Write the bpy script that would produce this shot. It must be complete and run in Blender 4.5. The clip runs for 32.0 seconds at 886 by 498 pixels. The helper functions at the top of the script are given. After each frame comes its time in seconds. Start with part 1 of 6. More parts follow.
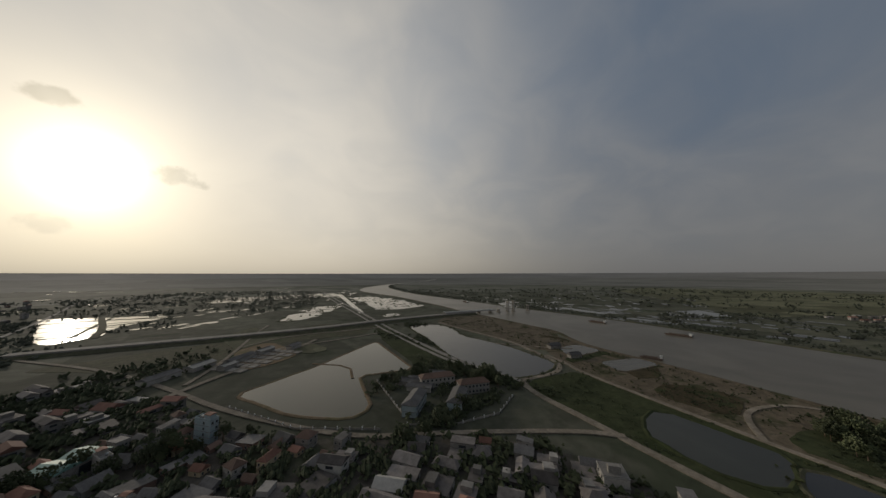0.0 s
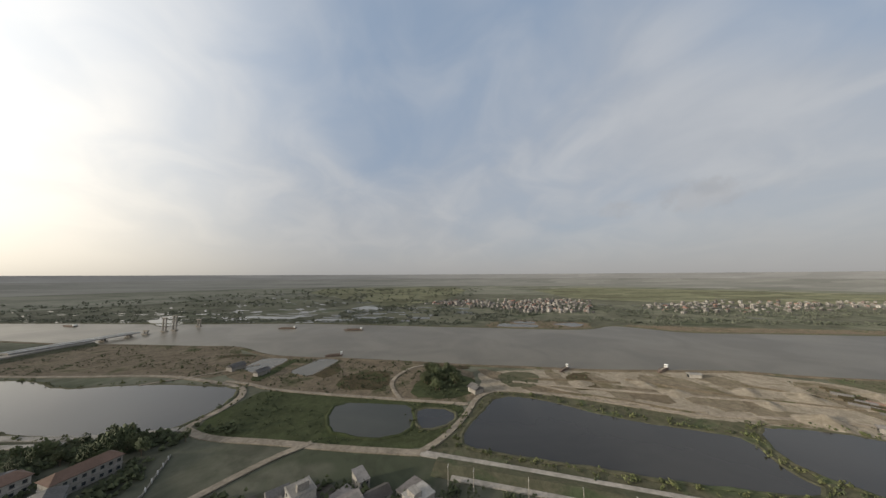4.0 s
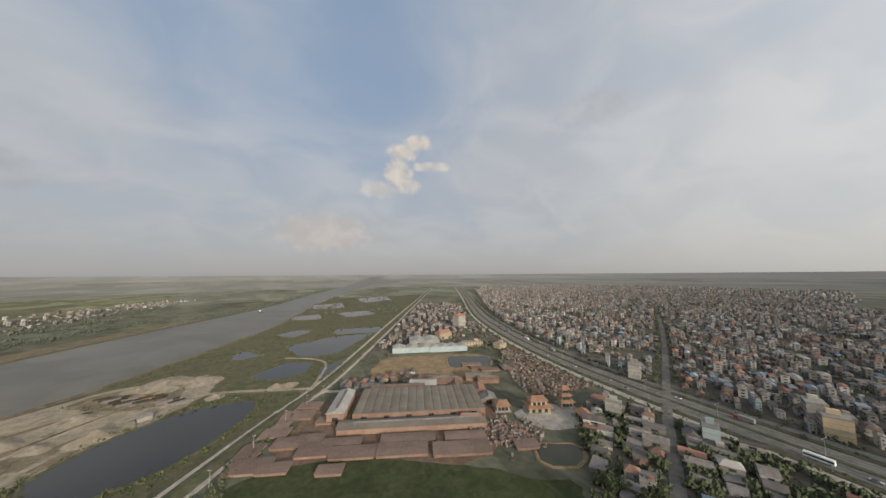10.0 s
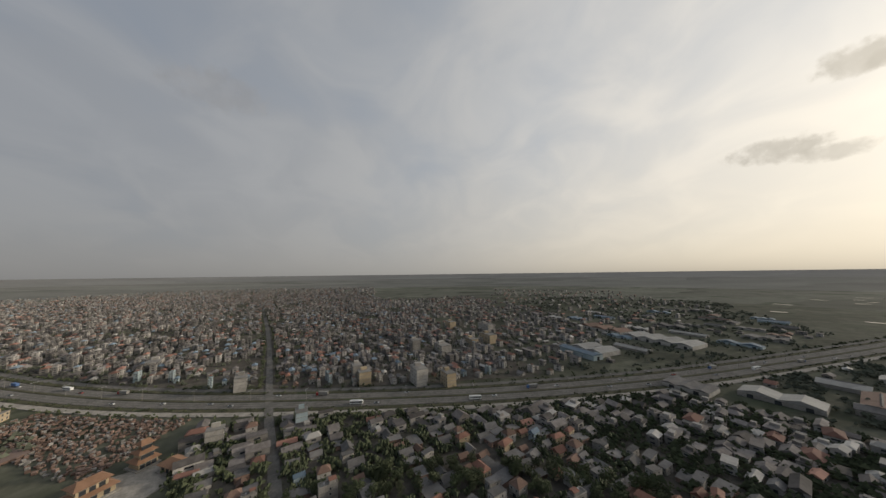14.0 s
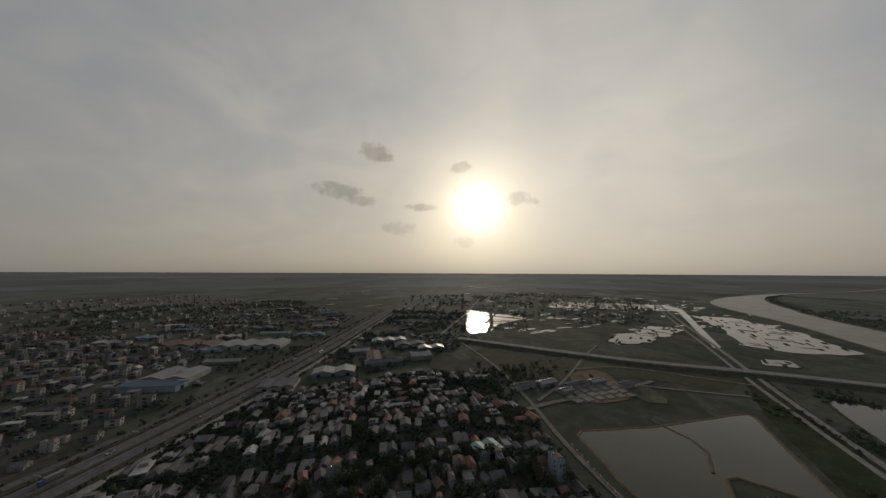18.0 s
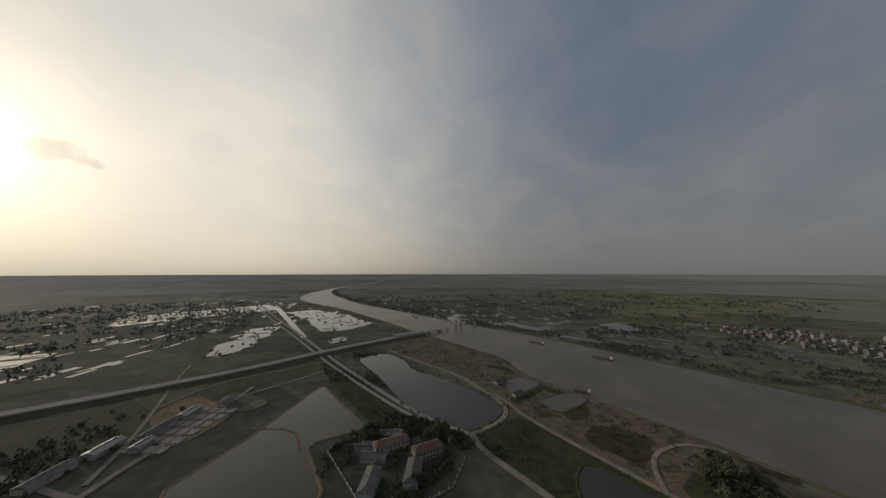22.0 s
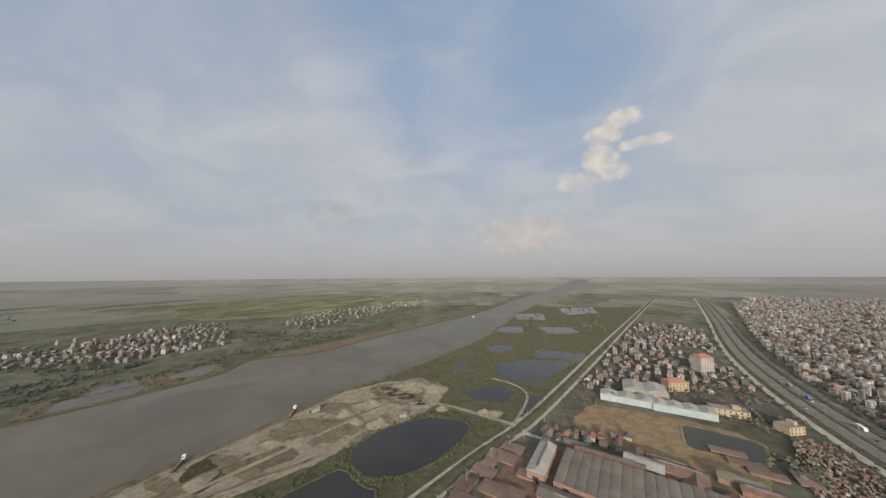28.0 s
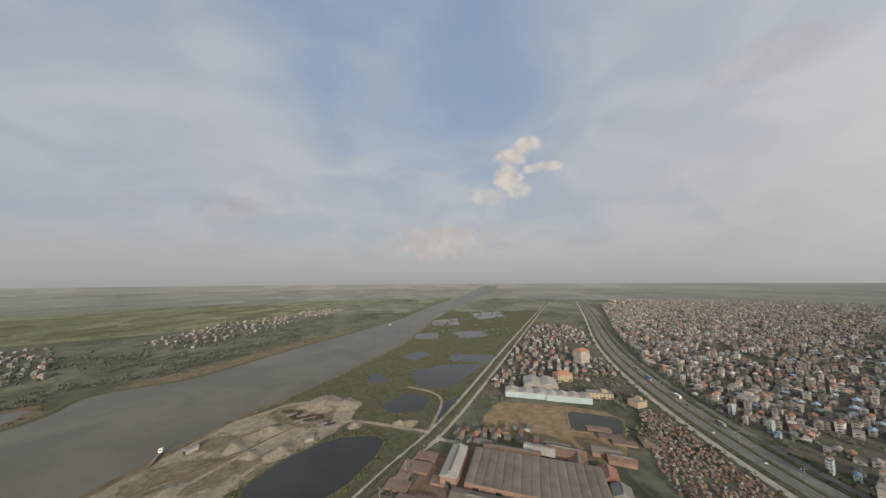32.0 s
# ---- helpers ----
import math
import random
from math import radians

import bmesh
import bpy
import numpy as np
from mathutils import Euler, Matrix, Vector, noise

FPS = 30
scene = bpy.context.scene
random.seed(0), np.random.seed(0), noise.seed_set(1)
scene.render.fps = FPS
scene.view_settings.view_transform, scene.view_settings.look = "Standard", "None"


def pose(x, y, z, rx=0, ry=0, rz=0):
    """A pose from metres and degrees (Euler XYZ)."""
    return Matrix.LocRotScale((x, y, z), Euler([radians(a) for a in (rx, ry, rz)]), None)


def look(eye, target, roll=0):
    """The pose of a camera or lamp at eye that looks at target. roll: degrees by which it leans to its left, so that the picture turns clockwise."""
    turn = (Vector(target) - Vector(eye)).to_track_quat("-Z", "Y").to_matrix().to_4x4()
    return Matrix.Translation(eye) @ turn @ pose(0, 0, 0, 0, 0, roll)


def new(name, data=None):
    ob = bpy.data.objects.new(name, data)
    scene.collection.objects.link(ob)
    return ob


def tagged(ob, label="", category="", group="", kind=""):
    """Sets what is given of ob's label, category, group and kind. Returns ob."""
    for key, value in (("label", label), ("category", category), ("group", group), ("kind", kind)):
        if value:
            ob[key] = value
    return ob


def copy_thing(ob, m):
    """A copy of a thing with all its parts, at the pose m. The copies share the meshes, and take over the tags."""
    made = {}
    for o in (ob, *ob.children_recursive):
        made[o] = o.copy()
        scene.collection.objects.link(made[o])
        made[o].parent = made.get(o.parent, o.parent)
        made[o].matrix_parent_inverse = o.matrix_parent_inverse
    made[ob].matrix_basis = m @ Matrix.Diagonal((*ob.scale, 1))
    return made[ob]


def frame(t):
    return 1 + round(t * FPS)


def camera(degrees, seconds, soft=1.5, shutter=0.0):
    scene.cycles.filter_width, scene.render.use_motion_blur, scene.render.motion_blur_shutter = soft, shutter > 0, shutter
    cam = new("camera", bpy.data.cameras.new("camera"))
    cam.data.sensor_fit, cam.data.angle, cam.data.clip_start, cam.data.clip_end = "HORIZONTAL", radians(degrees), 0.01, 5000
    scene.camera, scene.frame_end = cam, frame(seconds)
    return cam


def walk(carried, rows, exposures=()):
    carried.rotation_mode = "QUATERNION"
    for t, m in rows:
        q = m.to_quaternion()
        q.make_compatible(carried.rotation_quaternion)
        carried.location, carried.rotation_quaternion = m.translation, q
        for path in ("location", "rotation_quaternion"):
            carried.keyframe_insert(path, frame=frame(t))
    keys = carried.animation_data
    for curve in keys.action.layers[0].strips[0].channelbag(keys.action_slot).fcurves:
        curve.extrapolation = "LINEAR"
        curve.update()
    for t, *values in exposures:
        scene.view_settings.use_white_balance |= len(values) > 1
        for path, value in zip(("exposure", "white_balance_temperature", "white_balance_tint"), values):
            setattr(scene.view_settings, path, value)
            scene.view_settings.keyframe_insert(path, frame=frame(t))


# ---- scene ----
cam = camera(114.9, 32.0)
ROWS = [
    (0.0, pose(0.1, -0.3, 84.5, 95.26, 0, -53.22) @ pose(0, 0, 0, 0, 0, -0.10)),
    (0.5, pose(0.0, 0.5, 85.1, 95.27, 0, -59.48) @ pose(0, 0, 0, 0, 0, -0.14)),
    (1.0, pose(-0.1, 1.0, 85.5, 95.28, 0, -65.92) @ pose(0, 0, 0, 0, 0, -0.15)),
    (1.5, pose(-0.2, 1.7, 86.3, 95.29, 0, -73.58) @ pose(0, 0, 0, 0, 0, -0.13)),
    (2.0, pose(-0.3, 2.3, 86.7, 95.30, 0, -80.84) @ pose(0, 0, 0, 0, 0, -0.14)),
    (2.5, pose(-0.6, 3.3, 87.6, 95.31, 0, -87.26) @ pose(0, 0, 0, 0, 0, -0.11)),
    (4.5, pose(2.6, 6.7, 93.3, 95.35, 0, -119.05) @ pose(0, 0, 0, 0, 0, -0.37)),
    (5.0, pose(3.5, 7.1, 94.1, 95.36, 0, -127.88) @ pose(0, 0, 0, 0, 0, -0.39)),
    (5.5, pose(4.0, 7.3, 94.6, 95.37, 0, -136.57) @ pose(0, 0, 0, 0, 0, -0.40)),
    (6.0, pose(4.9, 7.6, 95.6, 95.35, 0, -145.31) @ pose(0, 0, 0, 0, 0, -0.41)),
    (6.5, pose(5.6, 8.1, 96.6, 95.34, 0, -154.37) @ pose(0, 0, 0, 0, 0, -0.40)),
    (7.0, pose(6.1, 8.5, 97.6, 95.32, 0, -163.62) @ pose(0, 0, 0, 0, 0, -0.39)),
    (7.5, pose(6.4, 9.0, 98.7, 95.31, 0, -171.39) @ pose(0, 0, 0, 0, 0, -0.38)),
    (8.0, pose(6.7, 9.4, 99.9, 95.29, 0, -179.80) @ pose(0, 0, 0, 0, 0, -0.36)),
    (8.5, pose(7.1, 9.6, 101.0, 95.27, 0, -188.35) @ pose(0, 0, 0, 0, 0, -0.34)),
    (9.0, pose(7.7, 9.7, 102.1, 95.26, 0, -196.86) @ pose(0, 0, 0, 0, 0, -0.36)),
    (9.5, pose(8.3, 9.7, 103.2, 95.24, 0, -205.29) @ pose(0, 0, 0, 0, 0, -0.37)),
    (10.0, pose(9.1, 9.4, 104.4, 95.23, 0, -213.44) @ pose(0, 0, 0, 0, 0, -0.39)),
    (10.5, pose(10.0, 8.8, 105.7, 95.21, 0, -221.70) @ pose(0, 0, 0, 0, 0, -0.45)),
    (11.0, pose(10.6, 8.5, 107.0, 95.20, 0, -230.21) @ pose(0, 0, 0, 0, 0, -0.47)),
    (11.5, pose(11.3, 8.0, 108.3, 95.19, 0, -239.18) @ pose(0, 0, 0, 0, 0, -0.49)),
    (12.0, pose(12.3, 7.4, 109.5, 95.17, 0, -247.57) @ pose(0, 0, 0, 0, 0, -0.53)),
    (12.5, pose(13.1, 6.7, 110.7, 95.16, 0, -256.52) @ pose(0, 0, 0, 0, 0, -0.57)),
    (13.0, pose(13.8, 6.1, 111.8, 95.14, 0, -265.21) @ pose(0, 0, 0, 0, 0, -0.60)),
    (13.5, pose(14.5, 5.3, 112.7, 95.10, 0, -273.98) @ pose(0, 0, 0, 0, 0, -0.68)),
    (14.0, pose(14.8, 4.9, 113.2, 95.06, 0, -282.39) @ pose(0, 0, 0, 0, 0, -0.71)),
    (14.5, pose(15.3, 4.1, 114.2, 95.02, 0, -291.24) @ pose(0, 0, 0, 0, 0, -0.81)),
    (16.5, pose(4.1, 0.4, 120.3, 94.81, 0, -326.90) @ pose(0, 0, 0, 0, 0, 0.30)),
    (17.0, pose(1.9, -0.4, 122.0, 94.78, 0, -335.82) @ pose(0, 0, 0, 0, 0, 0.29)),
    (17.5, pose(1.1, -0.9, 123.0, 94.76, 0, -345.08) @ pose(0, 0, 0, 0, 0, 0.27)),
    (18.0, pose(-0.6, -1.7, 124.7, 94.74, 0, -353.89) @ pose(0, 0, 0, 0, 0, 0.26)),
    (18.5, pose(-2.1, -2.5, 126.3, 94.71, 0, -363.03) @ pose(0, 0, 0, 0, 0, 0.24)),
    (19.0, pose(-3.0, -3.1, 127.8, 94.69, 0, -372.04) @ pose(0, 0, 0, 0, 0, 0.21)),
    (19.5, pose(-3.7, -3.0, 129.2, 94.70, 0, -380.95) @ pose(0, 0, 0, 0, 0, 0.15)),
    (20.0, pose(-4.4, -2.6, 130.5, 94.72, 0, -389.63) @ pose(0, 0, 0, 0, 0, 0.07)),
    (20.5, pose(-5.5, -2.2, 132.0, 94.73, 0, -398.81) @ pose(0, 0, 0, 0, 0, -0.02)),
    (21.0, pose(-6.8, -1.0, 133.6, 94.74, 0, -407.49) @ pose(0, 0, 0, 0, 0, -0.06)),
    (21.5, pose(-8.4, 0.4, 135.1, 94.76, 0, -415.73) @ pose(0, 0, 0, 0, 0, -0.07)),
    (22.0, pose(-10.2, 1.7, 136.7, 94.77, 0, -423.85) @ pose(0, 0, 0, 0, 0, -0.04)),
    (22.5, pose(-11.9, 3.0, 138.3, 94.79, 0, -431.96) @ pose(0, 0, 0, 0, 0, -0.04)),
    (23.0, pose(-12.9, 4.6, 139.8, 94.80, 0, -440.97) @ pose(0, 0, 0, 0, 0, -0.09)),
    (23.5, pose(-13.1, 5.9, 141.2, 94.86, 0, -450.27) @ pose(0, 0, 0, 0, 0, -0.18)),
    (24.0, pose(-12.8, 7.2, 142.6, 94.92, 0, -459.78) @ pose(0, 0, 0, 0, 0, -0.31)),
    (24.5, pose(-12.1, 8.6, 143.9, 94.97, 0, -469.11) @ pose(0, 0, 0, 0, 0, -0.44)),
    (25.0, pose(-10.7, 10.1, 145.1, 95.03, 0, -478.57) @ pose(0, 0, 0, 0, 0, -0.51)),
    (25.5, pose(-8.8, 11.8, 146.1, 95.09, 0, -487.92) @ pose(0, 0, 0, 0, 0, -0.53)),
    (26.0, pose(-8.0, 12.7, 146.6, 95.14, 0, -497.57) @ pose(0, 0, 0, 0, 0, -0.54)),
    (26.5, pose(-5.8, 14.6, 147.6, 95.20, 0, -507.58) @ pose(0, 0, 0, 0, 0, -0.54)),
    (28.5, pose(2.0, 8.0, 144.0, 95.43, 0, -540.15) @ pose(0, 0, 0, 0, 0, -0.35)),
    (29.0, pose(2.6, 8.4, 145.1, 95.48, 0, -545.10) @ pose(0, 0, 0, 0, 0, -0.43)),
    (29.5, pose(2.7, 8.5, 145.4, 95.60, 0, -551.61) @ pose(0, 0, 0, 0, 0, -0.44)),
    (30.0, pose(2.9, 8.8, 146.1, 95.80, 0, -551.75) @ pose(0, 0, 0, 0, 0, -0.45)),
    (30.5, pose(3.0, 8.8, 146.4, 96.01, 0, -551.55) @ pose(0, 0, 0, 0, 0, -0.45)),
    (31.0, pose(2.7, 8.7, 146.5, 96.21, 0, -551.13) @ pose(0, 0, 0, 0, 0, -0.42)),
    (31.5, pose(2.6, 8.6, 146.5, 96.41, 0, -550.94) @ pose(0, 0, 0, 0, 0, -0.39)),
    (32.0, pose(2.0, 8.1, 146.5, 96.62, 0, -550.88) @ pose(0, 0, 0, 0, 0, -0.36)),
]
EXPOSURES = [(0.0, -1.12), (1.0, -0.84), (2.0, -0.6), (2.5, -0.38), (4.5, 0.34), (6.0, 0.36), (11.0, 0.26), (12.0, 0.28), (13.0, 0.1), (14.0, -0.36), (14.5, -0.52), (16.5, -0.92), (17.0, -1.0), (18.0, -1.3), (20.0, -1.4), (22.0, -0.98), (23.0, -0.68), (24.0, -0.08), (25.0, 0.28), (26.0, 0.38), (28.5, 0.32), (32.0, 0.26)]
walk(cam, ROWS, EXPOSURES)

# ---- sky and sun: the sun stands low over the +y side, behind thin cloud ----
SUN_UP, SUN_AZ = 13.1, 0.9


# from the drawn plan to metres: a turn and a stretch that change with bearing and distance
TURN = (0.091, -0.166, -0.004, -0.028, 0.026, 0.006, 0.005, 0.019, 0.108, -0.018)
STRETCH = (-0.131, -0.054, -0.055, -0.009, 0.05, 0.003, 0.025, -0.05, 0.034, 0.087)


def site(x, y):
    x, y = 1.3 * x, 1.3 * y
    a, d = math.atan2(x, y), math.log(max(math.hypot(x, y), 1.0) / 300)
    k = max(-1.0, min(1.2, d))
    terms = [1] + [f(m * a) for m in (1, 2, 3) for f in (math.cos, math.sin)] + [k, k * math.cos(a), k * math.sin(a)]
    a += sum(p * q for p, q in zip(TURN, terms))
    r = 300 * math.exp(d + sum(p * q for p, q in zip(STRETCH, terms)))
    return r * math.sin(a), r * math.cos(a)


def place(x, y, z, turn):
    """A pose at a place of the drawn plan, turned with the plan."""
    (x0, y0), (x1, y1), (x2, y2), (x3, y3) = site(x - 2, y), site(x + 2, y), site(x, y - 2), site(x, y + 2)
    return pose(*site(x, y), z, 0, 0, turn + math.degrees(math.atan2(y1 - y0 - x3 + x2, x1 - x0 + y3 - y2)))


def plan(pts):
    return [site(x, y) for x, y in pts]



SUN_WAY = Vector((math.sin(radians(SUN_AZ)) * math.cos(radians(SUN_UP)), math.cos(radians(SUN_AZ)) * math.cos(radians(SUN_UP)), math.sin(radians(SUN_UP))))


def links(tree, *pairs):
    for a, b in pairs:
        tree.links.new(a, b)


def node(tree, kind, **values):
    n = tree.nodes.new(kind)
    for key, value in values.items():
        n.inputs[key].default_value = value
    return n


def math_node(tree, op, a, b=None, clamp=False):
    n = tree.nodes.new("ShaderNodeMath")
    n.operation, n.use_clamp = op, clamp
    for socket, v in zip(n.inputs, (a, b)):
        if v is None:
            continue
        if isinstance(v, (int, float)):
            socket.default_value = v
        else:
            tree.links.new(v, socket)
    return n.outputs[0]


def mix_node(tree, fac, a, b, mode="MIX"):
    n = tree.nodes.new("ShaderNodeMix")
    n.data_type, n.blend_type = "RGBA", mode
    for socket, v in ((n.inputs[0], fac), (n.inputs[6], a), (n.inputs[7], b)):
        if isinstance(v, (int, float)):
            socket.default_value = v
        elif isinstance(v, tuple):
            socket.default_value = (*v, 1)
        else:
            tree.links.new(v, socket)
    return n.outputs[2]


def ramp(tree, v, lo, hi):
    n = tree.nodes.new("ShaderNodeMapRange")
    n.interpolation_type = "SMOOTHSTEP"
    n.inputs[1].default_value, n.inputs[2].default_value = lo, hi
    tree.links.new(v, n.inputs[0])
    return n.outputs[0]


def build_world():
    world = bpy.data.worlds.new("sky")
    scene.world = world
    world.use_nodes = True
    t = world.node_tree
    t.nodes.clear()
    sky = t.nodes.new("ShaderNodeTexSky")
    sky.sky_type, sky.sun_disc = "NISHITA", False
    sky.sun_elevation, sky.sun_rotation = radians(SUN_UP), radians(SUN_AZ)
    sky.air_density, sky.dust_density, sky.ozone_density = 1.0, 2.5, 1.5
    co = t.nodes.new("ShaderNodeTexCoord").outputs["Generated"]
    sep = t.nodes.new("ShaderNodeSeparateXYZ")
    t.links.new(co, sep.inputs[0])
    up = math_node(t, "MAXIMUM", sep.outputs[2], 0.0)
    # how near a direction is to the sun
    dot = t.nodes.new("ShaderNodeVectorMath")
    dot.operation = "DOT_PRODUCT"
    t.links.new(co, dot.inputs[0])
    dot.inputs[1].default_value = SUN_WAY
    near = math_node(t, "MAXIMUM", dot.outputs["Value"], 0.0)
    side = math_node(t, "POWER", ramp(t, dot.outputs["Value"], -0.15, 1.02), 1.65)
    side_high = math_node(t, "POWER", ramp(t, dot.outputs["Value"], -0.35, 1.02), 2.6)
    base = mix_node(t, 0.65, mix_node(t, 1.0, sky.outputs[0], (0.09, 0.09, 0.09), "MULTIPLY"), mix_node(t, side, (0.235, 0.34, 0.50), (0.62, 0.72, 0.86)))
    # thin cloud sheets, laid out on a plane high above
    flat = t.nodes.new("ShaderNodeVectorMath")
    flat.operation = "DIVIDE"
    den = math_node(t, "ADD", up, 0.42)
    comb = t.nodes.new("ShaderNodeCombineXYZ")
    links(t, (den, comb.inputs[0]), (den, comb.inputs[1]), (den, comb.inputs[2]), (co, flat.inputs[0]), (comb.outputs[0], flat.inputs[1]))
    streak = t.nodes.new("ShaderNodeMapping")
    streak.inputs["Scale"].default_value = (0.95, 1.15, 1.0)
    streak.inputs["Rotation"].default_value = (0, 0, 0.7)
    streak.inputs["Location"].default_value = (2.6, 1.7, 0.3)
    t.links.new(flat.outputs[0], streak.inputs[0])
    n1 = node(t, "ShaderNodeTexNoise", Scale=0.9, Detail=4.0, Roughness=0.45, Distortion=0.6)
    n2 = node(t, "ShaderNodeTexNoise", Scale=3.2, Detail=5.0, Roughness=0.5, Distortion=0.6)
    links(t, (streak.outputs[0], n1.inputs["Vector"]), (streak.outputs[0], n2.inputs["Vector"]))
    body = math_node(t, "ADD", math_node(t, "MULTIPLY", n1.outputs[0], 0.66), math_node(t, "MULTIPLY", n2.outputs[0], 0.34))
    # the sheets part over a stretch of blue sky opposite the sun's left hand
    gap = t.nodes.new("ShaderNodeVectorMath")
    gap.operation = "DOT_PRODUCT"
    t.links.new(co, gap.inputs[0])
    gap.inputs[1].default_value = (-0.07, -0.74, 0.67)
    opening = ramp(t, gap.outputs["Value"], 0.80, 0.99)
    # and over the sky high above the river
    gap = t.nodes.new("ShaderNodeVectorMath")
    gap.operation = "DOT_PRODUCT"
    t.links.new(co, gap.inputs[0])
    gap.inputs[1].default_value = (0.72, -0.10, 0.69)
    opening = math_node(t, "MAXIMUM", opening, math_node(t, "MULTIPLY", ramp(t, gap.outputs["Value"], 0.62, 1.0), 0.36))
    cover = ramp(t, math_node(t, "ADD", body, math_node(t, "ADD", math_node(t, "MULTIPLY", opening, -0.21), 0.11)), 0.27, 0.73)
    lit = mix_node(t, side_high, (0.43, 0.438, 0.45), (1.08, 1.01, 0.90))
    shade = mix_node(t, ramp(t, n2.outputs[0], 0.35, 0.7), (0.91, 0.915, 0.93), (1.07, 1.06, 1.05))
    cloud = mix_node(t, 1.0, lit, shade, "MULTIPLY")
    high = mix_node(t, math_node(t, "ADD", math_node(t, "MULTIPLY", cover, 0.66), 0.12), base, cloud)
    # haze towards the horizon
    haze = mix_node(t, side, (0.36, 0.351, 0.336), (1.05, 0.92, 0.70))
    veil = math_node(t, "POWER", 2.718, math_node(t, "MULTIPLY", up, -5.5))
    col = mix_node(t, math_node(t, "MULTIPLY", veil, 0.95), high, haze)
    low = math_node(t, "POWER", 2.718, math_node(t, "MULTIPLY", up, -26.0))
    col = mix_node(t, math_node(t, "MULTIPLY", low, 0.85), col, mix_node(t, side, (0.285, 0.283, 0.278), (0.56, 0.49, 0.385)))
    # small clouds: bearing, height, half width and half height in degrees, colour
    ragged = node(t, "ShaderNodeTexNoise", Scale=36.0, Detail=4.0, Roughness=0.55)
    t.links.new(co, ragged.inputs["Vector"])
    billow = node(t, "ShaderNodeTexNoise", Scale=19.0, Detail=3.0, Roughness=0.5)
    t.links.new(co, billow.inputs["Vector"])
    dark, bright, grey = (0.56, 0.53, 0.48), (0.56, 0.51, 0.455), (0.34, 0.34, 0.35)
    for az, el, w, h, tint, full in ((-20.2, 23.0, 3.0, 1.5, dark, 0.8), (-17.8, 22.2, 1.6, 0.8, dark, 0.7), (-26.8, 15.4, 4.0, 1.4, dark, 0.9), (-22.4, 13.8, 3.0, 0.9, dark, 0.8), (-10.6, 13.0, 2.9, 0.7, dark, 0.8), (-2.2, 20.7, 2.2, 1.0, dark, 0.85), (8.9, 14.6, 2.2, 1.3, dark, 0.85), (11.4, 13.8, 1.6, 0.7, dark, 0.75), (-15.0, 8.8, 3.2, 1.3, dark, 0.5), (-1.9, 6.1, 2.0, 1.1, dark, 0.45),
                                     (208.4, 25.6, 2.4, 1.4, bright, 0.85), (205.0, 23.8, 2.8, 1.5, bright, 0.9), (204.2, 20.0, 2.6, 2.6, bright, 0.9), (211.0, 21.4, 3.4, 0.9, bright, 0.7), (201.0, 16.8, 3.4, 1.6, bright, 0.55), (206.5, 17.6, 2.4, 1.4, bright, 0.6), (190.5, 8.0, 8.0, 3.4, (0.50, 0.43, 0.38), 0.5), (153.0, 11.8, 4.5, 2.4, grey, 0.4), (142.8, 11.0, 3.2, 1.4, grey, 0.35), (243.0, 28.0, 6.0, 2.6, grey, 0.4)):
        c, s = math.cos(radians(az)), math.sin(radians(az))
        u, v = Vector((c, -s, 0)), Vector((-s * math.sin(radians(el)), -c * math.sin(radians(el)), math.cos(radians(el))))
        ahead = Vector((s * math.cos(radians(el)), c * math.cos(radians(el)), math.sin(radians(el))))
        dist = []
        for axis, half in ((u, w), (v, h)):
            d = t.nodes.new("ShaderNodeVectorMath")
            d.operation = "DOT_PRODUCT"
            t.links.new(co, d.inputs[0])
            d.inputs[1].default_value = axis / math.sin(radians(half))
            dist.append(math_node(t, "POWER", d.outputs["Value"], 2.0))
        d = t.nodes.new("ShaderNodeVectorMath")
        d.operation = "DOT_PRODUCT"
        t.links.new(co, d.inputs[0])
        d.inputs[1].default_value = ahead
        front = ramp(t, d.outputs["Value"], 0.6, 0.8)
        edge = math_node(t, "ADD", math_node(t, "ADD", *dist), math_node(t, "MULTIPLY", (billow if tint is bright else ragged).outputs[0], -3.4))
        mask = math_node(t, "MULTIPLY", ramp(t, edge, 0.0 if tint is bright else -0.1, -1.5 if tint is bright else -1.6), front)
        tone = mix_node(t, ramp(t, billow.outputs[0], 0.35, 0.65), tuple(0.86 * q for q in tint), tuple(1.06 * q for q in tint))
        col = mix_node(t, math_node(t, "MULTIPLY", mask, full), col, tone)
    # thin bright cloud to one side of the sun
    d = t.nodes.new("ShaderNodeVectorMath")
    d.operation = "DOT_PRODUCT"
    t.links.new(co, d.inputs[0])
    d.inputs[1].default_value = (0.46, 0.82, 0.34)
    glow = mix_node(t, 1.0, (0.42, 0.39, 0.33), math_node(t, "POWER", math_node(t, "MAXIMUM", d.outputs["Value"], 0.0), 6.0), "MULTIPLY")
    col = mix_node(t, 1.0, col, glow, "ADD")
    # the paler western sky
    d = t.nodes.new("ShaderNodeVectorMath")
    d.operation = "DOT_PRODUCT"
    t.links.new(co, d.inputs[0])
    d.inputs[1].default_value = (-0.90, 0.33, 0.28)
    glow = mix_node(t, 1.0, (0.18, 0.165, 0.135), math_node(t, "POWER", math_node(t, "MAXIMUM", d.outputs["Value"], 0.0), 4.0), "MULTIPLY")
    col = mix_node(t, 1.0, col, glow, "ADD")
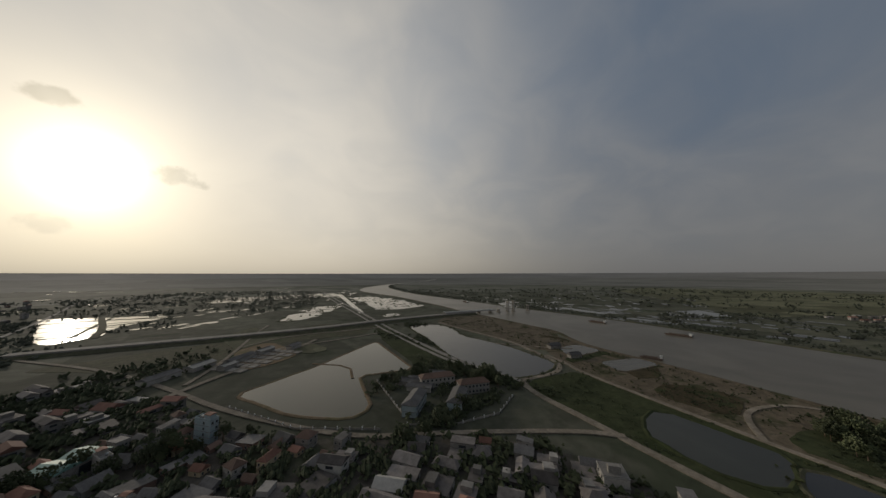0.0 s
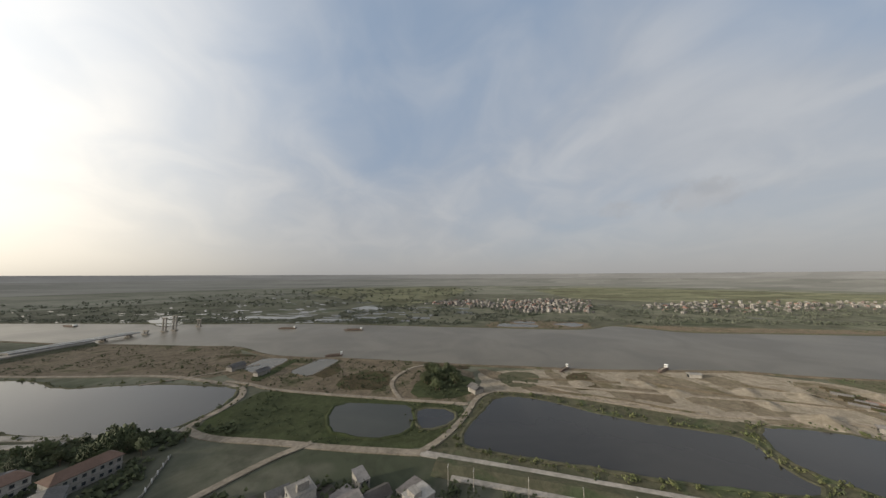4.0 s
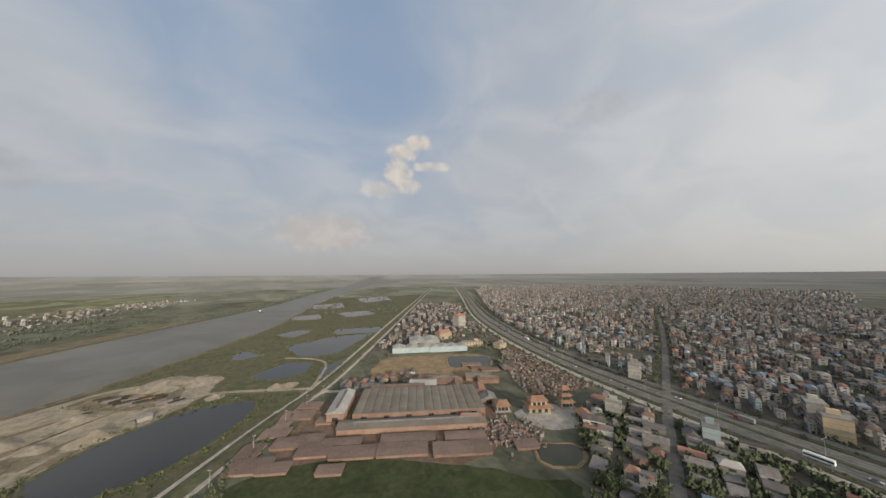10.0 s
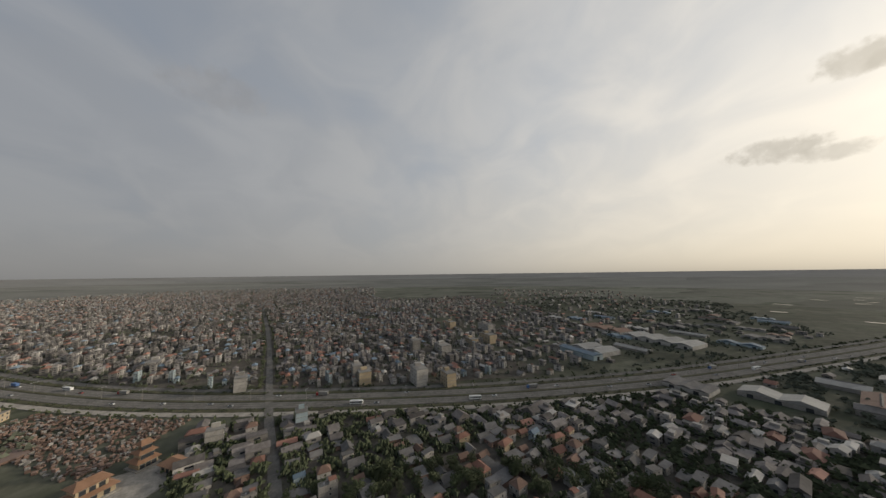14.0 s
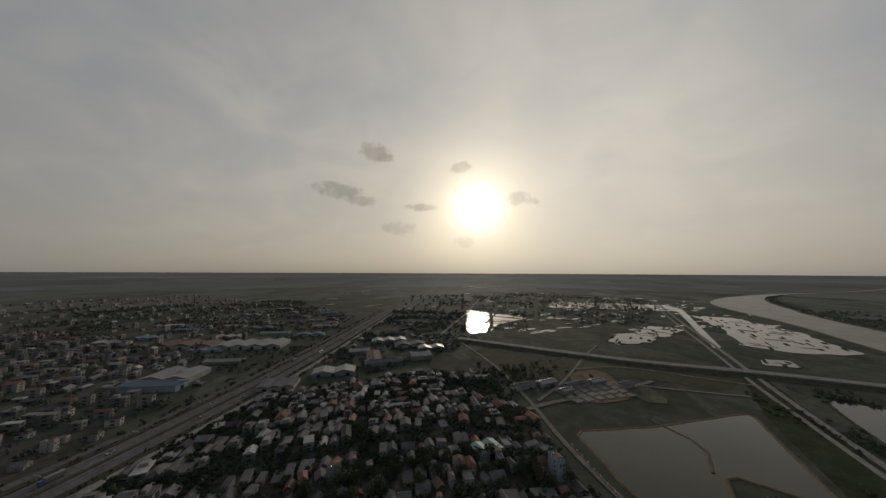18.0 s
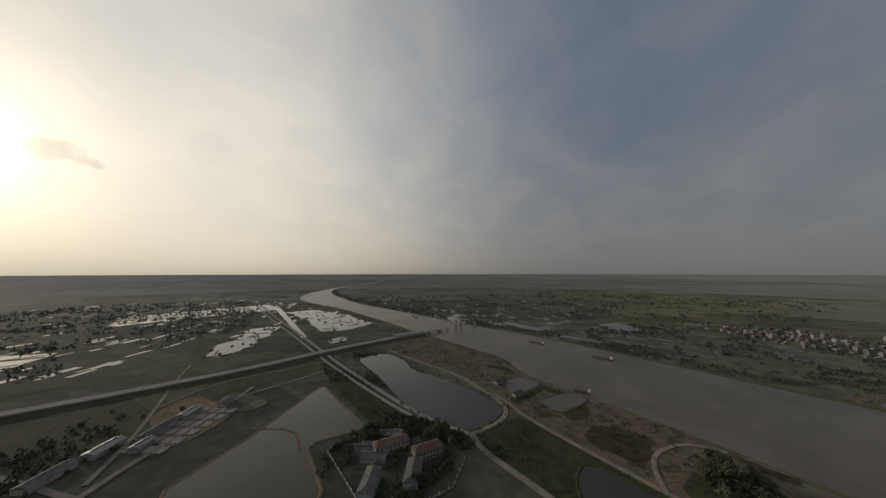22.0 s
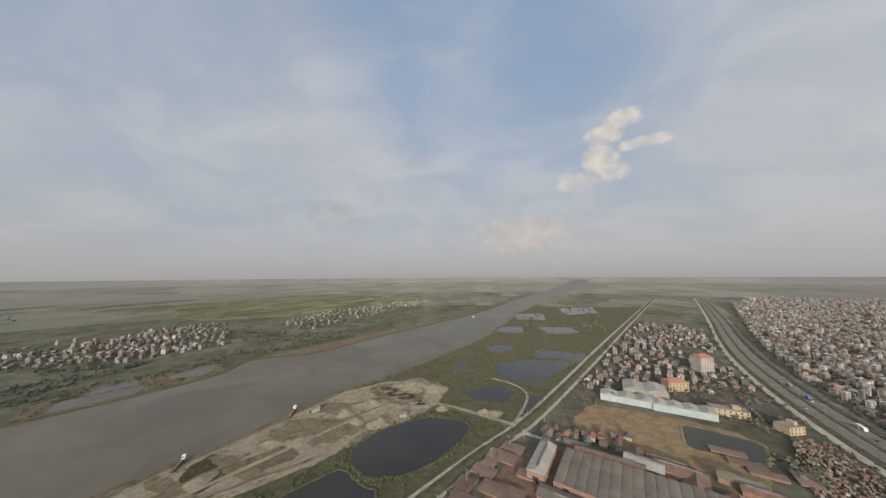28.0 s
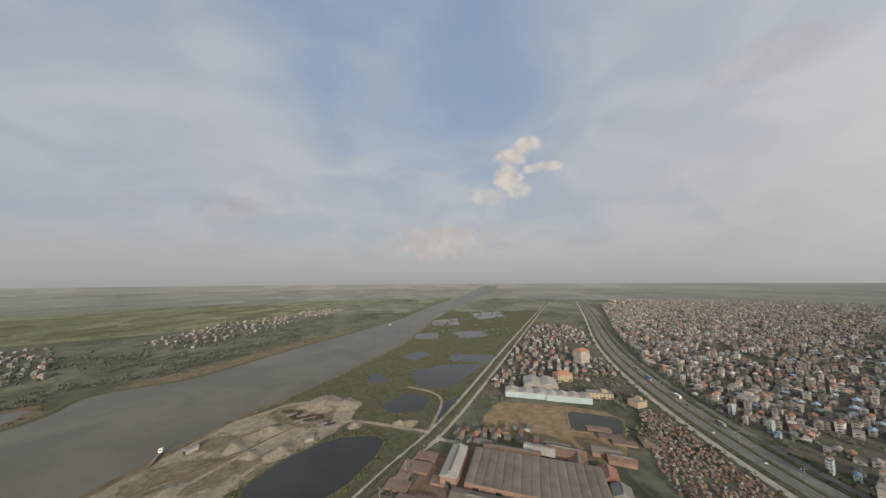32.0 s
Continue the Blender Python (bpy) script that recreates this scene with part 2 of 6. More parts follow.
    # the veiled sun and its halo
    for power, tint in ((7.0, (0.36, 0.31, 0.22)), (60.0, (1.05, 0.92, 0.63)), (420.0, (2.8, 2.55, 1.9)), (2300.0, (20.0, 18.5, 15.5))):
        glow = mix_node(t, 1.0, tint, math_node(t, "POWER", near, power), "MULTIPLY")
        col = mix_node(t, 1.0, col, glow, "ADD")
    back = node(t, "ShaderNodeBackground", Strength=1.0)
    out = t.nodes.new("ShaderNodeOutputWorld")
    links(t, (col, back.inputs[0]), (back.outputs[0], out.inputs[0]))


build_world()
sun = bpy.data.lights.new("sun", "SUN")
sun.energy, sun.angle, sun.color = 2.7, radians(3.0), (1.0, 0.88, 0.72)
sun_ob = new("sun", sun)
sun_ob.matrix_world = look(SUN_WAY * 600, (0, 0, 0))


# ---- materials ----
def material(name, a, b, size, rough=0.85, metal=0.0, bump=0.3, sheen=0.0, vary=0.0, island=False, patches=0.0, spec=0.3, c=None, patch=0.9):
    """Two-scale noise between colours a and b; size in metres of the fine grain; vary: spread from piece to piece."""
    m = bpy.data.materials.new(name)
    m.use_nodes = True
    t = m.node_tree
    bsdf = t.nodes["Principled BSDF"]
    geo = t.nodes.new("ShaderNodeNewGeometry")
    fine = node(t, "ShaderNodeTexNoise", Scale=1.0 / size, Detail=5.0, Roughness=0.65)
    broad = node(t, "ShaderNodeTexNoise", Scale=0.09 / size, Detail=4.0, Roughness=0.6, Distortion=0.5)
    links(t, (geo.outputs["Position"], fine.inputs["Vector"]), (geo.outputs["Position"], broad.inputs["Vector"]))
    f = math_node(t, "ADD", math_node(t, "MULTIPLY", fine.outputs[0], 0.45), math_node(t, "MULTIPLY", broad.outputs[0], 0.55))
    col = mix_node(t, ramp(t, f, 0.36, 0.64), a, b)
    if c:
        col = mix_node(t, ramp(t, broad.outputs[0], 0.52, 0.66), col, c)
    if spec < 0.1 and size < 12:
        mid = node(t, "ShaderNodeTexNoise", Scale=0.32 / size, Detail=3.0, Roughness=0.7, Distortion=0.8)
        t.links.new(geo.outputs["Position"], mid.inputs["Vector"])
        v = math_node(t, "ADD", math_node(t, "MULTIPLY", ramp(t, mid.outputs[0], 0.34, 0.66), 0.32), 0.84)
        col = mix_node(t, 1.0, col, v, "MULTIPLY")
    if patches:
        vor = t.nodes.new("ShaderNodeTexVoronoi")
        vor.distance, vor.feature = "CHEBYCHEV", "F1"
        vor.inputs["Scale"].default_value = 1.0 / patches
        turn = t.nodes.new("ShaderNodeMapping")
        turn.inputs["Rotation"].default_value, turn.inputs["Scale"].default_value = (0, 0, 0.5), (1.0, 0.45, 1.0)
        links(t, (geo.outputs["Position"], turn.inputs[0]), (turn.outputs[0], vor.inputs["Vector"]))
        bw = t.nodes.new("ShaderNodeRGBToBW")
        t.links.new(vor.outputs["Color"], bw.inputs[0])
        v = math_node(t, "ADD", math_node(t, "MULTIPLY", bw.outputs[0], patch), 1.0 - 0.5 * patch)
        col = mix_node(t, 1.0, col, v, "MULTIPLY")
    if vary:
        rnd = geo.outputs["Random Per Island"] if island else t.nodes.new("ShaderNodeObjectInfo").outputs["Random"]
        v = math_node(t, "ADD", math_node(t, "MULTIPLY", rnd, 2 * vary), 1.0 - vary)
        col = mix_node(t, 1.0, col, v, "MULTIPLY")
    t.links.new(col, bsdf.inputs["Base Color"])
    r = math_node(t, "ADD", math_node(t, "MULTIPLY", fine.outputs[0], 0.16), rough - 0.08, True)
    t.links.new(r, bsdf.inputs["Roughness"])
    bsdf.inputs["Metallic"].default_value = metal
    bsdf.inputs["Diffuse Roughness"].default_value = 0.0 if metal else 0.4
    bsdf.inputs["Specular IOR Level"].default_value = spec
    if sheen:
        bsdf.inputs["Sheen Weight"].default_value, bsdf.inputs["Sheen Roughness"].default_value = sheen, 0.6
    if bump:
        bp = node(t, "ShaderNodeBump", Strength=bump, Distance=size * 0.3)
        links(t, (fine.outputs[0], bp.inputs["Height"]), (bp.outputs[0], bsdf.inputs["Normal"]))
    return m


def water_material(name, a, rough, ripple):
    m = bpy.data.materials.new(name)
    m.use_nodes = True
    t = m.node_tree
    bsdf = t.nodes["Principled BSDF"]
    geo = t.nodes.new("ShaderNodeNewGeometry")
    broad = node(t, "ShaderNodeTexNoise", Scale=0.012, Detail=5.0, Roughness=0.6, Distortion=0.8)
    fine = node(t, "ShaderNodeTexNoise", Scale=0.35, Detail=4.0, Roughness=0.6)
    links(t, (geo.outputs["Position"], fine.inputs["Vector"]), (geo.outputs["Position"], broad.inputs["Vector"]))
    dark = tuple(0.75 * v for v in a)
    t.links.new(mix_node(t, ramp(t, broad.outputs[0], 0.35, 0.65), a, dark), bsdf.inputs["Base Color"])
    t.links.new(math_node(t, "ADD", math_node(t, "MULTIPLY", broad.outputs[0], 0.1), rough - 0.05, True), bsdf.inputs["Roughness"])
    bsdf.inputs["IOR"].default_value = 1.33
    bsdf.inputs["Specular IOR Level"].default_value = 0.32 if rough > 0.3 else 0.5
    bp = node(t, "ShaderNodeBump", Strength=ripple, Distance=0.25)
    links(t, (fine.outputs[0], bp.inputs["Height"]), (bp.outputs[0], bsdf.inputs["Normal"]))
    return m


M = {
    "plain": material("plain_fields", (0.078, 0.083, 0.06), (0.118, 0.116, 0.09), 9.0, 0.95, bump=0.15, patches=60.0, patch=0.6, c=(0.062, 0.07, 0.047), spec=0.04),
    # the next three carry haze in their base colour, for the outer rings
    "outer_plain": material("mid_haze_fields", (0.145, 0.147, 0.133), (0.185, 0.184, 0.168), 30.0, 0.95, bump=0.0, patches=260.0, patch=0.4, spec=0.04),
    "last_plain": material("full_haze_fields", (0.185, 0.185, 0.177), (0.22, 0.218, 0.21), 50.0, 0.95, bump=0.0, patches=400.0, patch=0.25, spec=0.04),
    "mid_plain": material("light_haze_fields", (0.112, 0.116, 0.092), (0.16, 0.16, 0.132), 14.0, 0.95, bump=0.0, patches=140.0, patch=0.7, c=(0.075, 0.085, 0.06), spec=0.04),
    "town": material("town_earth", (0.075, 0.068, 0.058), (0.125, 0.112, 0.096), 4.0, 0.95, bump=0.2, c=(0.065, 0.072, 0.042), spec=0.04),
    "grass": material("rough_grass", (0.068, 0.07, 0.045), (0.108, 0.10, 0.068), 2.2, 0.95, bump=0.5, c=(0.066, 0.078, 0.044), spec=0.04),
    "marsh": material("marsh_weed", (0.038, 0.046, 0.024), (0.062, 0.07, 0.036), 3.0, 0.9, bump=0.4, c=(0.045, 0.055, 0.026), spec=0.04),
    "paddy": material("paddy", (0.105, 0.11, 0.068), (0.14, 0.138, 0.092), 6.0, 0.95, bump=0.1, patches=70.0, spec=0.04),
    "sand": material("dredged_sand", (0.19, 0.165, 0.128), (0.265, 0.235, 0.188), 2.0, 0.95, bump=0.6, c=(0.145, 0.125, 0.092), spec=0.04),
    "mud": material("river_mud", (0.10, 0.083, 0.058), (0.165, 0.135, 0.10), 2.5, 0.8, bump=0.5, c=(0.065, 0.065, 0.036), spec=0.04),
    "damp": material("damp_sand", (0.125, 0.106, 0.077), (0.18, 0.154, 0.115), 2.0, 0.95, bump=0.5, c=(0.11, 0.095, 0.06), spec=0.04),
    "weed": material("brown_weed", (0.05, 0.043, 0.027), (0.085, 0.068, 0.042), 2.0, 0.95, bump=0.5, c=(0.05, 0.058, 0.028), spec=0.04),
    "kiln_roof": material("kiln_sheets", (0.118, 0.104, 0.088), (0.17, 0.152, 0.13), 1.0, 0.9, bump=0.2, vary=0.1),
    "clay": material("red_clay", (0.118, 0.084, 0.064), (0.168, 0.12, 0.09), 2.0, 0.95, bump=0.4, c=(0.125, 0.098, 0.073), spec=0.04),
    "earth": material("bare_earth", (0.17, 0.125, 0.078), (0.235, 0.18, 0.12), 3.0, 0.95, bump=0.4, c=(0.15, 0.13, 0.07), spec=0.04),
    "asphalt": material("asphalt", (0.115, 0.11, 0.101), (0.165, 0.157, 0.145), 1.5, 0.9, bump=0.2, spec=0.04),
    "concrete": material("road_concrete", (0.24, 0.225, 0.20), (0.33, 0.305, 0.27), 1.2, 0.9, bump=0.2, spec=0.04),
    "track": material("dirt_track", (0.19, 0.165, 0.13), (0.27, 0.235, 0.19), 1.5, 0.95, bump=0.3, spec=0.04),
    "river": water_material("river_water", (0.142, 0.125, 0.094), 0.34, 0.3),
    "pond": water_material("pond_water", (0.04, 0.038, 0.034), 0.12, 0.06),
    "mud_pool": water_material("muddy_pool_water", (0.105, 0.095, 0.072), 0.25, 0.1),
    "field_pond": water_material("field_pond_water", (0.05, 0.05, 0.038), 0.3, 0.1),
    "green_pond": water_material("green_pond_water", (0.042, 0.042, 0.025), 0.1, 0.05),
    "wall": material("painted_render", (0.25, 0.235, 0.21), (0.42, 0.395, 0.36), 0.8, 0.9, bump=0.1, vary=0.3),
    "wall_warm": material("ochre_render", (0.34, 0.27, 0.175), (0.44, 0.355, 0.24), 0.8, 0.9, bump=0.1, vary=0.2),
    "wall_blue": material("pale_blue_render", (0.26, 0.33, 0.35), (0.36, 0.41, 0.42), 0.8, 0.9, bump=0.1, vary=0.2),
    "wall_brick": material("bare_brick", (0.19, 0.125, 0.098), (0.27, 0.18, 0.14), 0.5, 0.95, bump=0.2, vary=0.2),
    "roof_red": material("red_tiles", (0.20, 0.098, 0.07), (0.28, 0.145, 0.105), 0.6, 0.8, bump=0.4, vary=0.3),
    "roof_brown": material("old_tiles", (0.13, 0.085, 0.065), (0.20, 0.13, 0.10), 0.6, 0.9, bump=0.4, vary=0.3),
    "roof_grey": material("fibre_cement", (0.105, 0.10, 0.096), (0.18, 0.172, 0.166), 0.7, 0.9, bump=0.3, vary=0.3),
    "roof_flat": material("roof_slab", (0.16, 0.152, 0.14), (0.25, 0.237, 0.216), 0.9, 0.9, bump=0.2, vary=0.25),
    "roof_blue": material("blue_sheet", (0.085, 0.135, 0.185), (0.13, 0.18, 0.225), 1.2, 0.5, bump=0.1, vary=0.15),
    "roof_white": material("pale_sheet", (0.205, 0.2, 0.187), (0.3, 0.292, 0.272), 1.2, 0.5, bump=0.1, vary=0.12),
    "roof_green": material("green_sheet", (0.16, 0.30, 0.26), (0.24, 0.38, 0.33), 1.2, 0.5, bump=0.1),
    "pane": material("dark_opening", (0.03, 0.035, 0.04), (0.05, 0.055, 0.06), 0.8, 0.25, bump=0.0, spec=0.5),
    "steel": material("steel", (0.42, 0.43, 0.44), (0.52, 0.53, 0.54), 0.4, 0.4, metal=0.9, bump=0.05),
    "leaf": material("leaves", (0.042, 0.055, 0.024), (0.078, 0.09, 0.044), 0.7, 0.8, bump=0.3, vary=0.35),
    "leaf_light": material("young_leaves", (0.08, 0.11, 0.03), (0.13, 0.15, 0.055), 0.7, 0.8, bump=0.3, vary=0.3),
    "bark": material("bark", (0.10, 0.075, 0.05), (0.16, 0.12, 0.085), 0.3, 0.95, bump=0.6),
    "hull": material("rusty_hull", (0.10, 0.075, 0.062), (0.16, 0.12, 0.10), 1.2, 0.8, bump=0.2),
    "paint_white": material("white_paint", (0.62, 0.62, 0.60), (0.76, 0.76, 0.74), 0.6, 0.6, bump=0.05),
    "paint_blue": material("blue_paint", (0.06, 0.13, 0.30), (0.10, 0.18, 0.36), 0.6, 0.5, bump=0.05),
    "rubber": material("rubber", (0.02, 0.02, 0.02), (0.035, 0.035, 0.035), 0.2, 0.9, bump=0.1),
}
# joined far pieces vary from piece to piece of the mesh
FAR = {
    "wall": material("far_render", (0.175, 0.165, 0.15), (0.29, 0.272, 0.25), 2.0, 0.9, bump=0.0, vary=0.5, island=True),
    "roof": material("far_roofs", (0.11, 0.098, 0.09), (0.21, 0.19, 0.18), 2.5, 0.9, bump=0.0, vary=0.55, island=True),
    "red": material("far_red_roofs", (0.21, 0.11, 0.085), (0.29, 0.16, 0.12), 2.5, 0.9, bump=0.0, vary=0.4, island=True),
    "pane": M["pane"],
    "pale": material("far_pale_render", (0.30, 0.285, 0.262), (0.42, 0.40, 0.37), 2.0, 0.9, bump=0.0, vary=0.35, island=True),
    "blue": material("far_blue_sheets", (0.16, 0.22, 0.28), (0.24, 0.30, 0.35), 2.0, 0.7, bump=0.0, vary=0.4, island=True),
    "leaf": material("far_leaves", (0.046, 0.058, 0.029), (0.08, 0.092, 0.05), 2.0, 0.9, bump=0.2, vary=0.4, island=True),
    # the leaf colour paled and greyed, haze put into the distant trees
    "grove": material("hazed_groves", (0.078, 0.088, 0.063), (0.115, 0.123, 0.092), 2.0, 0.9, bump=0.2, vary=0.35, island=True),
    "pile": material("fired_brick_piles", (0.14, 0.095, 0.075), (0.24, 0.165, 0.13), 0.8, 0.95, bump=0.1, vary=0.45, island=True),
}


# ---- small builders ----
def part(name, bm, mat, parent=None, label=""):
    me = bpy.data.meshes.new(name)
    bm.to_mesh(me)
    bm.free()
    for x in mat if isinstance(mat, (list, tuple)) else (mat,):
        me.materials.append(x)
    ob = new(name, me)
    ob.parent = parent
    return tagged(ob, label)


def shared(name, me, parent, at=(0, 0, 0), turn=0.0):
    ob = new(name, me)
    ob.parent = parent
    ob.matrix_basis = Matrix.Translation(at) @ Matrix.Rotation(turn, 4, "Z")
    return ob


class Soup:
    """Collects boxes and roofs into one mesh."""

    def __init__(self):
        self.v, self.f, self.m = [], [], []

    def add(self, pts, faces, mi=0):
        n = len(self.v)
        self.v += pts
        self.f += [tuple(n + i for i in f) for f in faces]
        self.m += [mi] * len(faces)

    def box(self, x, y, z, sx, sy, h, a=0.0, mi=0, ox=0.0, oy=0.0, bottom=False):
        c, s = math.cos(a), math.sin(a)
        p = []
        for dz in (0, h):
            for dx, dy in ((-1, -1), (1, -1), (1, 1), (-1, 1)):
                u, w = ox + dx * sx / 2, oy + dy * sy / 2
                p.append((x + c * u - s * w, y + s * u + c * w, z + dz))
        f = [(4, 5, 6, 7), (0, 1, 5, 4), (1, 2, 6, 5), (2, 3, 7, 6), (3, 0, 4, 7)]
        self.add(p, f + [(3, 2, 1, 0)] if bottom else f, mi)

    def gable(self, x, y, z, sx, sy, h, a=0.0, mi=0, hip=0.0, over=0.4, ox=0.0, oy=0.0):
        """A pitched roof with its ridge along the local y and real eaves; hip: how far the ridge ends stand back."""
        c, s = math.cos(a), math.sin(a)
        w, d = sx / 2 + over, sy / 2 + over
        loc = [(-w, -d, 0), (w, -d, 0), (w, d, 0), (-w, d, 0), (-w, -d, 0.18), (w, -d, 0.18), (w, d, 0.18), (-w, d, 0.18), (0, -d + hip, h), (0, d - hip, h)]
        p = [(x + c * (u + ox) - s * (v + oy), y + s * (u + ox) + c * (v + oy), z + k) for u, v, k in loc]
        self.add(p, [(3, 2, 1, 0), (0, 1, 5, 4), (1, 2, 6, 5), (2, 3, 7, 6), (3, 0, 4, 7), (4, 5, 8), (5, 6, 9, 8), (6, 7, 9), (7, 4, 8, 9)], mi)

    def mesh(self, name, mats):
        me = bpy.data.meshes.new(name)
        me.from_pydata(self.v, [], self.f)
        me.polygons.foreach_set("material_index", self.m)
        for m in mats:
            me.materials.append(m)
        me.update()
        return me

    def object(self, name, mats, parent=None):
        ob = new(name, self.mesh(name, mats))
        ob.parent = parent
        return ob


def smooth_line(pts, rounds=2, closed=False):
    pts = [Vector(p) for p in pts]
    for _ in range(rounds):
        q = [] if closed else [pts[0]]
        n = len(pts)
        for i in range(n if closed else n - 1):
            a, b = pts[i], pts[(i + 1) % n]
            q += [a * 0.75 + b * 0.25, a * 0.25 + b * 0.75]
        pts = q if closed else q + [pts[-1]]
    return pts


def inside(x, y, poly):
    hit = False
    for (x0, y0), (x1, y1) in zip(poly, poly[1:] + poly[:1]):
        if (y0 > y) != (y1 > y) and x < (x1 - x0) * (y - y0) / (y1 - y0) + x0:
            hit = not hit
    return hit


def rough_outline(pts, rounds, wobble, seed):
    """A closed outline with its corners clipped and its edges wandering a little."""
    pts, line, n = [Vector((x, y, 0)) for x, y in pts], [], len(pts)
    for i, p in enumerate(pts):
        for q in (pts[i - 1], pts[(i + 1) % n]):
            d = q - p
            line.append(p + d * min(0.25, (5.0 * rounds + 1.0) / max(d.length, 0.1)))
    step = 4.0 if max(abs(p.x) + abs(p.y) for p in pts) < 1500 else 24.0
    line = [a.lerp(b, k / m) for a, b in zip(line, line[1:] + line[:1]) for m in [max(1, int((b - a).length / step))] for k in range(m)]
    out = []
    for i, p in enumerate(line):
        k = noise.noise(Vector((p.x * 0.045, p.y * 0.045, seed))) * wobble
        k += noise.noise(Vector((p.x * 0.2, p.y * 0.2, seed + 9))) * wobble * 0.8
        t = (line[(i + 1) % len(line)] - line[i - 1]).normalized()
        out.append((p.x - t.y * k, p.y + t.x * k))
    return out


def sheet(name, pts, z, mat, rounds=2, wobble=0.0, deep=0.6, seed=1.0):
    """A flat piece of the ground with its own edge, lying at height z."""
    line = rough_outline(pts, rounds, wobble, seed)
    bm = bmesh.new()
    top = [bm.verts.new((x, y, z)) for x, y in line]
    low = [bm.verts.new((x, y, z - deep)) for x, y in line]
    face = bm.faces.new(top)
    n = len(top)
    for i in range(n):
        bm.faces.new((top[i], top[(i + 1) % n], low[(i + 1) % n], low[i]))
    bmesh.ops.triangulate(bm, faces=[face])
    bmesh.ops.recalc_face_normals(bm, faces=bm.faces)
    return part(name, bm, mat)


def rim(name, pts, z, width, height, mat, rounds=2, wobble=0.0, seed=1.0):
    """The low bank round a pond, along the same outline."""
    line = rough_outline(pts, rounds, wobble, seed)
    return ribbon(name, line + line[:1], z, width, mat, rounds=0, deep=0.5, crown=height)


def offset_line(pts, d):
    out = []
    for i, p in enumerate(pts):
        t = (pts[min(i + 1, len(pts) - 1)] - pts[max(i - 1, 0)])
        t.z = 0
        t.normalize()
        out.append(Vector((p.x - t.y * d, p.y + t.x * d, p.z)))
    return out


def ribbon(name, pts, z, width, mat, rounds=2, deep=0.5, crown=0.0, parent=None):
    """A road, bank or kerb along a line, with real sides."""
    line = smooth_line([(p[0], p[1], 0) for p in pts], rounds)
    bm = bmesh.new()
    rows = []
    for p, l, r in zip(line, offset_line(line, width / 2), offset_line(line, -width / 2)):
        rows.append([bm.verts.new(q) for q in ((l.x, l.y, z - deep), (l.x, l.y, z), (p.x, p.y, z + crown), (r.x, r.y, z), (r.x, r.y, z - deep))])
    for a, b in zip(rows, rows[1:]):
        for i in range(4):
            bm.faces.new((a[i], a[i + 1], b[i + 1], b[i]))
    bmesh.ops.recalc_face_normals(bm, faces=bm.faces)
    if sum(f.normal.z for f in bm.faces) < 0:
        bmesh.ops.reverse_faces(bm, faces=bm.faces)
    return part(name, bm, mat, parent)


def structure(ob, label, category):
    return tagged(ob, label, category, kind="structure")


# ---- the large structure: plain, river, ponds, roads ----
RINGS = [(40, 0), (90, 0), (160, 0), (260, 0), (400, 0), (600, 0), (900, 0), (1400, 0), (2200, 0), (2500, 1.5), (2900, 5), (3200, 11), (3500, 20), (3800, 33), (4100, 48), (4300, 61), (4500, 75), (4700, 92), (4920, 110)]  # far land is lifted so its edge meets the horizon in the camera's view


def land(x, y):
    """Height of the land at a place."""
    r = math.hypot(x, y)
    for (r0, z0), (r1, z1) in zip(RINGS, RINGS[1:]):
        if r0 <= r < r1:
            return z0 + (z1 - z0) * (r - r0) / (r1 - r0)
    return 0.0 if r < 100 else 110.0


def build_ground():
    bm = bmesh.new()
    rings = RINGS
    n = 144
    centre = bm.verts.new((0, 0, 0))
    last = None
    for r, z in rings:
        row = [bm.verts.new((r * math.cos(math.tau * i / n), r * math.sin(math.tau * i / n), z)) for i in range(n)]
        for i in range(n):
            if last is None:
                bm.faces.new((centre, row[i], row[(i + 1) % n]))
            else:
                bm.faces.new((last[i], row[i], row[(i + 1) % n], last[(i + 1) % n]))
        last = row
    # haze painted in steps: paler ground colour past 1400, 2500 and 4000 metres
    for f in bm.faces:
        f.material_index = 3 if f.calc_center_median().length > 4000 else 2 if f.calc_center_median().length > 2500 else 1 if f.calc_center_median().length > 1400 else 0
    structure(part("ground", bm, [M["plain"], M["mid_plain"], M["outer_plain"], M["last_plain"]]), "flat delta plain of fields, paddies and bare plots, outer rings coloured as haze", "ground")


build_ground()

NEAR_BANK = [(3350, 2560), (2638, 2144), (1883, 1972), (1338, 1683), (1032, 1387), (910, 1181), (844, 967), (779, 784), (688, 605), (629, 478), (555, 353), (522, 271), (474, 178), (455, 126), (398, 88), (373, 54), (346, -2), (307, -69), (290, -95), (272, -125), (250, -168), (232, -200), (212, -234), (194, -280), (176, -320), (163, -353), (132, -390), (97, -450), (50, -530), (-10, -640), (-55, -740), (-190, -1150), (-560, -2030), (-1655, -4145)]
FAR_BANK = [(3560, 2700), (2897, 2284), (1751, 1884), (1351, 1504), (1061, 1061), (926, 808), (866, 652), (802, 495), (716, 307), (685, 227), (650, 120), (610, 30), (570, -40), (530, -110), (484, -190), (455, -245), (409, -318), (372, -400), (395, -460), (340, -495), (300, -508), (245, -622), (172, -762), (90, -900), (-20, -1100), (-185, -1540), (-529, -2366), (-1473, -4336)]


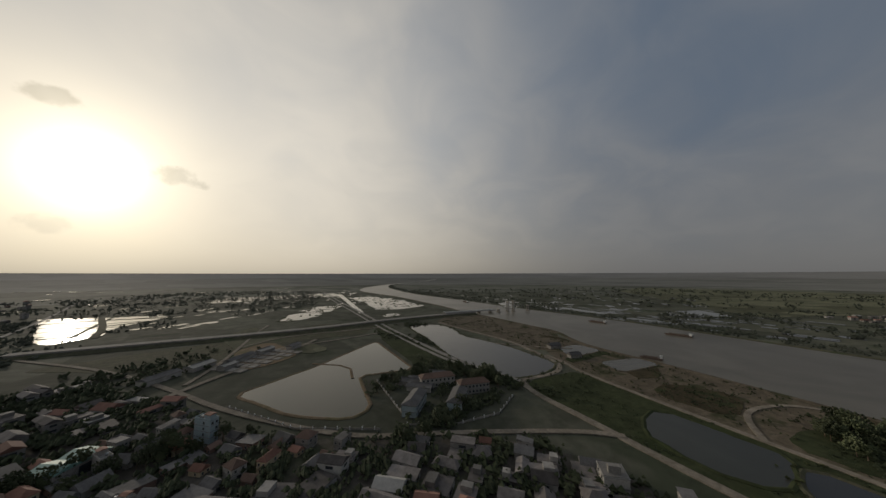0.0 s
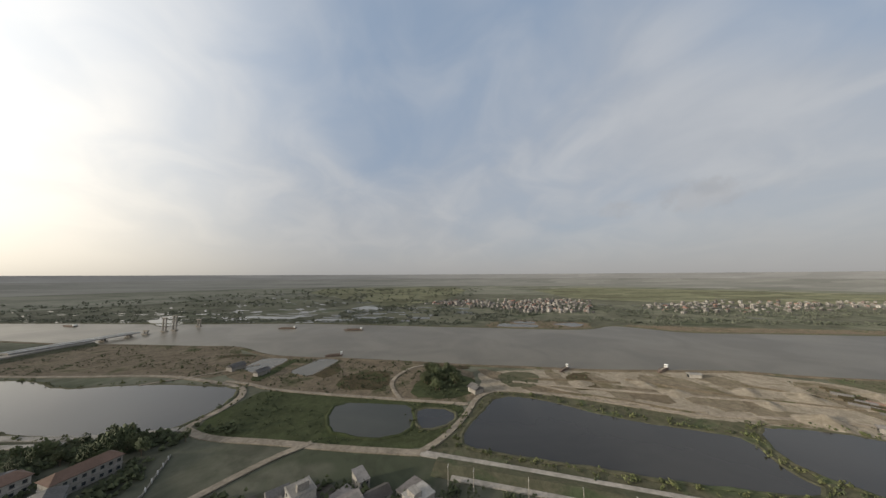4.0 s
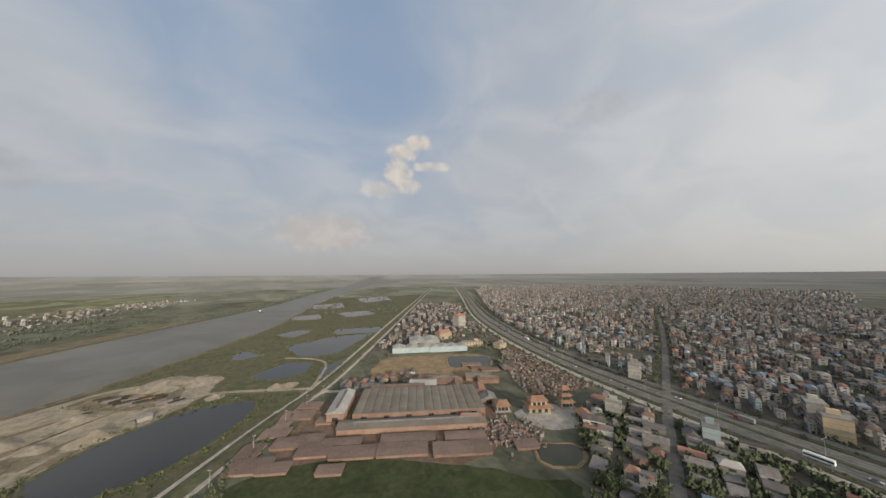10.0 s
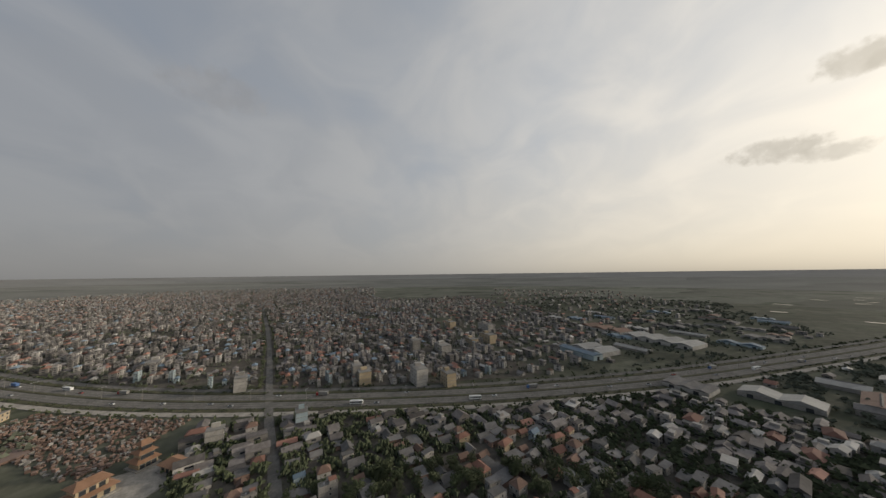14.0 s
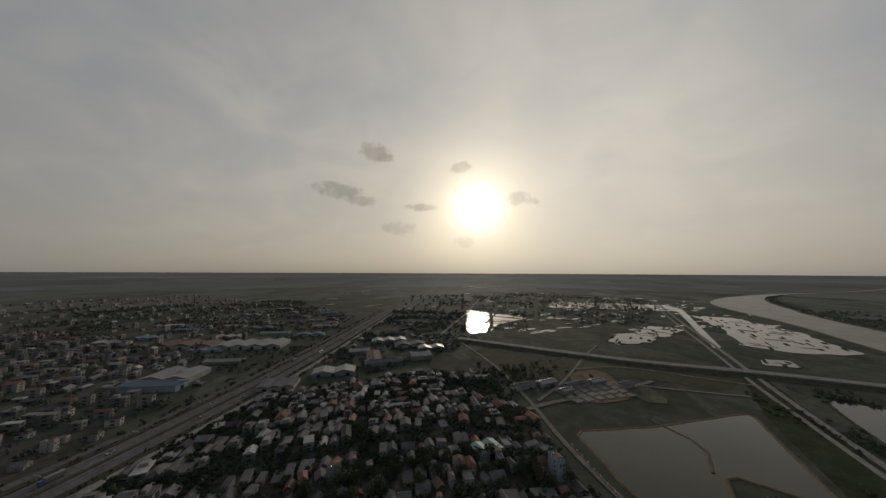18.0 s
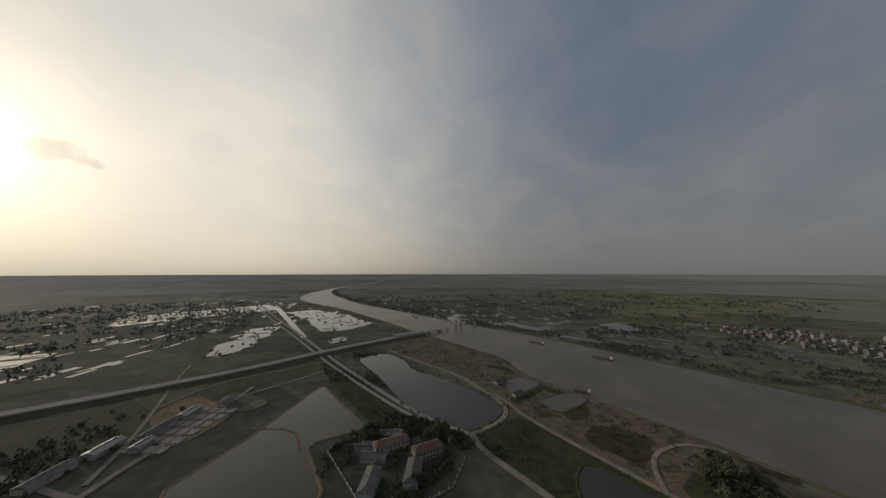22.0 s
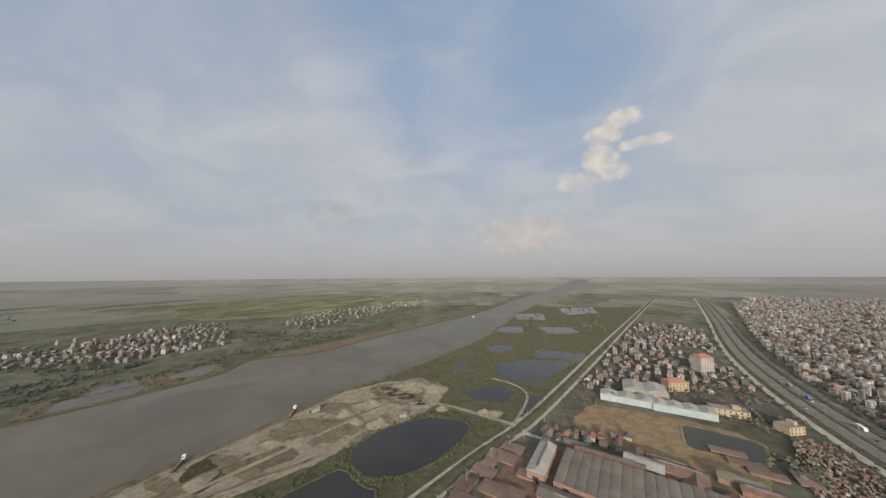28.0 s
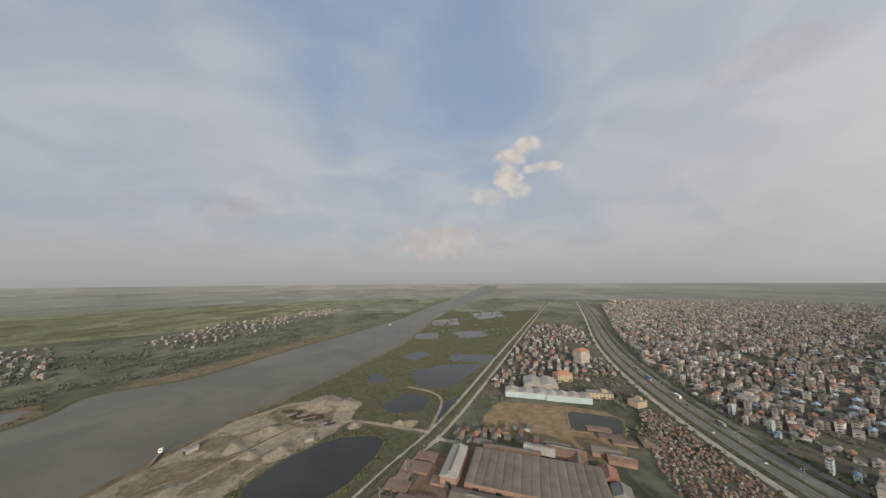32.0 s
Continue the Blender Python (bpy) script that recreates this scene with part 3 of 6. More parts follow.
def even(pts, n):
    """n points at even steps along a smoothed line."""
    line = smooth_line([(x, y, 0) for x, y in pts], 2)
    run = [0.0]
    for a, b in zip(line, line[1:]):
        run.append(run[-1] + (b - a).length)
    out, j = [], 0
    for i in range(n):
        d = run[-1] * i / (n - 1)
        while j < len(line) - 2 and run[j + 1] < d:
            j += 1
        p = line[j].lerp(line[j + 1], (d - run[j]) / max(run[j + 1] - run[j], 1e-6))
        k = 3.0 * noise.noise(p * 0.03) + 1.5 * noise.noise(p * 0.11)
        out.append((p.x + k, p.y + k))
    return out


def build_river():
    bm = bmesh.new()
    rows = [[bm.verts.new((a[0] + (b[0] - a[0]) * f, a[1] + (b[1] - a[1]) * f, 0)) for f in (0, 0.25, 0.5, 0.75, 1)] for a, b in zip(even(NEAR_BANK, 300), even(FAR_BANK, 300))]
    for v in bm.verts:
        z = land(v.co.x, v.co.y)
        v.co.z = 0.09 + z + (1.2 if z > 0.5 else 0.0)
    for a, b in zip(rows, rows[1:]):
        for i in range(4):
            bm.faces.new((a[i], a[i + 1], b[i + 1], b[i]))
    bmesh.ops.recalc_face_normals(bm, faces=bm.faces)
    return part("water", bm, M["river"])


structure(build_river(), "wide silty brown river flowing across the plain", "river")
structure(ribbon("river_bank", NEAR_BANK[4:-2], 0.2, 7.0, M["mud"], 2, 0.4, 0.5), "muddy eroded river bank", "river bank")
structure(ribbon("river_bank", FAR_BANK[4:-2], 0.2, 9.0, M["grass"], 2, 0.4, 0.9), "grassy river bank", "river bank")

# ground of its own colour
AREAS = [
    ("sand_yard", [(253, -123), (234, -190), (200, -262), (182, -305), (165, -345), (118, -386), (60, -392), (35, -377), (38, -332), (62, -290), (98, -246), (124, -212), (168, -176), (206, -122), (205, -100)], 0.16, "sand", 3.0, "dredged sand yard with tracks beside the river", "sand yard"),
    ("mud_flat", [(417, 134), (388, 81), (371, 46), (342, -1), (307, -66), (262, -122), (207, -97), (196, -84), (220, -38), (250, 14), (277, 57), (311, 92), (360, 110)], 0.12, "mud", 4.0, "bare muddy riverside flat with scrub", "mud flat"),
    ("mud_flat", [(323, 118), (350, 156), (378, 242), (407, 312), (450, 345), (540, 330), (520, 270), (474, 180), (452, 128), (420, 115), (340, 96)], 0.12, "mud", 4.0, "bare earth strip under the bridge works", "mud flat"),
    ("grass_strip", [(-40, -288), (-99, -362), (-248, -588), (-526, -998), (-760, -1340), (-250, -1340), (-190, -1150), (-60, -745), (-12, -645), (45, -530), (92, -455), (125, -395), (60, -392), (35, -377), (38, -332), (30, -318), (-5, -306)], 0.06, "grass", 4.0, "rough grass along the dyke and the ponds", "grass"),
    ("grass_strip", [(150, -37), (160, -52), (179, -75), (204, -96), (209, -117), (190, -146), (168, -173), (135, -204), (119, -229), (104, -262), (82, -298), (54, -325), (0, -303), (-37, -280), (34, -196), (95, -115), (121, -80)], 0.05, "grass", 2.0, "rough grass round the dark ponds", "grass"),
    ("field", [(277, 57), (250, 14), (220, -38), (196, -80), (179, -75), (160, -52), (153, -37), (172, 4), (192, 40), (208, 74), (226, 88), (259, 70)], 0.1, "marsh", 2.0, "low weedy field inside the bend of the road", "field"),
    ("marsh_field", [(88, -82), (66, -110), (49, -144), (21, -175), (0, -179), (-43, -165), (-98, -118), (-112, -94), (-136, -82), (-110, -62), (-50, -50), (40, -55)], 0.1, "marsh", 2.0, "dark green weedy marsh field", "field"),
    ("clay_yard", [(3, -179), (-20, -222), (-49, -253), (-80, -250), (-170, -205), (-150, -140), (-98, -118), (-43, -165)], 0.16, "clay", 2.0, "red clay yard of the brick works", "brick yard"),
    ("earth_lot", [(-92, -290), (-129, -339), (-199, -315), (-249, -282), (-214, -236), (-186, -200), (-117, -250)], 0.2, "earth", 2.5, "bare brown earth lot behind the brick works", "earth lot"),
    ("town_ground", [(-243, -92), (-243, -129), (-192, -109), (-125, -69), (-60, -45), (40, -45), (118, -40), (146, 4), (150, 31), (149, 62), (117, 104), (88, 138), (60, 184), (55, 222), (48, 255), (19, 351), (-67, 358), (-173, 294), (-212, 250), (-218, 150), (-230, 60), (-240, -20)], 0.12, "town", 3.0, "packed earth and yards between the houses", "town ground"),
    ("town_ground", [(-318, -160), (-303, -60), (-290, 30), (-283, 110), (-278, 195), (-400, 160), (-531, 130), (-800, 130), (-1250, 50), (-2000, -200), (-2000, -1600), (-1250, -1600), (-800, -930), (-560, -610), (-450, -440), (-373, -296)], 0.08, "town", 6.0, "packed earth and streets of the dense town", "town ground"),
    ("town_ground", [(-93, -338), (-144, -365), (-271, -294), (-326, -326), (-407, -513), (-580, -777), (-507, -955), (-320, -716)], 0.1, "town", 4.0, "works yards beside the dyke", "town ground"),
    ("paddy", [(826, -159), (1722, 151), (2935, 12), (2742, -1074), (1568, -722), (1056, -403)], 0.1, "paddy", 8.0, "pale green paddy fields beyond the river", "paddy field"),
    ("paddy", [(551, -1041), (894, -861), (1519, -1149), (1630, -2248), (497, -2558), (284, -1663)], 0.1, "paddy", 8.0, "pale green paddy fields beyond the river", "paddy field"),
    ("field", [(-19, 455), (46, 363), (114, 339), (188, 375), (265, 339), (347, 401), (272, 472), (133, 446)], 0.1, "grass", 2.0, "rough grass field below the bridge road", "field"),
    ("field", [(251, 282), (202, 179), (233, 162), (353, 401), (327, 397)], 0.11, "marsh", 2.0, "dark grass strip between reservoir and dyke", "field"),
    ("mud_flat", [(462, -242), (410, -318), (371, -402), (425, -448), (492, -371), (505, -285)], 0.22, "mud", 4.0, "red-brown brick works flat on the far bank", "mud flat"),
    ("weed_patch", [(292, -3), (288, -45), (240, -35), (258, 8)], 0.2, "weed", 1.5, "dark brown weedy plot on the river flat", "weeds"),
    ("weed_patch", [(330, 30), (336, 4), (300, -2), (285, 20)], 0.2, "weed", 2.0, "dark brown weedy plot on the river flat", "weeds"),
    ("weed_patch", [(309, 80), (365, 51), (358, 44), (299, 67)], 0.2, "marsh", 2.0, "grassy spit reaching into the river", "weeds"),
    ("weed_patch", [(409, 132), (410, 106), (384, 84), (360, 100), (364, 124)], 0.2, "weed", 2.0, "grassy spit reaching into the river", "weeds"),
    ("weed_patch", [(222, -46), (252, -62), (262, -90), (242, -112), (212, -100), (205, -75)], 0.2, "marsh", 2.0, "rough grass under the grove", "weeds"),
    ("weed_patch", [(290, -95), (272, -122), (262, -118), (278, -92)], 0.2, "weed", 1.5, "weedy bank of the river", "weeds"),
    ("weed_patch", [(244, -142), (231, -173), (200, -150), (214, -124)], 0.24, "grass", 3.0, "rough grass plot beside the track", "weeds"),
    ("weed_patch", [(222, -196), (212, -224), (176, -196), (188, -172)], 0.24, "weed", 3.0, "weedy plot in the sand yard", "weeds"),
    ("sand_strip", [(235, -181), (229, -192), (174, -174), (180, -161)], 0.24, "damp", 3.0, "damp brown strip across the sand yard", "sand"),
    ("sand_strip", [(214, -210), (206, -221), (146, -198), (152, -187)], 0.24, "damp", 3.0, "damp brown strip across the sand yard", "sand"),
    ("sand_strip", [(194, -247), (178, -280), (144, -282), (113, -258), (125, -234)], 0.24, "damp", 4.0, "brown earth plot in the sand yard", "sand"),
    ("sand_strip", [(177, -296), (167, -320), (135, -315), (129, -288)], 0.24, "damp", 4.0, "brown earth plot in the sand yard", "sand"),
    ("sand_strip", [(120, -258), (106, -286), (89, -278), (98, -245)], 0.24, "damp", 3.0, "brown earth plot beside the pond", "sand"),
    ("weed_patch", [(138, -353), (118, -382), (57, -361), (62, -318), (86, -318)], 0.26, "damp", 2.0, "stacking ground with dark rows in the sand yard", "earth"),
    ("grass_strip", [(118, -386), (128, -394), (97, -445), (60, -505), (25, -470), (45, -390)], 0.2, "grass", 2.0, "rough grass below the sand yard", "grass"),
    ("field", [(132, 475), (192, 532), (199, 420), (122, 382)], 0.2, "paddy", 1.0, "pale green field beside the works", "field"),
    ("field", [(165, 361), (191, 360), (191, 301), (160, 303)], 0.24, "paddy", 0.6, "small mown field beside the reservoir", "field"),
    ("earth_lot", [(100, 298), (119, 380), (164, 398), (161, 311), (124, 295)], 0.2, "earth", 1.0, "earth yard of the water works", "earth lot"),
    ("earth_lot", [(389, 78), (401, 126), (379, 136), (339, 97)], 0.22, "mud", 2.0, "bare ground round the river huts", "earth lot"),
    ("mud_flat", [(385, -480), (300, -510), (247, -627), (175, -764), (95, -902), (125, -902), (215, -772), (310, -592)], 0.22, "mud", 4.0, "muddy landing strip on the far bank", "mud flat"),
]
for i, (name, pts, z, m, wob, label, cat) in enumerate(AREAS):
    structure(sheet(name, pts, z + 0.006 * i, M[m], 1 if name == "sand_yard" else 2, wob, 0.3, 3.7 * i + 1), label, cat)

PONDS = [
    ([(78, 242), (145, 256), (225, 284), (245, 289), (195, 178), (155, 204), (124, 149), (106, 148), (88, 180)], "green_pond", "greenish reservoir with stone banks", 0.5, "earth"),
    ([(347, 335), (393, 306), (376, 258), (338, 219), (333, 178), (324, 146), (292, 81), (264, 77), (234, 89), (221, 109), (231, 134), (250, 179), (301, 255)], "pond", "long grey fish pond beside the dyke", 1.5, "grass"),
    ([(232, 4), (217, -30), (207, -47), (181, -42), (169, -27), (185, 6), (203, 11)], "field_pond", "wide shallow dark pond in the weedy field", 1.5, "marsh"),
    ([(203, -48), (190, -73), (173, -65), (171, -44), (184, -42)], "pond", "small dark pond beside the track", 1.0, "grass"),
    ([(154, -58), (178, -82), (201, -112), (182, -139), (143, -164), (113, -199), (98, -214), (81, -194), (62, -192), (72, -165), (92, -136), (118, -101), (142, -68)], "pond", "large dark pond edged with bushes", 1.5, "grass"),
    ([(105, -232), (98, -248), (83, -271), (48, -295), (0, -288), (10, -252), (37, -215), (64, -202), (85, -203)], "pond", "dark pond below the sand yard", 1.5, "grass"),
    ([(49, -447), (18, -483), (-6, -441), (25, -433)], "pond", "small fish pond in the grass", 1.0, "grass"),
    ([(13, -355), (-26, -390), (-55, -370), (-40, -331), (-3, -333)], "pond", "small fish pond in the grass", 1.0, "grass"),
    ([(-21, -579), (-66, -614), (-90, -586), (-48, -537)], "pond", "fish pond between grassy banks", 1.0, "grass"),
    ([(-29, -477), (-101, -508), (-179, -502), (-85, -392), (-42, -402)], "pond", "fish pond between grassy banks", 1.0, "grass"),
    ([(-54, -344), (-95, -370), (-72, -332), (-46, -296)], "pond", "fish pond between grassy banks", 1.5, "grass"),
    ([(-127, -577), (-218, -548), (-188, -499), (-105, -524)], "pond", "fish pond between grassy banks", 1.5, "grass"),
    ([(-177, -823), (-270, -829), (-275, -744), (-190, -721)], "pond", "fish pond between grassy banks", 1.5, "grass"),
    ([(-73, -815), (-143, -827), (-128, -728), (-65, -747)], "pond", "fish pond between grassy banks", 1.5, "grass"),
    ([(-369, -1275), (-539, -1340), (-481, -1140), (-345, -1069)], "pond", "fish pond between grassy banks", 2.0, "grass"),
    ([(-161, -1085), (-268, -1112), (-237, -943), (-146, -956)], "pond", "fish pond between grassy banks", 2.0, "grass"),
    ([(-199, -302), (-247, -273), (-222, -240), (-176, -260)], "green_pond", "muddy settling pond in the earth lot", 0.8, "earth"),
    ([(-23, 959), (148, 812), (61, 706), (36, 620), (-7, 594), (-16, 623)], "pond", "flooded paddy that mirrors the sun", 3.0, "grass"),
    ([(236, 558), (296, 629), (381, 643), (324, 559), (247, 531)], "pond", "flooded paddy plot", 7.0, "grass"),
    ([(645, 924), (729, 889), (696, 691), (632, 586), (612, 521), (557, 512), (493, 512), (465, 556), (552, 702)], "pond", "large flooded plot beside the dyke", 9.0, "grass"),
    ([(417, 473), (454, 469), (433, 432), (392, 441)], "pond", "small flooded plot", 1.0, "grass"),
    ([(326, 632), (402, 729), (461, 717), (460, 685), (368, 603)], "pond", "flooded paddy plot", 7.0, "grass"),
    ([(703, 1085), (722, 1079), (415, 533), (399, 528)], "pond", "long straight canal beside the dyke", 1.0, "grass"),
    ([(455, -262), (418, -325), (440, -345), (485, -290)], "mud_pool", "pond on the far bank", 2.0, "mud"),
    ([(395, -385), (410, -430), (440, -420), (440, -370)], "mud_pool", "shallow pool on the far bank", 2.0, "clay"),
    ([(362, -498), (310, -520), (272, -590), (300, -600), (345, -545)], "mud_pool", "long shallow pool on the far bank", 3.0, "mud"),
    ([(235, -655), (182, -745), (208, -768), (255, -690)], "mud_pool", "long shallow pool on the far bank", 3.0, "mud"),
    ([(470, -310), (450, -350), (476, -362), (495, -320)], "mud_pool", "clay pool on the far bank", 2.0, "clay"),
    ([(317, 50), (357, 19), (342, -1), (294, 28)], "mud_pool", "muddy pool on the river flat", 1.5, "mud"),
    ([(381, 80), (368, 51), (315, 73), (353, 99)], "mud_pool", "muddy inlet between two grassy spits", 0.8, "mud"),
    ([(679, 307), (790, 388), (810, 361), (705, 279)], "green_pond", "flooded plot on the far bank", 2.0, "grass"),
    ([(689, 98), (758, 209), (788, 193), (723, 82)], "green_pond", "flooded plot on the far bank", 2.0, "grass"),
    ([(619, -23), (651, 55), (678, 45), (652, -31)], "green_pond", "flooded plot on the far bank", 2.0, "grass"),

    ([(774, -64), (852, -27), (909, -79), (808, -135)], "green_pond", "paddy pond on the far bank", 2.0, "grass"),
    ([(-138, -116), (-163, -98), (-146, -84), (-125, -98)], "green_pond", "muddy green pool below the temple wall", 0.8, "earth"),
]
for i, (pts, m, label, wob, bank) in enumerate(PONDS):
    structure(sheet("pond_water", pts, 0.3 + 0.004 * i, M[m], 1 if i == 0 or i > 5 else 2, wob, 0.2, 5.1 * i + 2), label, "pond")
    if math.hypot(*pts[0]) < 800:
        structure(rim("pond_bank", pts, 0.34, 2.6, 0.35, M[bank], 1 if i == 0 or i > 5 else 2, wob, 5.1 * i + 2), "low bank round a pond", "bank")

for pts in ([(-68, 866), (98, 804)], [(-62, 816), (78, 758)], [(-54, 760), (58, 712)], [(-48, 704), (38, 668)], [(-40, 650), (22, 628)], [(24, 884), (-4, 600)]):
    structure(ribbon("bund", plan(pts), 0.5, 5.0, M["marsh"], 0, 0.4, 0.2), "narrow grassy bund between flooded paddies", "bank")

islets = Soup()
ir = random.Random(91)
for k, n in ((18, 10), (19, 46), (21, 12), (20, 3)):
    pts = PONDS[k][0]
    xs, ys = [p[0] for p in pts], [p[1] for p in pts]
    for _ in range(n * 3):
        x, y = ir.uniform(min(xs), max(xs)), ir.uniform(min(ys), max(ys))
        if inside(x, y, pts):
            islets.box(x, y, 0.2, ir.uniform(5, 34), ir.uniform(2, 6), ir.uniform(0.35, 0.6), 1.05 + ir.choice((0, 0, 0, math.pi / 2)) + ir.uniform(-0.1, 0.1))
tagged(islets.object("mud_banks", [M["marsh"]]), "narrow weedy banks standing out of the flooded plots", "mud banks", kind="stuff")

# flooded plots, too many to count, on both sides of the upper river and along the lower one
rng = random.Random(5)
plots = Soup()
for (x0, x1, y0, y1, count, a) in ((120, 640, 640, 1700, 100, 0.5), (40, 330, 560, 1000, 40, 0.5), (-900, 100, 900, 2600, 46, 0.35), (330, 900, 640, 1300, 30, 0.9), (-330, 60, -1900, -640, 46, 0.25), (700, 1500, 0, 500, 70, 0.4), (530, 700, -120, 420, 80, 1.2), (600, 800, 200, 900, 60, 1.0), (560, 760, -500, 150, 50, 1.05), (330, 700, -2200, -560, 36, 0.2)):
    for _ in range(count):
        x, y = site(rng.uniform(x0, x1), rng.uniform(y0, y1))
        if (inside(x, y, NEAR_BANK + FAR_BANK[::-1])):
            continue
        plots.box(x, y, land(x, y), rng.uniform(14, 48), rng.uniform(4, 13), 0.25 + 0.0003 * len(plots.v) / 8 + (0.6 if math.hypot(x, y) > 2200 else 0), a + rng.uniform(-0.06, 0.06))
# rows of narrow flooded strips where the low sun is mirrored, and a block of fish ponds
for i in range(9):
    for j in range(4):
        plots.box(*site(205 + i * 38 + j * 14, 1010 + i * -8 + j * 44), 0.0, 40, 46, 0.42, 0.25)
structure(plots.object("water", [M["pond"]]), "scattered flooded plots and fish ponds", "ponds")

DYKE_A = [(226, 91), (192, 40), (152, -37), (121, -80), (95, -115), (65, -156), (34, -196), (-5, -245), (-37, -280), (-97, -366), (-245, -592), (-524, -1003), (-1164, -1944)]
DYKE_B = [(130, -45), (104, -82), (82, -112), (54, -148), (20, -194), (-18, -246), (-47, -272), (-118, -372), (-262, -585), (-545, -1010), (-1185, -1955)]
structure(ribbon("dyke", [((a[0] + b[0]) / 2, (a[1] + b[1]) / 2) for a, b in zip(DYKE_A[2:], DYKE_B)], 0.2, 16.0, M["grass"], 2, 0.5, 1.3), "grassy flood dyke between two lanes", "dyke")
ROADS = [
    ("road", DYKE_A[2:], 4.6, "concrete", "pale concrete lane along the dyke"),
    ("road", DYKE_B, 4.0, "concrete", "pale concrete lane at the foot of the dyke"),
    ("road", [(152, -37), (172, 4), (192, 40), (208, 74), (226, 91)], 5.0, "track", "pale road skirting the field"),
    ("road", [(226, 91), (259, 73), (280, 74), (292, 81), (323, 118), (350, 156), (378, 242), (407, 312)], 4.6, "track", "dusty riverside road"),
    ("road", [(226, 91), (228, 120), (238, 155), (272, 240), (309, 325), (347, 405), (416, 549), (537, 814), (779, 1317)], 5.0, "concrete", "pale lane on the upper dyke"),
    ("road", [(229, 140), (233, 165), (262, 240), (297, 325), (333, 405), (402, 552), (522, 818), (760, 1320)], 4.0, "concrete", "pale lane beside the upper dyke"),
    ("road", [(-30, 535), (73, 491), (141, 460), (234, 425), (298, 409), (347, 399), (430, 372), (515, 340), (545, 322)], 14.0, "concrete", "new approach road of the bridge"),
    ("track", [(311, 96), (296, 74), (277, 57), (250, 14), (220, -38), (194, -84)], 3.6, "track", "dirt track across the riverside flat"),
    ("track", [(219, -40), (244, -38), (262, -42), (281, -57), (290, -72), (288, -92)], 3.2, "track", "dirt track to the river"),
    ("track", [(153, -37), (160, -52), (179, -75), (204, -96), (209, -117), (190, -146), (168, -173), (135, -204), (119, -229), (104, -262), (82, -298), (54, -325), (35, -325), (-8, -303), (-39, -286)], 4.0, "track", "dirt track between the ponds and the sand yard"),
    ("track", [(326, 162), (341, 109), (355, 80)], 3.0, "track", "dirt track to the river huts"),
    ("track", [(62, 294), (96, 338), (130, 394), (174, 470), (212, 525)], 3.4, "track", "works track past the field"),
    ("track", [(96, 338), (154, 354), (209, 339), (279, 328)], 3.4, "track", "works track beside the reservoir"),
    ("track", [(130, 394), (196, 414), (281, 372), (314, 360)], 3.0, "track", "field track below the bridge road"),
    ("track", [(219, -138), (184, -187), (141, -253), (106, -306), (47, -388)], 3.6, "track", "haul track along the sand yard"),
    ("track", [(206, -153), (162, -183), (126, -227)], 3.0, "track", "haul track across the sand yard"),
    ("track", [(-36, -288), (-42, -279), (-50, -268), (-62, -262)], 4.4, "concrete", "pale crossroad over the dyke"),
    ("track", [(-8, -250), (-28, -261), (-48, -271)], 4.0, "concrete", "pale slip lane at the dyke crossing"),
    ("track", [(-35, -278), (-52, -315), (-66, -353), (-64, -373), (-52, -392), (-27, -410)], 3.0, "track", "curving track among the fish ponds"),
    ("road", [(-118, -34), (-178, -55), (-238, -79), (-276, -92), (-496, -167), (-743, -259), (-1454, -538)], 6.5, "asphalt", "straight avenue lined with houses"),
    ("road", [(48, 275), (82, 296), (140, 321), (205, 361)], 5.0, "track", "works road beside the reservoir"),
    ("road", [(-23, 516), (31, 392), (56, 281), (66, 218), (95, 131), (121, 104), (173, 39), (182, 17)], 4.0, "track", "lane between the houses and the reservoir"),
    ("road", [(-66, 580), (-13, 936), (43, 1571)], 5.0, "concrete", "straight lane across the paddies"),
]
for i, (name, pts, w, m, label) in enumerate(ROADS):
    high = 3.6 if w == 14.0 else 0.0
    if high:
        structure(ribbon("embankment", pts, 0.3, 34.0, M["grass"], 2, 0.4, 4.0), "grassy embankment of the bridge road", "embankment")
    structure(ribbon(name, pts, (0.56 if m == "concrete" else 0.48) + 0.012 * i + high, w, M[m], 2, 0.5 + high, 0.06), label, "road" if name == "road" else "track")

HIGHWAY = [(-1500, -2050), (-800, -1015), (-515, -615), (-400, -420), (-335, -280), (-300, -180), (-281, -100), (-266, -21), (-255, 45), (-247, 103), (-239, 206), (-236, 345), (-250, 577), (-275, 960), (-300, 1715), (-330, 2900)]
highway_line = smooth_line([(x, y, 0) for x, y in HIGHWAY], 2)
for off, w, m, z, name, label in ((-8.0, 12.0, "asphalt", 0.5, "road", "grey carriageway of the highway"), (8.0, 12.0, "asphalt", 0.5, "road", "grey carriageway of the highway"),
                                  (0.0, 3.0, "grass", 0.75, "median", "planted median of the highway"), (-17.5, 5.0, "grass", 0.6, "verge", "grass verge of the highway"),
                                  (17.5, 5.0, "grass", 0.6, "verge", "grass verge of the highway"), (-24.0, 7.0, "concrete", 0.48, "road", "pale service road beside the highway"), (24.0, 7.0, "asphalt", 0.46, "road", "service road beside the highway")):
    line = offset_line(highway_line, off)
    structure(ribbon(name, line, z, w, M[m], 0, 0.5, 0.05), label, "road" if name == "road" else name)
for off in (-11.8, -8.0, -4.2, 4.2, 8.0, 11.8):
    structure(ribbon("lane_line", offset_line(highway_line[8:-10], off), 0.58, 0.18, M["concrete"], 0, 0.1), "worn white lane line", "lane line")


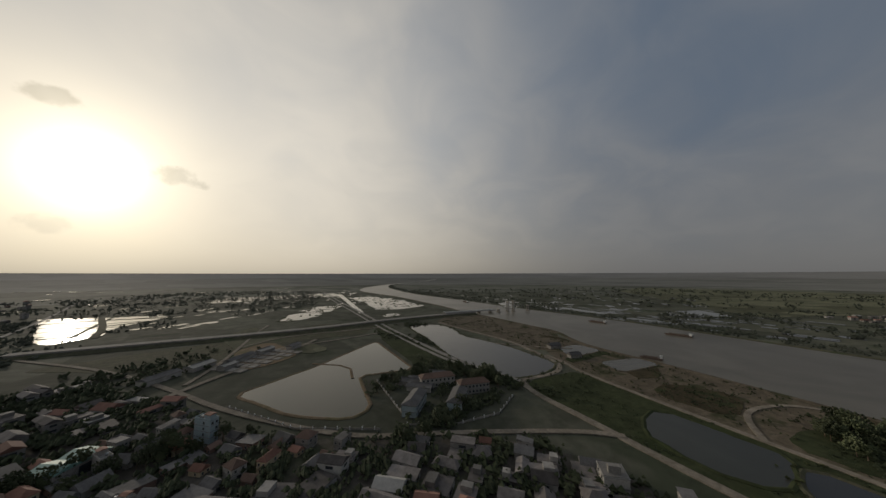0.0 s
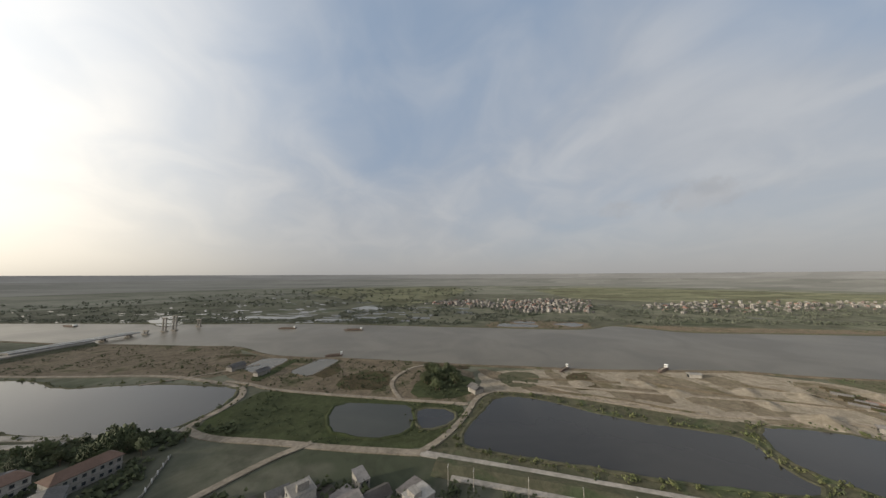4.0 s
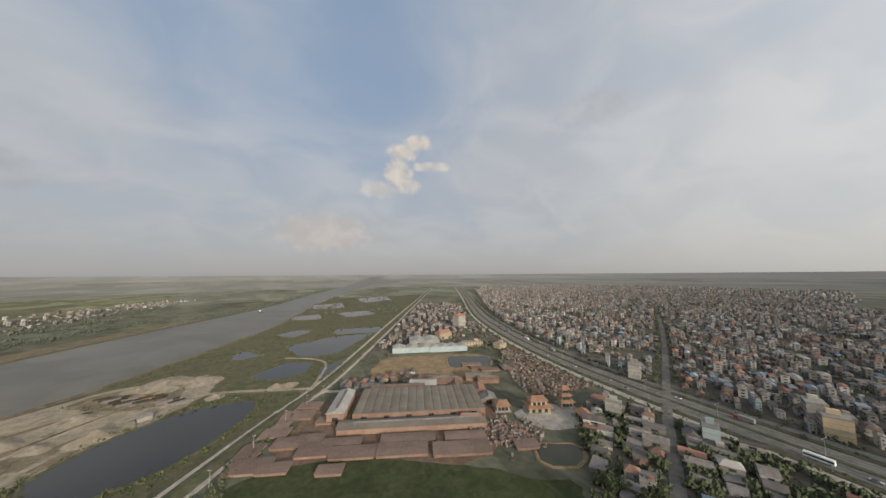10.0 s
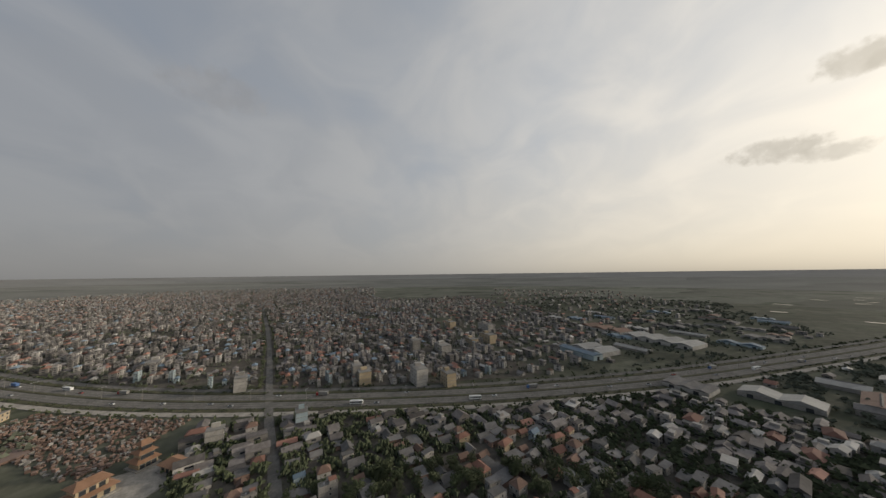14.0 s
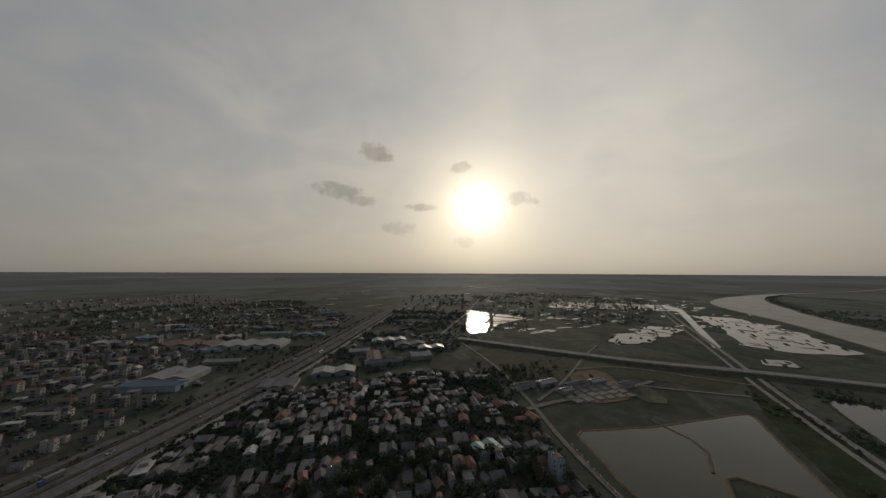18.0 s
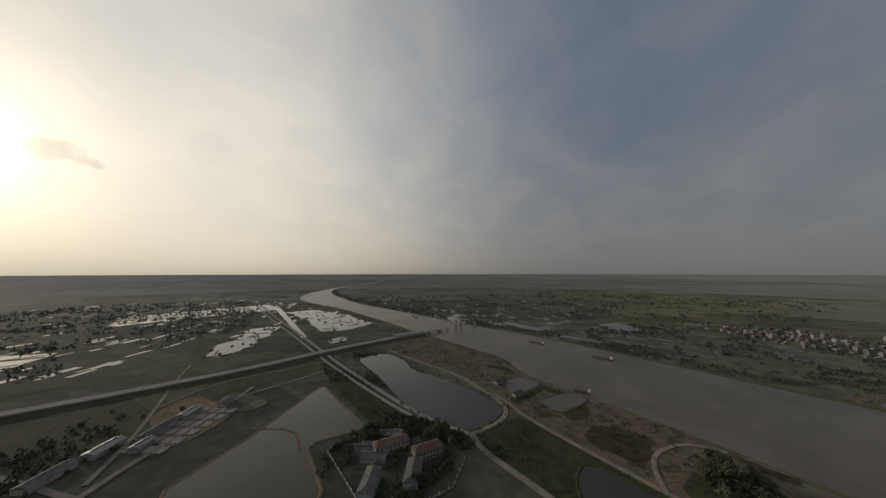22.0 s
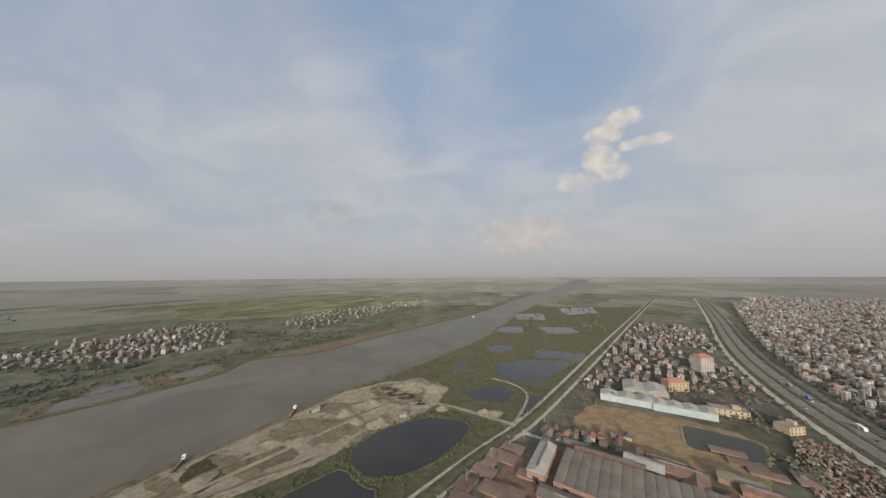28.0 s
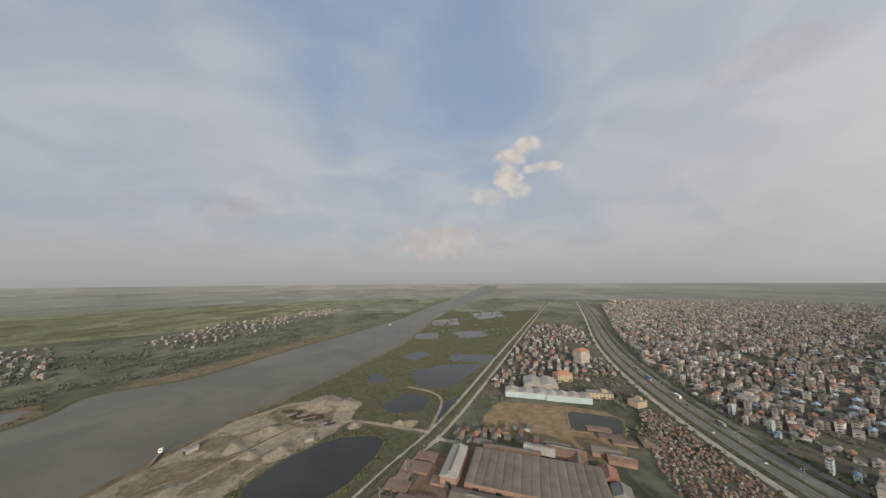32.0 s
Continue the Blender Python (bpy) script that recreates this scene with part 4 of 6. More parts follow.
def on_highway(x, y, gap=30.0):
    return any(abs(p.x - x) < 70 and abs(p.y - y) < 70 and math.hypot(p.x - x, p.y - y) < gap for p in highway_dense)


highway_dense = []
for a, b in zip(highway_line, highway_line[1:]):
    n = max(1, int((b - a).length / 8))
    highway_dense += [a.lerp(b, i / n) for i in range(n)]
highway_dense = [p for p in highway_dense if abs(p.y) < 1500]

KEEP_OFF = [[(x, y) for x, y in pts] for pts, *_ in PONDS] + [AREAS[6][1], AREAS[7][1], AREAS[8][1]]
road_points = []
for name, pts, w, m, label in ROADS:
    line = smooth_line([(x, y, 0) for x, y in pts], 1)
    for a, b in zip(line, line[1:]):
        n = max(1, int((b - a).length / 5))
        road_points += [(a.lerp(b, i / n), w / 2) for i in range(n) if abs(a.x) < 1200 and abs(a.y) < 1200]


def free(x, y, r):
    if any(abs(p.x - x) < 16 and abs(p.y - y) < 16 and math.hypot(p.x - x, p.y - y) < r + w for p, w in road_points):
        return False
    return not on_highway(x, y, 28 + r) and not any(inside(x, y, k) for k in KEEP_OFF)


# ---- houses ----
NEAR_TOWN = AREAS[9][1]
WINDOW, DOOR = Soup(), Soup()
WINDOW.box(0, 0, 0, 1.3, 0.12, 1.5, 0, 0, bottom=True)
WINDOW.box(0, 0, 0.12, 1.06, 0.16, 1.26, 0, 1, bottom=True)
WINDOW.box(0, 0, -0.1, 1.5, 0.4, 0.1, 0, 0, bottom=True)
DOOR.box(0, 0, 0, 2.4, 0.14, 2.5, 0, 1, bottom=True)
DOOR.box(0, 0, 2.5, 2.8, 0.9, 0.14, 0, 0, bottom=True)
window_mesh = WINDOW.mesh("window", [M["roof_white"], M["pane"]])
door_mesh = DOOR.mesh("door", [M["roof_flat"], M["pane"]])


def house(w, d, floors, wall, roof, style, label):
    """A narrow town house at the origin: w along x, d along y, its front towards -y."""
    top = tagged(new("house"), label, "house")
    h = 3.3 * floors
    s = Soup()
    s.box(0, 0, -0.2, w, d, h + 0.2)
    for k in range(1, floors):
        s.box(0, 0, 3.3 * k - 0.12, w + 0.24, d + 0.24, 0.22, 0, 1, bottom=True)
    s.object("wall", [M[wall], M["roof_flat"]], top)
    r = Soup()
    if style == "gable":
        r.gable(0, 0, h, w, d, 0.32 * w + 0.6)
        r.object("roof", [M[roof]], top)
    elif style == "hip":
        r.gable(0, 0, h, w, d, 0.34 * w + 0.5, hip=0.42 * w)
        r.object("roof", [M[roof]], top)
    elif style == "stair":
        r.box(0, 0, h, w, d, 0.12, 0, 0)
        r.object("roof", [M["roof_flat"]], top)
        p = Soup()
        for dx, dy, sx, sy in ((0, -d / 2 + 0.1, w, 0.2), (0, d / 2 - 0.1, w, 0.2), (-w / 2 + 0.1, 0, 0.2, d - 0.4), (w / 2 - 0.1, 0, 0.2, d - 0.4)):
            p.box(dx, dy, h + 0.12, sx, sy, 0.85)
        p.object("parapet", [M[wall]], top)
        b = Soup()
        b.box(0, d * 0.22, h + 0.12, w * 0.7, d * 0.34, 2.6)
        b.object("stair_head", [M[wall]], top)
        k = Soup()
        k.gable(0, d * 0.22, h + 2.72, w * 0.7, d * 0.34, 0.8)
        k.object("stair_roof", [M[roof]], top)
        t = Soup()
        t.box(w * 0.18, -d * 0.2, h + 0.12, 0.9, 0.9, 0.5, bottom=True)
        t.object("tank_stand", [M["roof_flat"]], top)
        bm = bmesh.new()
        bmesh.ops.create_cone(bm, cap_ends=True, segments=10, radius1=0.6, radius2=0.6, depth=1.4, matrix=Matrix.Translation((w * 0.18, -d * 0.2, h + 1.25)) @ Matrix.Rotation(radians(90), 4, "Y"))
        part("water_tank", bm, M["steel"], top, "shiny steel water tank")
    else:
        p = [(-w / 2 - 0.4, -d / 2 - 0.4, h + 0.2), (w / 2 + 0.4, -d / 2 - 0.4, h + 0.2), (w / 2 + 0.4, d / 2 + 0.4, h + 1.5), (-w / 2 - 0.4, d / 2 + 0.4, h + 1.5)]
        r.add(p + [(x, y, z - 0.12) for x, y, z in p], [(0, 1, 2, 3), (7, 6, 5, 4), (0, 4, 5, 1), (1, 5, 6, 2), (2, 6, 7, 3), (3, 7, 4, 0)])
        r.object("roof", [M[roof]], top)
        g = Soup()
        g.box(0, d / 2 - 0.1, h, w, 0.2, 1.3)
        g.object("back_wall", [M[wall]], top)
    shared("door", door_mesh, top, (0, -d / 2 - 0.05, 0.0))
    for k in range(floors):
        for sx in (-1, 1):
            x = sx * w * 0.25
            if k:
                shared("window", window_mesh, top, (x, -d / 2 - 0.05, 3.3 * k + 0.9))
            if sx < 0 or k == floors - 1:
                shared("window", window_mesh, top, (x, d / 2 + 0.05, 3.3 * k + 0.9))
        shared("window", window_mesh, top, (w / 2 + 0.05, d * 0.1, 3.3 * k + 0.9), radians(90))
        shared("window", window_mesh, top, (-w / 2 - 0.05, -d * 0.15, 3.3 * k + 0.9), radians(90))
    return top


KINDS = [
    house(5.2, 12, 3, "wall", "roof_red", "stair", "narrow three-storey house with a flat roof and steel water tank"),
    house(7.5, 10, 1, "wall_brick", "roof_brown", "gable", "single-storey house with an old brown tiled roof"),
    house(8.5, 11, 1, "wall", "roof_grey", "gable", "single-storey house under grey fibre-cement sheets"),
    house(6.0, 11, 2, "wall_warm", "roof_red", "hip", "ochre two-storey house with a red hipped tile roof"),
    house(6.5, 12, 2, "wall", "roof_grey", "shed", "two-storey house under a sloping grey sheet roof"),
    house(7.0, 9, 1, "wall_warm", "roof_red", "gable", "low ochre house with a red tiled roof"),
    house(5.0, 13, 4, "wall_blue", "roof_red", "stair", "tall pale-blue tube house with a roof terrace"),
    house(9.5, 14, 1, "wall_brick", "roof_grey", "shed", "low brick workshop under a grey sheet roof"),
    house(6.0, 9, 2, "wall_blue", "roof_blue", "gable", "two-storey house with a blue sheet roof"),
    house(8.0, 9, 2, "wall", "roof_brown", "hip", "two-storey house with a weathered hipped roof"),
]
WEIGHT = [2, 7, 14, 2, 7, 2, 1, 13, 1, 3]


def lots(poly, dx, dy, a, jitter, seed, street=0.0, thin=-0.38):
    """House places in rows that run along the direction a."""
    r = random.Random(seed)
    xs, ys = [p[0] for p in poly], [p[1] for p in poly]
    cx, cy = (min(xs) + max(xs)) / 2, (min(ys) + max(ys)) / 2
    R = max(max(xs) - min(xs), max(ys) - min(ys)) * 0.75
    c, s = math.cos(a), math.sin(a)
    j = 0
    v = -R
    while v < R:
        u = -R
        while u < R:
            bend = 18 * noise.noise(Vector((u * 0.006, v * 0.006, seed)))
            x = cx + c * u - s * (v + bend) + r.uniform(-jitter, jitter)
            y = cy + s * u + c * (v + bend) + r.uniform(-jitter, jitter)
            if inside(x, y, poly) and r.random() > 0.1 and noise.noise(Vector((x * 0.011, y * 0.011, seed))) > thin and not (street and ((u + 0.3 * bend) % street < 6 or (v + R) % (street * 1.7) < 11)):
                yield x, y, a + (math.pi if j % 2 else 0) + r.uniform(-0.09, 0.09)
            u += dx * r.uniform(0.85, 1.3)
        v += dy * (0.82 if j % 2 else 1.2)
        j += 1


pick = random.Random(11)
far_houses = {"west": Soup(), "south": Soup(), "river": Soup(), "far": Soup(), "near": Soup()}


def far_house(s, x, y, a, r, tall=1.0, size=1.0, low=False):
    """One house of a district seen from far: walls, roof and its window openings."""
    w, d = size * r.uniform(5, 8.5), size * r.uniform(8, 14)
    n = r.choice((1, 1, 1, 1, 2, 2, 2, 3, 3, 4) if tall > 0.9 else (1, 1, 1, 2, 2, 3))
    if low:
        n = r.choice((1, 1, 1, 1, 1, 2, 2))
        w, d = w * r.uniform(1.0, 1.5), d * r.uniform(0.9, 1.4)
        a += r.choice((0, 0, 0, math.pi / 2, -0.15, 0.16))
    st = 3.2 * size
    h = st * n
    s.box(x, y, 0, w, d, h, a, 4 if r.random() < 0.2 else 0)
    roof = r.choice((1, 1, 1, 1, 1, 2, 2, 2, 4, 5)) if tall > 0.9 else r.choice((1, 1, 1, 1, 2, 4) if low else (1, 1, 1, 2, 2, 4))
    t = r.random()
    if t < 0.45:
        s.gable(x, y, h, w, d, 0.3 * w, a, roof, over=0.3)
    elif t < 0.6:
        s.gable(x, y, h, w, d, 0.3 * w, a, roof, hip=0.4 * w, over=0.3)
    else:
        s.box(x, y, h, w + 0.4, d + 0.4, 0.35, a, 1 if roof == 2 else roof)
        if r.random() < 0.6:
            s.box(x, y, h + 0.35, w * 0.6, d * 0.35, 2.4 * size, a, 0, oy=d * 0.2)
    for k in range(n):
        for sy in (-1, 1):
            s.box(x, y, st * k + 0.9 * size, w * 0.4, 0.16, 1.2 * size, a, 3, oy=sy * d / 2)
        s.box(x, y, st * k + 0.9 * size, 0.16, d * 0.3, 1.4 * size, a, 3, ox=w / 2)
        s.box(x, y, st * k + 0.9 * size, 0.16, d * 0.3, 1.4 * size, a, 3, ox=-w / 2)


placed = []
spots = [p for p in lots(NEAR_TOWN, 8.4, 13.6, radians(20), 2.0, 3, 88.0, -0.42) if free(p[0], p[1], 4.6)]
spots.sort(key=lambda p: abs(math.hypot(p[0] - 20, p[1] - 20) - 170))
first = True
used = set()
for i, (x, y, a) in enumerate(spots):
    k = pick.choices(range(len(KINDS)), WEIGHT)[0]
    if i < 262:
        grow = pick.uniform(0.72, 0.98)
        m = pose(x, y, 0.1, 0, 0, math.degrees(a) + pick.choice((0, 0, 0, 90, -8, 9))) @ Matrix.Diagonal((grow, grow, grow, 1))
        if k not in used:
            used.add(k)
            KINDS[k].matrix_basis = m
            ob = KINDS[k]
        else:
            ob = copy_thing(KINDS[k], m)
        tagged(ob, group="houses of the near town")
    else:
        far_house(far_houses["near"], x, y, a, pick, 0.8, 0.84, True)
    placed.append((x, y))

# two close rows of narrow houses that face the avenue
row = random.Random(23)
for a, b in zip(ROADS[19][1][:3], ROADS[19][1][1:3]):
    a, b = Vector(a), Vector(b)
    d = (b - a).normalized()
    for k in range(int((b - a).length / 7.5)):
        for sy in (-11.5, 11.5):
            p = a + d * (7.5 * k + 4) + Vector((-d.y, d.x)) * (sy + row.uniform(-0.8, 0.8))
            if on_highway(p.x, p.y, 32) or any(math.hypot(p.x - q[0], p.y - q[1]) < 7.4 for q in placed) or any(inside(p.x, p.y, k) for k in KEEP_OFF):
                continue
            grow = row.uniform(0.72, 0.9)
            ob = copy_thing(KINDS[row.choice((0, 0, 1, 2, 3, 4, 4, 9, 9))], pose(p.x, p.y, 0.1, 0, 0, math.degrees(math.atan2(d.y, d.x)) + (180 if sy > 0 else 0)) @ Matrix.Diagonal((grow, grow, grow, 1)))
            tagged(ob, group="houses along the avenue")
            placed.append((p.x, p.y))

BIG = [(*site(x, y), r) for x, y, r in ((-86, -322, 32), (-124, -309, 32), (-112, -350, 30), (-226, -465, 20), (-150, -374, 22), (-160, -316, 24), (-184, -294, 18))]
WEST_TOWN = [(-320, -160), (-305, -60), (-292, 30), (-285, 110), (-280, 195), (-400, 160), (-531, 130), (-800, 130), (-1250, 50), (-1900, -200), (-1900, -1500), (-1250, -1500), (-800, -920), (-560, -605), (-450, -435), (-375, -296)]
for poly, dx, dy, a, key, seed, tall, size in ((WEST_TOWN, 8.6, 13.4, radians(-70), "west", 4, 1.0, 0.78),
                                   ([(-286, 196), (-400, 162), (-531, 132), (-800, 132), (-1250, 60), (-1350, 420), (-800, 500), (-480, 400), (-300, 300)], 17.0, 24.0, radians(-70), "far", 14, 0.8, 0.9),
                                   ([(-110, -384), (-300, -376), (-358, -395), (-430, -550), (-595, -808), (-512, -899), (-331, -693)], 12.5, 17.0, radians(-28), "south", 6, 0.8, 0.86),
                                   ([(900, -260), (960, -360), (860, -700), (780, -840), (520, -570), (575, -440), (707, -381)], 15.0, 21.0, radians(22), "river", 8, 0.8, 0.8),
                                   ([(441, -724), (594, -828), (583, -1154), (350, -1671), (217, -1655), (322, -1125)], 20.0, 30.0, radians(0), "river", 9, 0.8, 0.8),
                                   ([(-1217, -1434), (-1865, -1080), (-1650, -13), (-2541, -60), (-2718, -1468), (-1749, -1999)], 22.0, 34.0, radians(-61), "far", 10, 1.0, 1.0),
                                   ([(-402, 250), (-527, 376), (-839, 516), (-1273, 496), (-1847, 776), (-1440, 1292), (-668, 999), (-427, 564)], 38.0, 62.0, radians(20), "far", 12, 0.8, 1.0),
                                   ([(-255, 819), (-29, 748), (-43, 1557), (-345, 1512)], 40.0, 70.0, radians(20), "far", 13, 0.8, 1.0)):
    r = random.Random(seed)
    near = 0
    for x, y, t in lots(poly, dx, dy, a, 2.0, seed, 96.0 if key == "west" else 0.0, -0.36 if key == "west" else -0.38):
        if (math.hypot(x, y) > 1100 or free(x, y, 5 if key == "west" else 7)) and not (key == "south" and any(abs(x - q[0]) < q[2] and abs(y - q[1]) < q[2] for q in BIG)):
            if key == "west" and near < 70 and -260 < y < 230 and on_highway(x, y, 62):
                # the first row behind the service road
                if all(math.hypot(x - q[0], y - q[1]) > 8.5 for q in placed[-70:]):
                    near += 1
                    grow = r.uniform(0.72, 0.88)
                    ob = copy_thing(KINDS[r.choice((0, 0, 1, 2, 3, 4, 4, 6, 8, 9))], pose(x, y, 0.1, 0, 0, math.degrees(t)) @ Matrix.Diagonal((grow, grow, grow, 1)))
                    tagged(ob, group="houses along the highway")
                    placed.append((x, y))
                continue
            far_house(far_houses[key], x, y, t, r, tall, size)
for key, label in (("near", "crowded low houses of the near town"), ("west", "dense town houses beyond the highway"), ("south", "sheds and houses between dyke and highway"), ("river", "white houses of the village across the river"), ("far", "hazy roofs of the town's far edge")):
    ob = far_houses[key].object("town_houses", [FAR["wall"], FAR["roof"], FAR["red"], FAR["pane"], FAR["pale"], FAR["blue"]])
    tagged(ob, label, "houses", kind="stuff")


# ---- trees and bushes ----
def crown_mesh(seed, radius, height, clumps, mat, name="crown"):
    """A crown of many small leaf clumps round a few limbs, with gaps and an uneven outline."""
    r = random.Random(seed)
    s = Soup()
    lobes = [(r.uniform(-0.5, 0.5) * radius, r.uniform(-0.5, 0.5) * radius, r.uniform(0.35, 1.0) * height, r.uniform(0.45, 0.75) * radius) for _ in range(6)]
    for _ in range(clumps):
        x, y, z, q = r.choice(lobes)
        d = Vector((r.gauss(0, 1), r.gauss(0, 1), r.gauss(0, 0.8))).normalized() * q * r.uniform(0.55, 1.05)
        c = Vector((x, y, z)) + d
        k = r.uniform(0.10, 0.22) * radius
        pts = [tuple(c + Vector(v) * k * r.uniform(0.6, 1.3)) for v in ((1, 0, 0), (-0.5, 0.87, 0.1), (-0.5, -0.87, -0.1), (0.1, 0, 0.8), (0, 0.1, -0.7))]
        s.add(pts, [(0, 1, 3), (1, 2, 3), (2, 0, 3), (1, 0, 4), (2, 1, 4), (0, 2, 4)])
    return s.mesh(name, [mat])


def trunk_mesh(seed, height, girth):
    r = random.Random(seed)
    bm = bmesh.new()
    bmesh.ops.create_cone(bm, segments=7, radius1=girth, radius2=girth * 0.5, depth=height, matrix=Matrix.Translation((0, 0, height / 2)))
    for i in range(4):
        a = i * 1.6 + r.uniform(0, 0.6)
        m = Matrix.Translation((0, 0, height * r.uniform(0.6, 0.9))) @ Matrix.Rotation(a, 4, "Z") @ Matrix.Rotation(radians(40), 4, "Y")
        bmesh.ops.create_cone(bm, segments=5, radius1=girth * 0.45, radius2=girth * 0.15, depth=height * 0.8, matrix=m @ Matrix.Translation((0, 0, height * 0.4)))
    me = bpy.data.meshes.new("trunk")
    bm.to_mesh(me)
    bm.free()
    me.materials.append(M["bark"])
    return me


TREES = []
for i, (rad, hi, mat, label) in enumerate(((3.4, 5.0, "leaf", "broad dark green tree among the houses"), (2.6, 4.6, "leaf", "small dark green garden tree"), (4.2, 6.0, "leaf", "large spreading dark green tree"), (2.8, 4.2, "leaf_light", "yellow-green bushy tree"))):
    crown = crown_mesh(40 + i, rad, hi, 150, M[mat])
    crown.transform(Matrix.Translation((0, 0, 1.8)))
    TREES.append((crown, trunk_mesh(60 + i, 3.6, 0.24), label))


def tree(x, y, k, size, turn, z=0.1, group="trees of the town"):
    top = tagged(new("tree"), TREES[k][2], "tree", group)
    top.matrix_basis = pose(x, y, z, 0, 0, turn) @ Matrix.Diagonal((size, size, size, 1))
    shared("trunk", TREES[k][1], top)
    shared("crown", TREES[k][0], top)
    return top


tr = random.Random(21)
cells = {}
for x, y in placed:
    cells.setdefault((int(x // 20), int(y // 20)), []).append((x, y))


def clear_of_houses(x, y, gap):
    i, j = int(x // 20), int(y // 20)
    return all(math.hypot(px - x, py - y) > gap for a in (-1, 0, 1) for b in (-1, 0, 1) for px, py in cells.get((i + a, j + b), ()))


count = 0
xs, ys = [p[0] for p in NEAR_TOWN], [p[1] for p in NEAR_TOWN]
tree_spots = []
while len(tree_spots) < 2900:
    x, y = tr.uniform(min(xs) - 15, max(xs) + 15), tr.uniform(min(ys) - 15, max(ys) + 15)
    count += 1
    if count > 60000:
        break
    if inside(x, y, NEAR_TOWN) and clear_of_houses(x, y, 4.2) and free(x, y, 1.0):
        tree_spots.append((x, y))
tree_spots.sort(key=lambda p: abs(math.hypot(p[0] - 20, p[1] - 20) - 170))
for x, y in tree_spots[:215]:
    tree(x, y, tr.choice((0, 0, 1, 1, 2)), tr.uniform(0.75, 1.25), tr.uniform(0, 360))
# the grove by the river track, and the trees round the walled school
for cx, cy, n, sx, sy, z in ((238, -42, 34, 22, 11, 0.35), (150, 145, 16, 26, 10, 0.25), (186, 118, 26, 10, 26, 0.25), (118, 92, 9, 26, 4, 0.25)):
    for _ in range(n):
        x, y = site(cx + tr.gauss(0, 0.5) * sx, cy + tr.gauss(0, 0.5) * sy)
        if free(x, y, 0.6):
            tree(x, y, tr.choice((0, 1, 2)), tr.uniform(0.8, 1.3), tr.uniform(0, 360), z, "trees in groves")
bush = Soup()


def clump(s, x, y, z, size, r, n=5):
    """A few leaf clumps on the ground, a bush or a far tree."""
    for _ in range(n):
        c = Vector((x + r.gauss(0, 0.45) * size, y + r.gauss(0, 0.45) * size, z + abs(r.gauss(0.35, 0.3)) * size))
        k = size * r.uniform(0.3, 0.55)
        pts = [tuple(c + Vector(v) * k * r.uniform(0.6, 1.3)) for v in ((1, 0, 0), (-0.5, 0.87, 0), (-0.5, -0.87, 0), (0.1, 0, 0.9), (0, 0.1, -0.7))]
        s.add(pts, [(0, 1, 3), (1, 2, 3), (2, 0, 3), (1, 0, 4), (2, 1, 4), (0, 2, 4)])


for x, y in tree_spots[215:]:
    clump(bush, x, y, 1.0, tr.uniform(2.4, 4.2), tr, 10)
tagged(bush.object("garden_trees", [FAR["leaf"]]), "dark trees and gardens between the houses", "trees", kind="stuff")

bush = Soup()
for i, (pts, m, label, wob, bank) in enumerate(PONDS):
    if bank != "grass" or i > 13:
        continue
    line = smooth_line([(x, y, 0) for x, y in pts], 2, True)
    for a, b in zip(line, line[1:] + line[:1]):
        for _ in range(max(1, int((b - a).length / (2.4 if i in (4, 5) else 4.5)))):
            p = a.lerp(b, tr.random())
            c = sum((Vector((x, y, 0)) for x, y in pts), Vector()) / len(pts)
            p += (p - c).normalized() * tr.uniform(1.0, 7.0)
            clump(bush, p.x, p.y, 0.4, tr.choice((0.8, 1.0, 1.4, 2.2)), tr, 6)
tagged(bush.object("bushes", [material("bank_bushes", (0.062, 0.076, 0.03), (0.105, 0.11, 0.05), 1.0, 0.9, bump=0.2, vary=0.4, island=True)]), "yellow-green bushes along the pond banks", "bushes", kind="stuff")

bush = Soup()
strip = DYKE_B[:6]
line = offset_line(smooth_line([(x, y, 0) for x, y in strip], 2), -9)
for a, b in zip(line, line[1:]):
    for _ in range(int((b - a).length * 1.1)):
        p = a.lerp(b, tr.random())
        clump(bush, p.x + tr.gauss(0, 3.0), p.y + tr.gauss(0, 3.0), 0.3, tr.uniform(0.8, 2.4), tr, 6)
for off in (-29, 28, -17.5, 17.5):
    line = offset_line(highway_line[6:-8], off)
    for a, b in zip(line, line[1:]):
        for _ in range(int((b - a).length / (7 if abs(off) > 20 else 5))):
            p = a.lerp(b, tr.random())
            if abs(p.y) < 900:
                clump(bush, p.x + tr.gauss(0, 1.0), p.y + tr.gauss(0, 1.0), 0.7, tr.uniform(1.2, 3.2) if abs(off) > 20 else tr.uniform(0.8, 1.8), tr, 6)
for _ in range(260):
    x, y = site(tr.uniform(228, 330), tr.uniform(-60, 180))
    if not inside(x, y, NEAR_BANK + FAR_BANK[::-1]) and free(x, y, 1) and noise.noise(Vector((x * 0.02, y * 0.02, 3))) > 0:
        clump(bush, x, y, 0.2, tr.uniform(0.5, 1.8), tr, 6)
for _ in range(420):
    x, y = site(tr.uniform(-150, 130), tr.uniform(-110, -40))
    if inside(x, y, AREAS[6][1]) and noise.noise(Vector((x * 0.03, y * 0.03, 7))) > 0.05:
        clump(bush, x, y, 0.1, tr.uniform(0.5, 1.3), tr, 5)
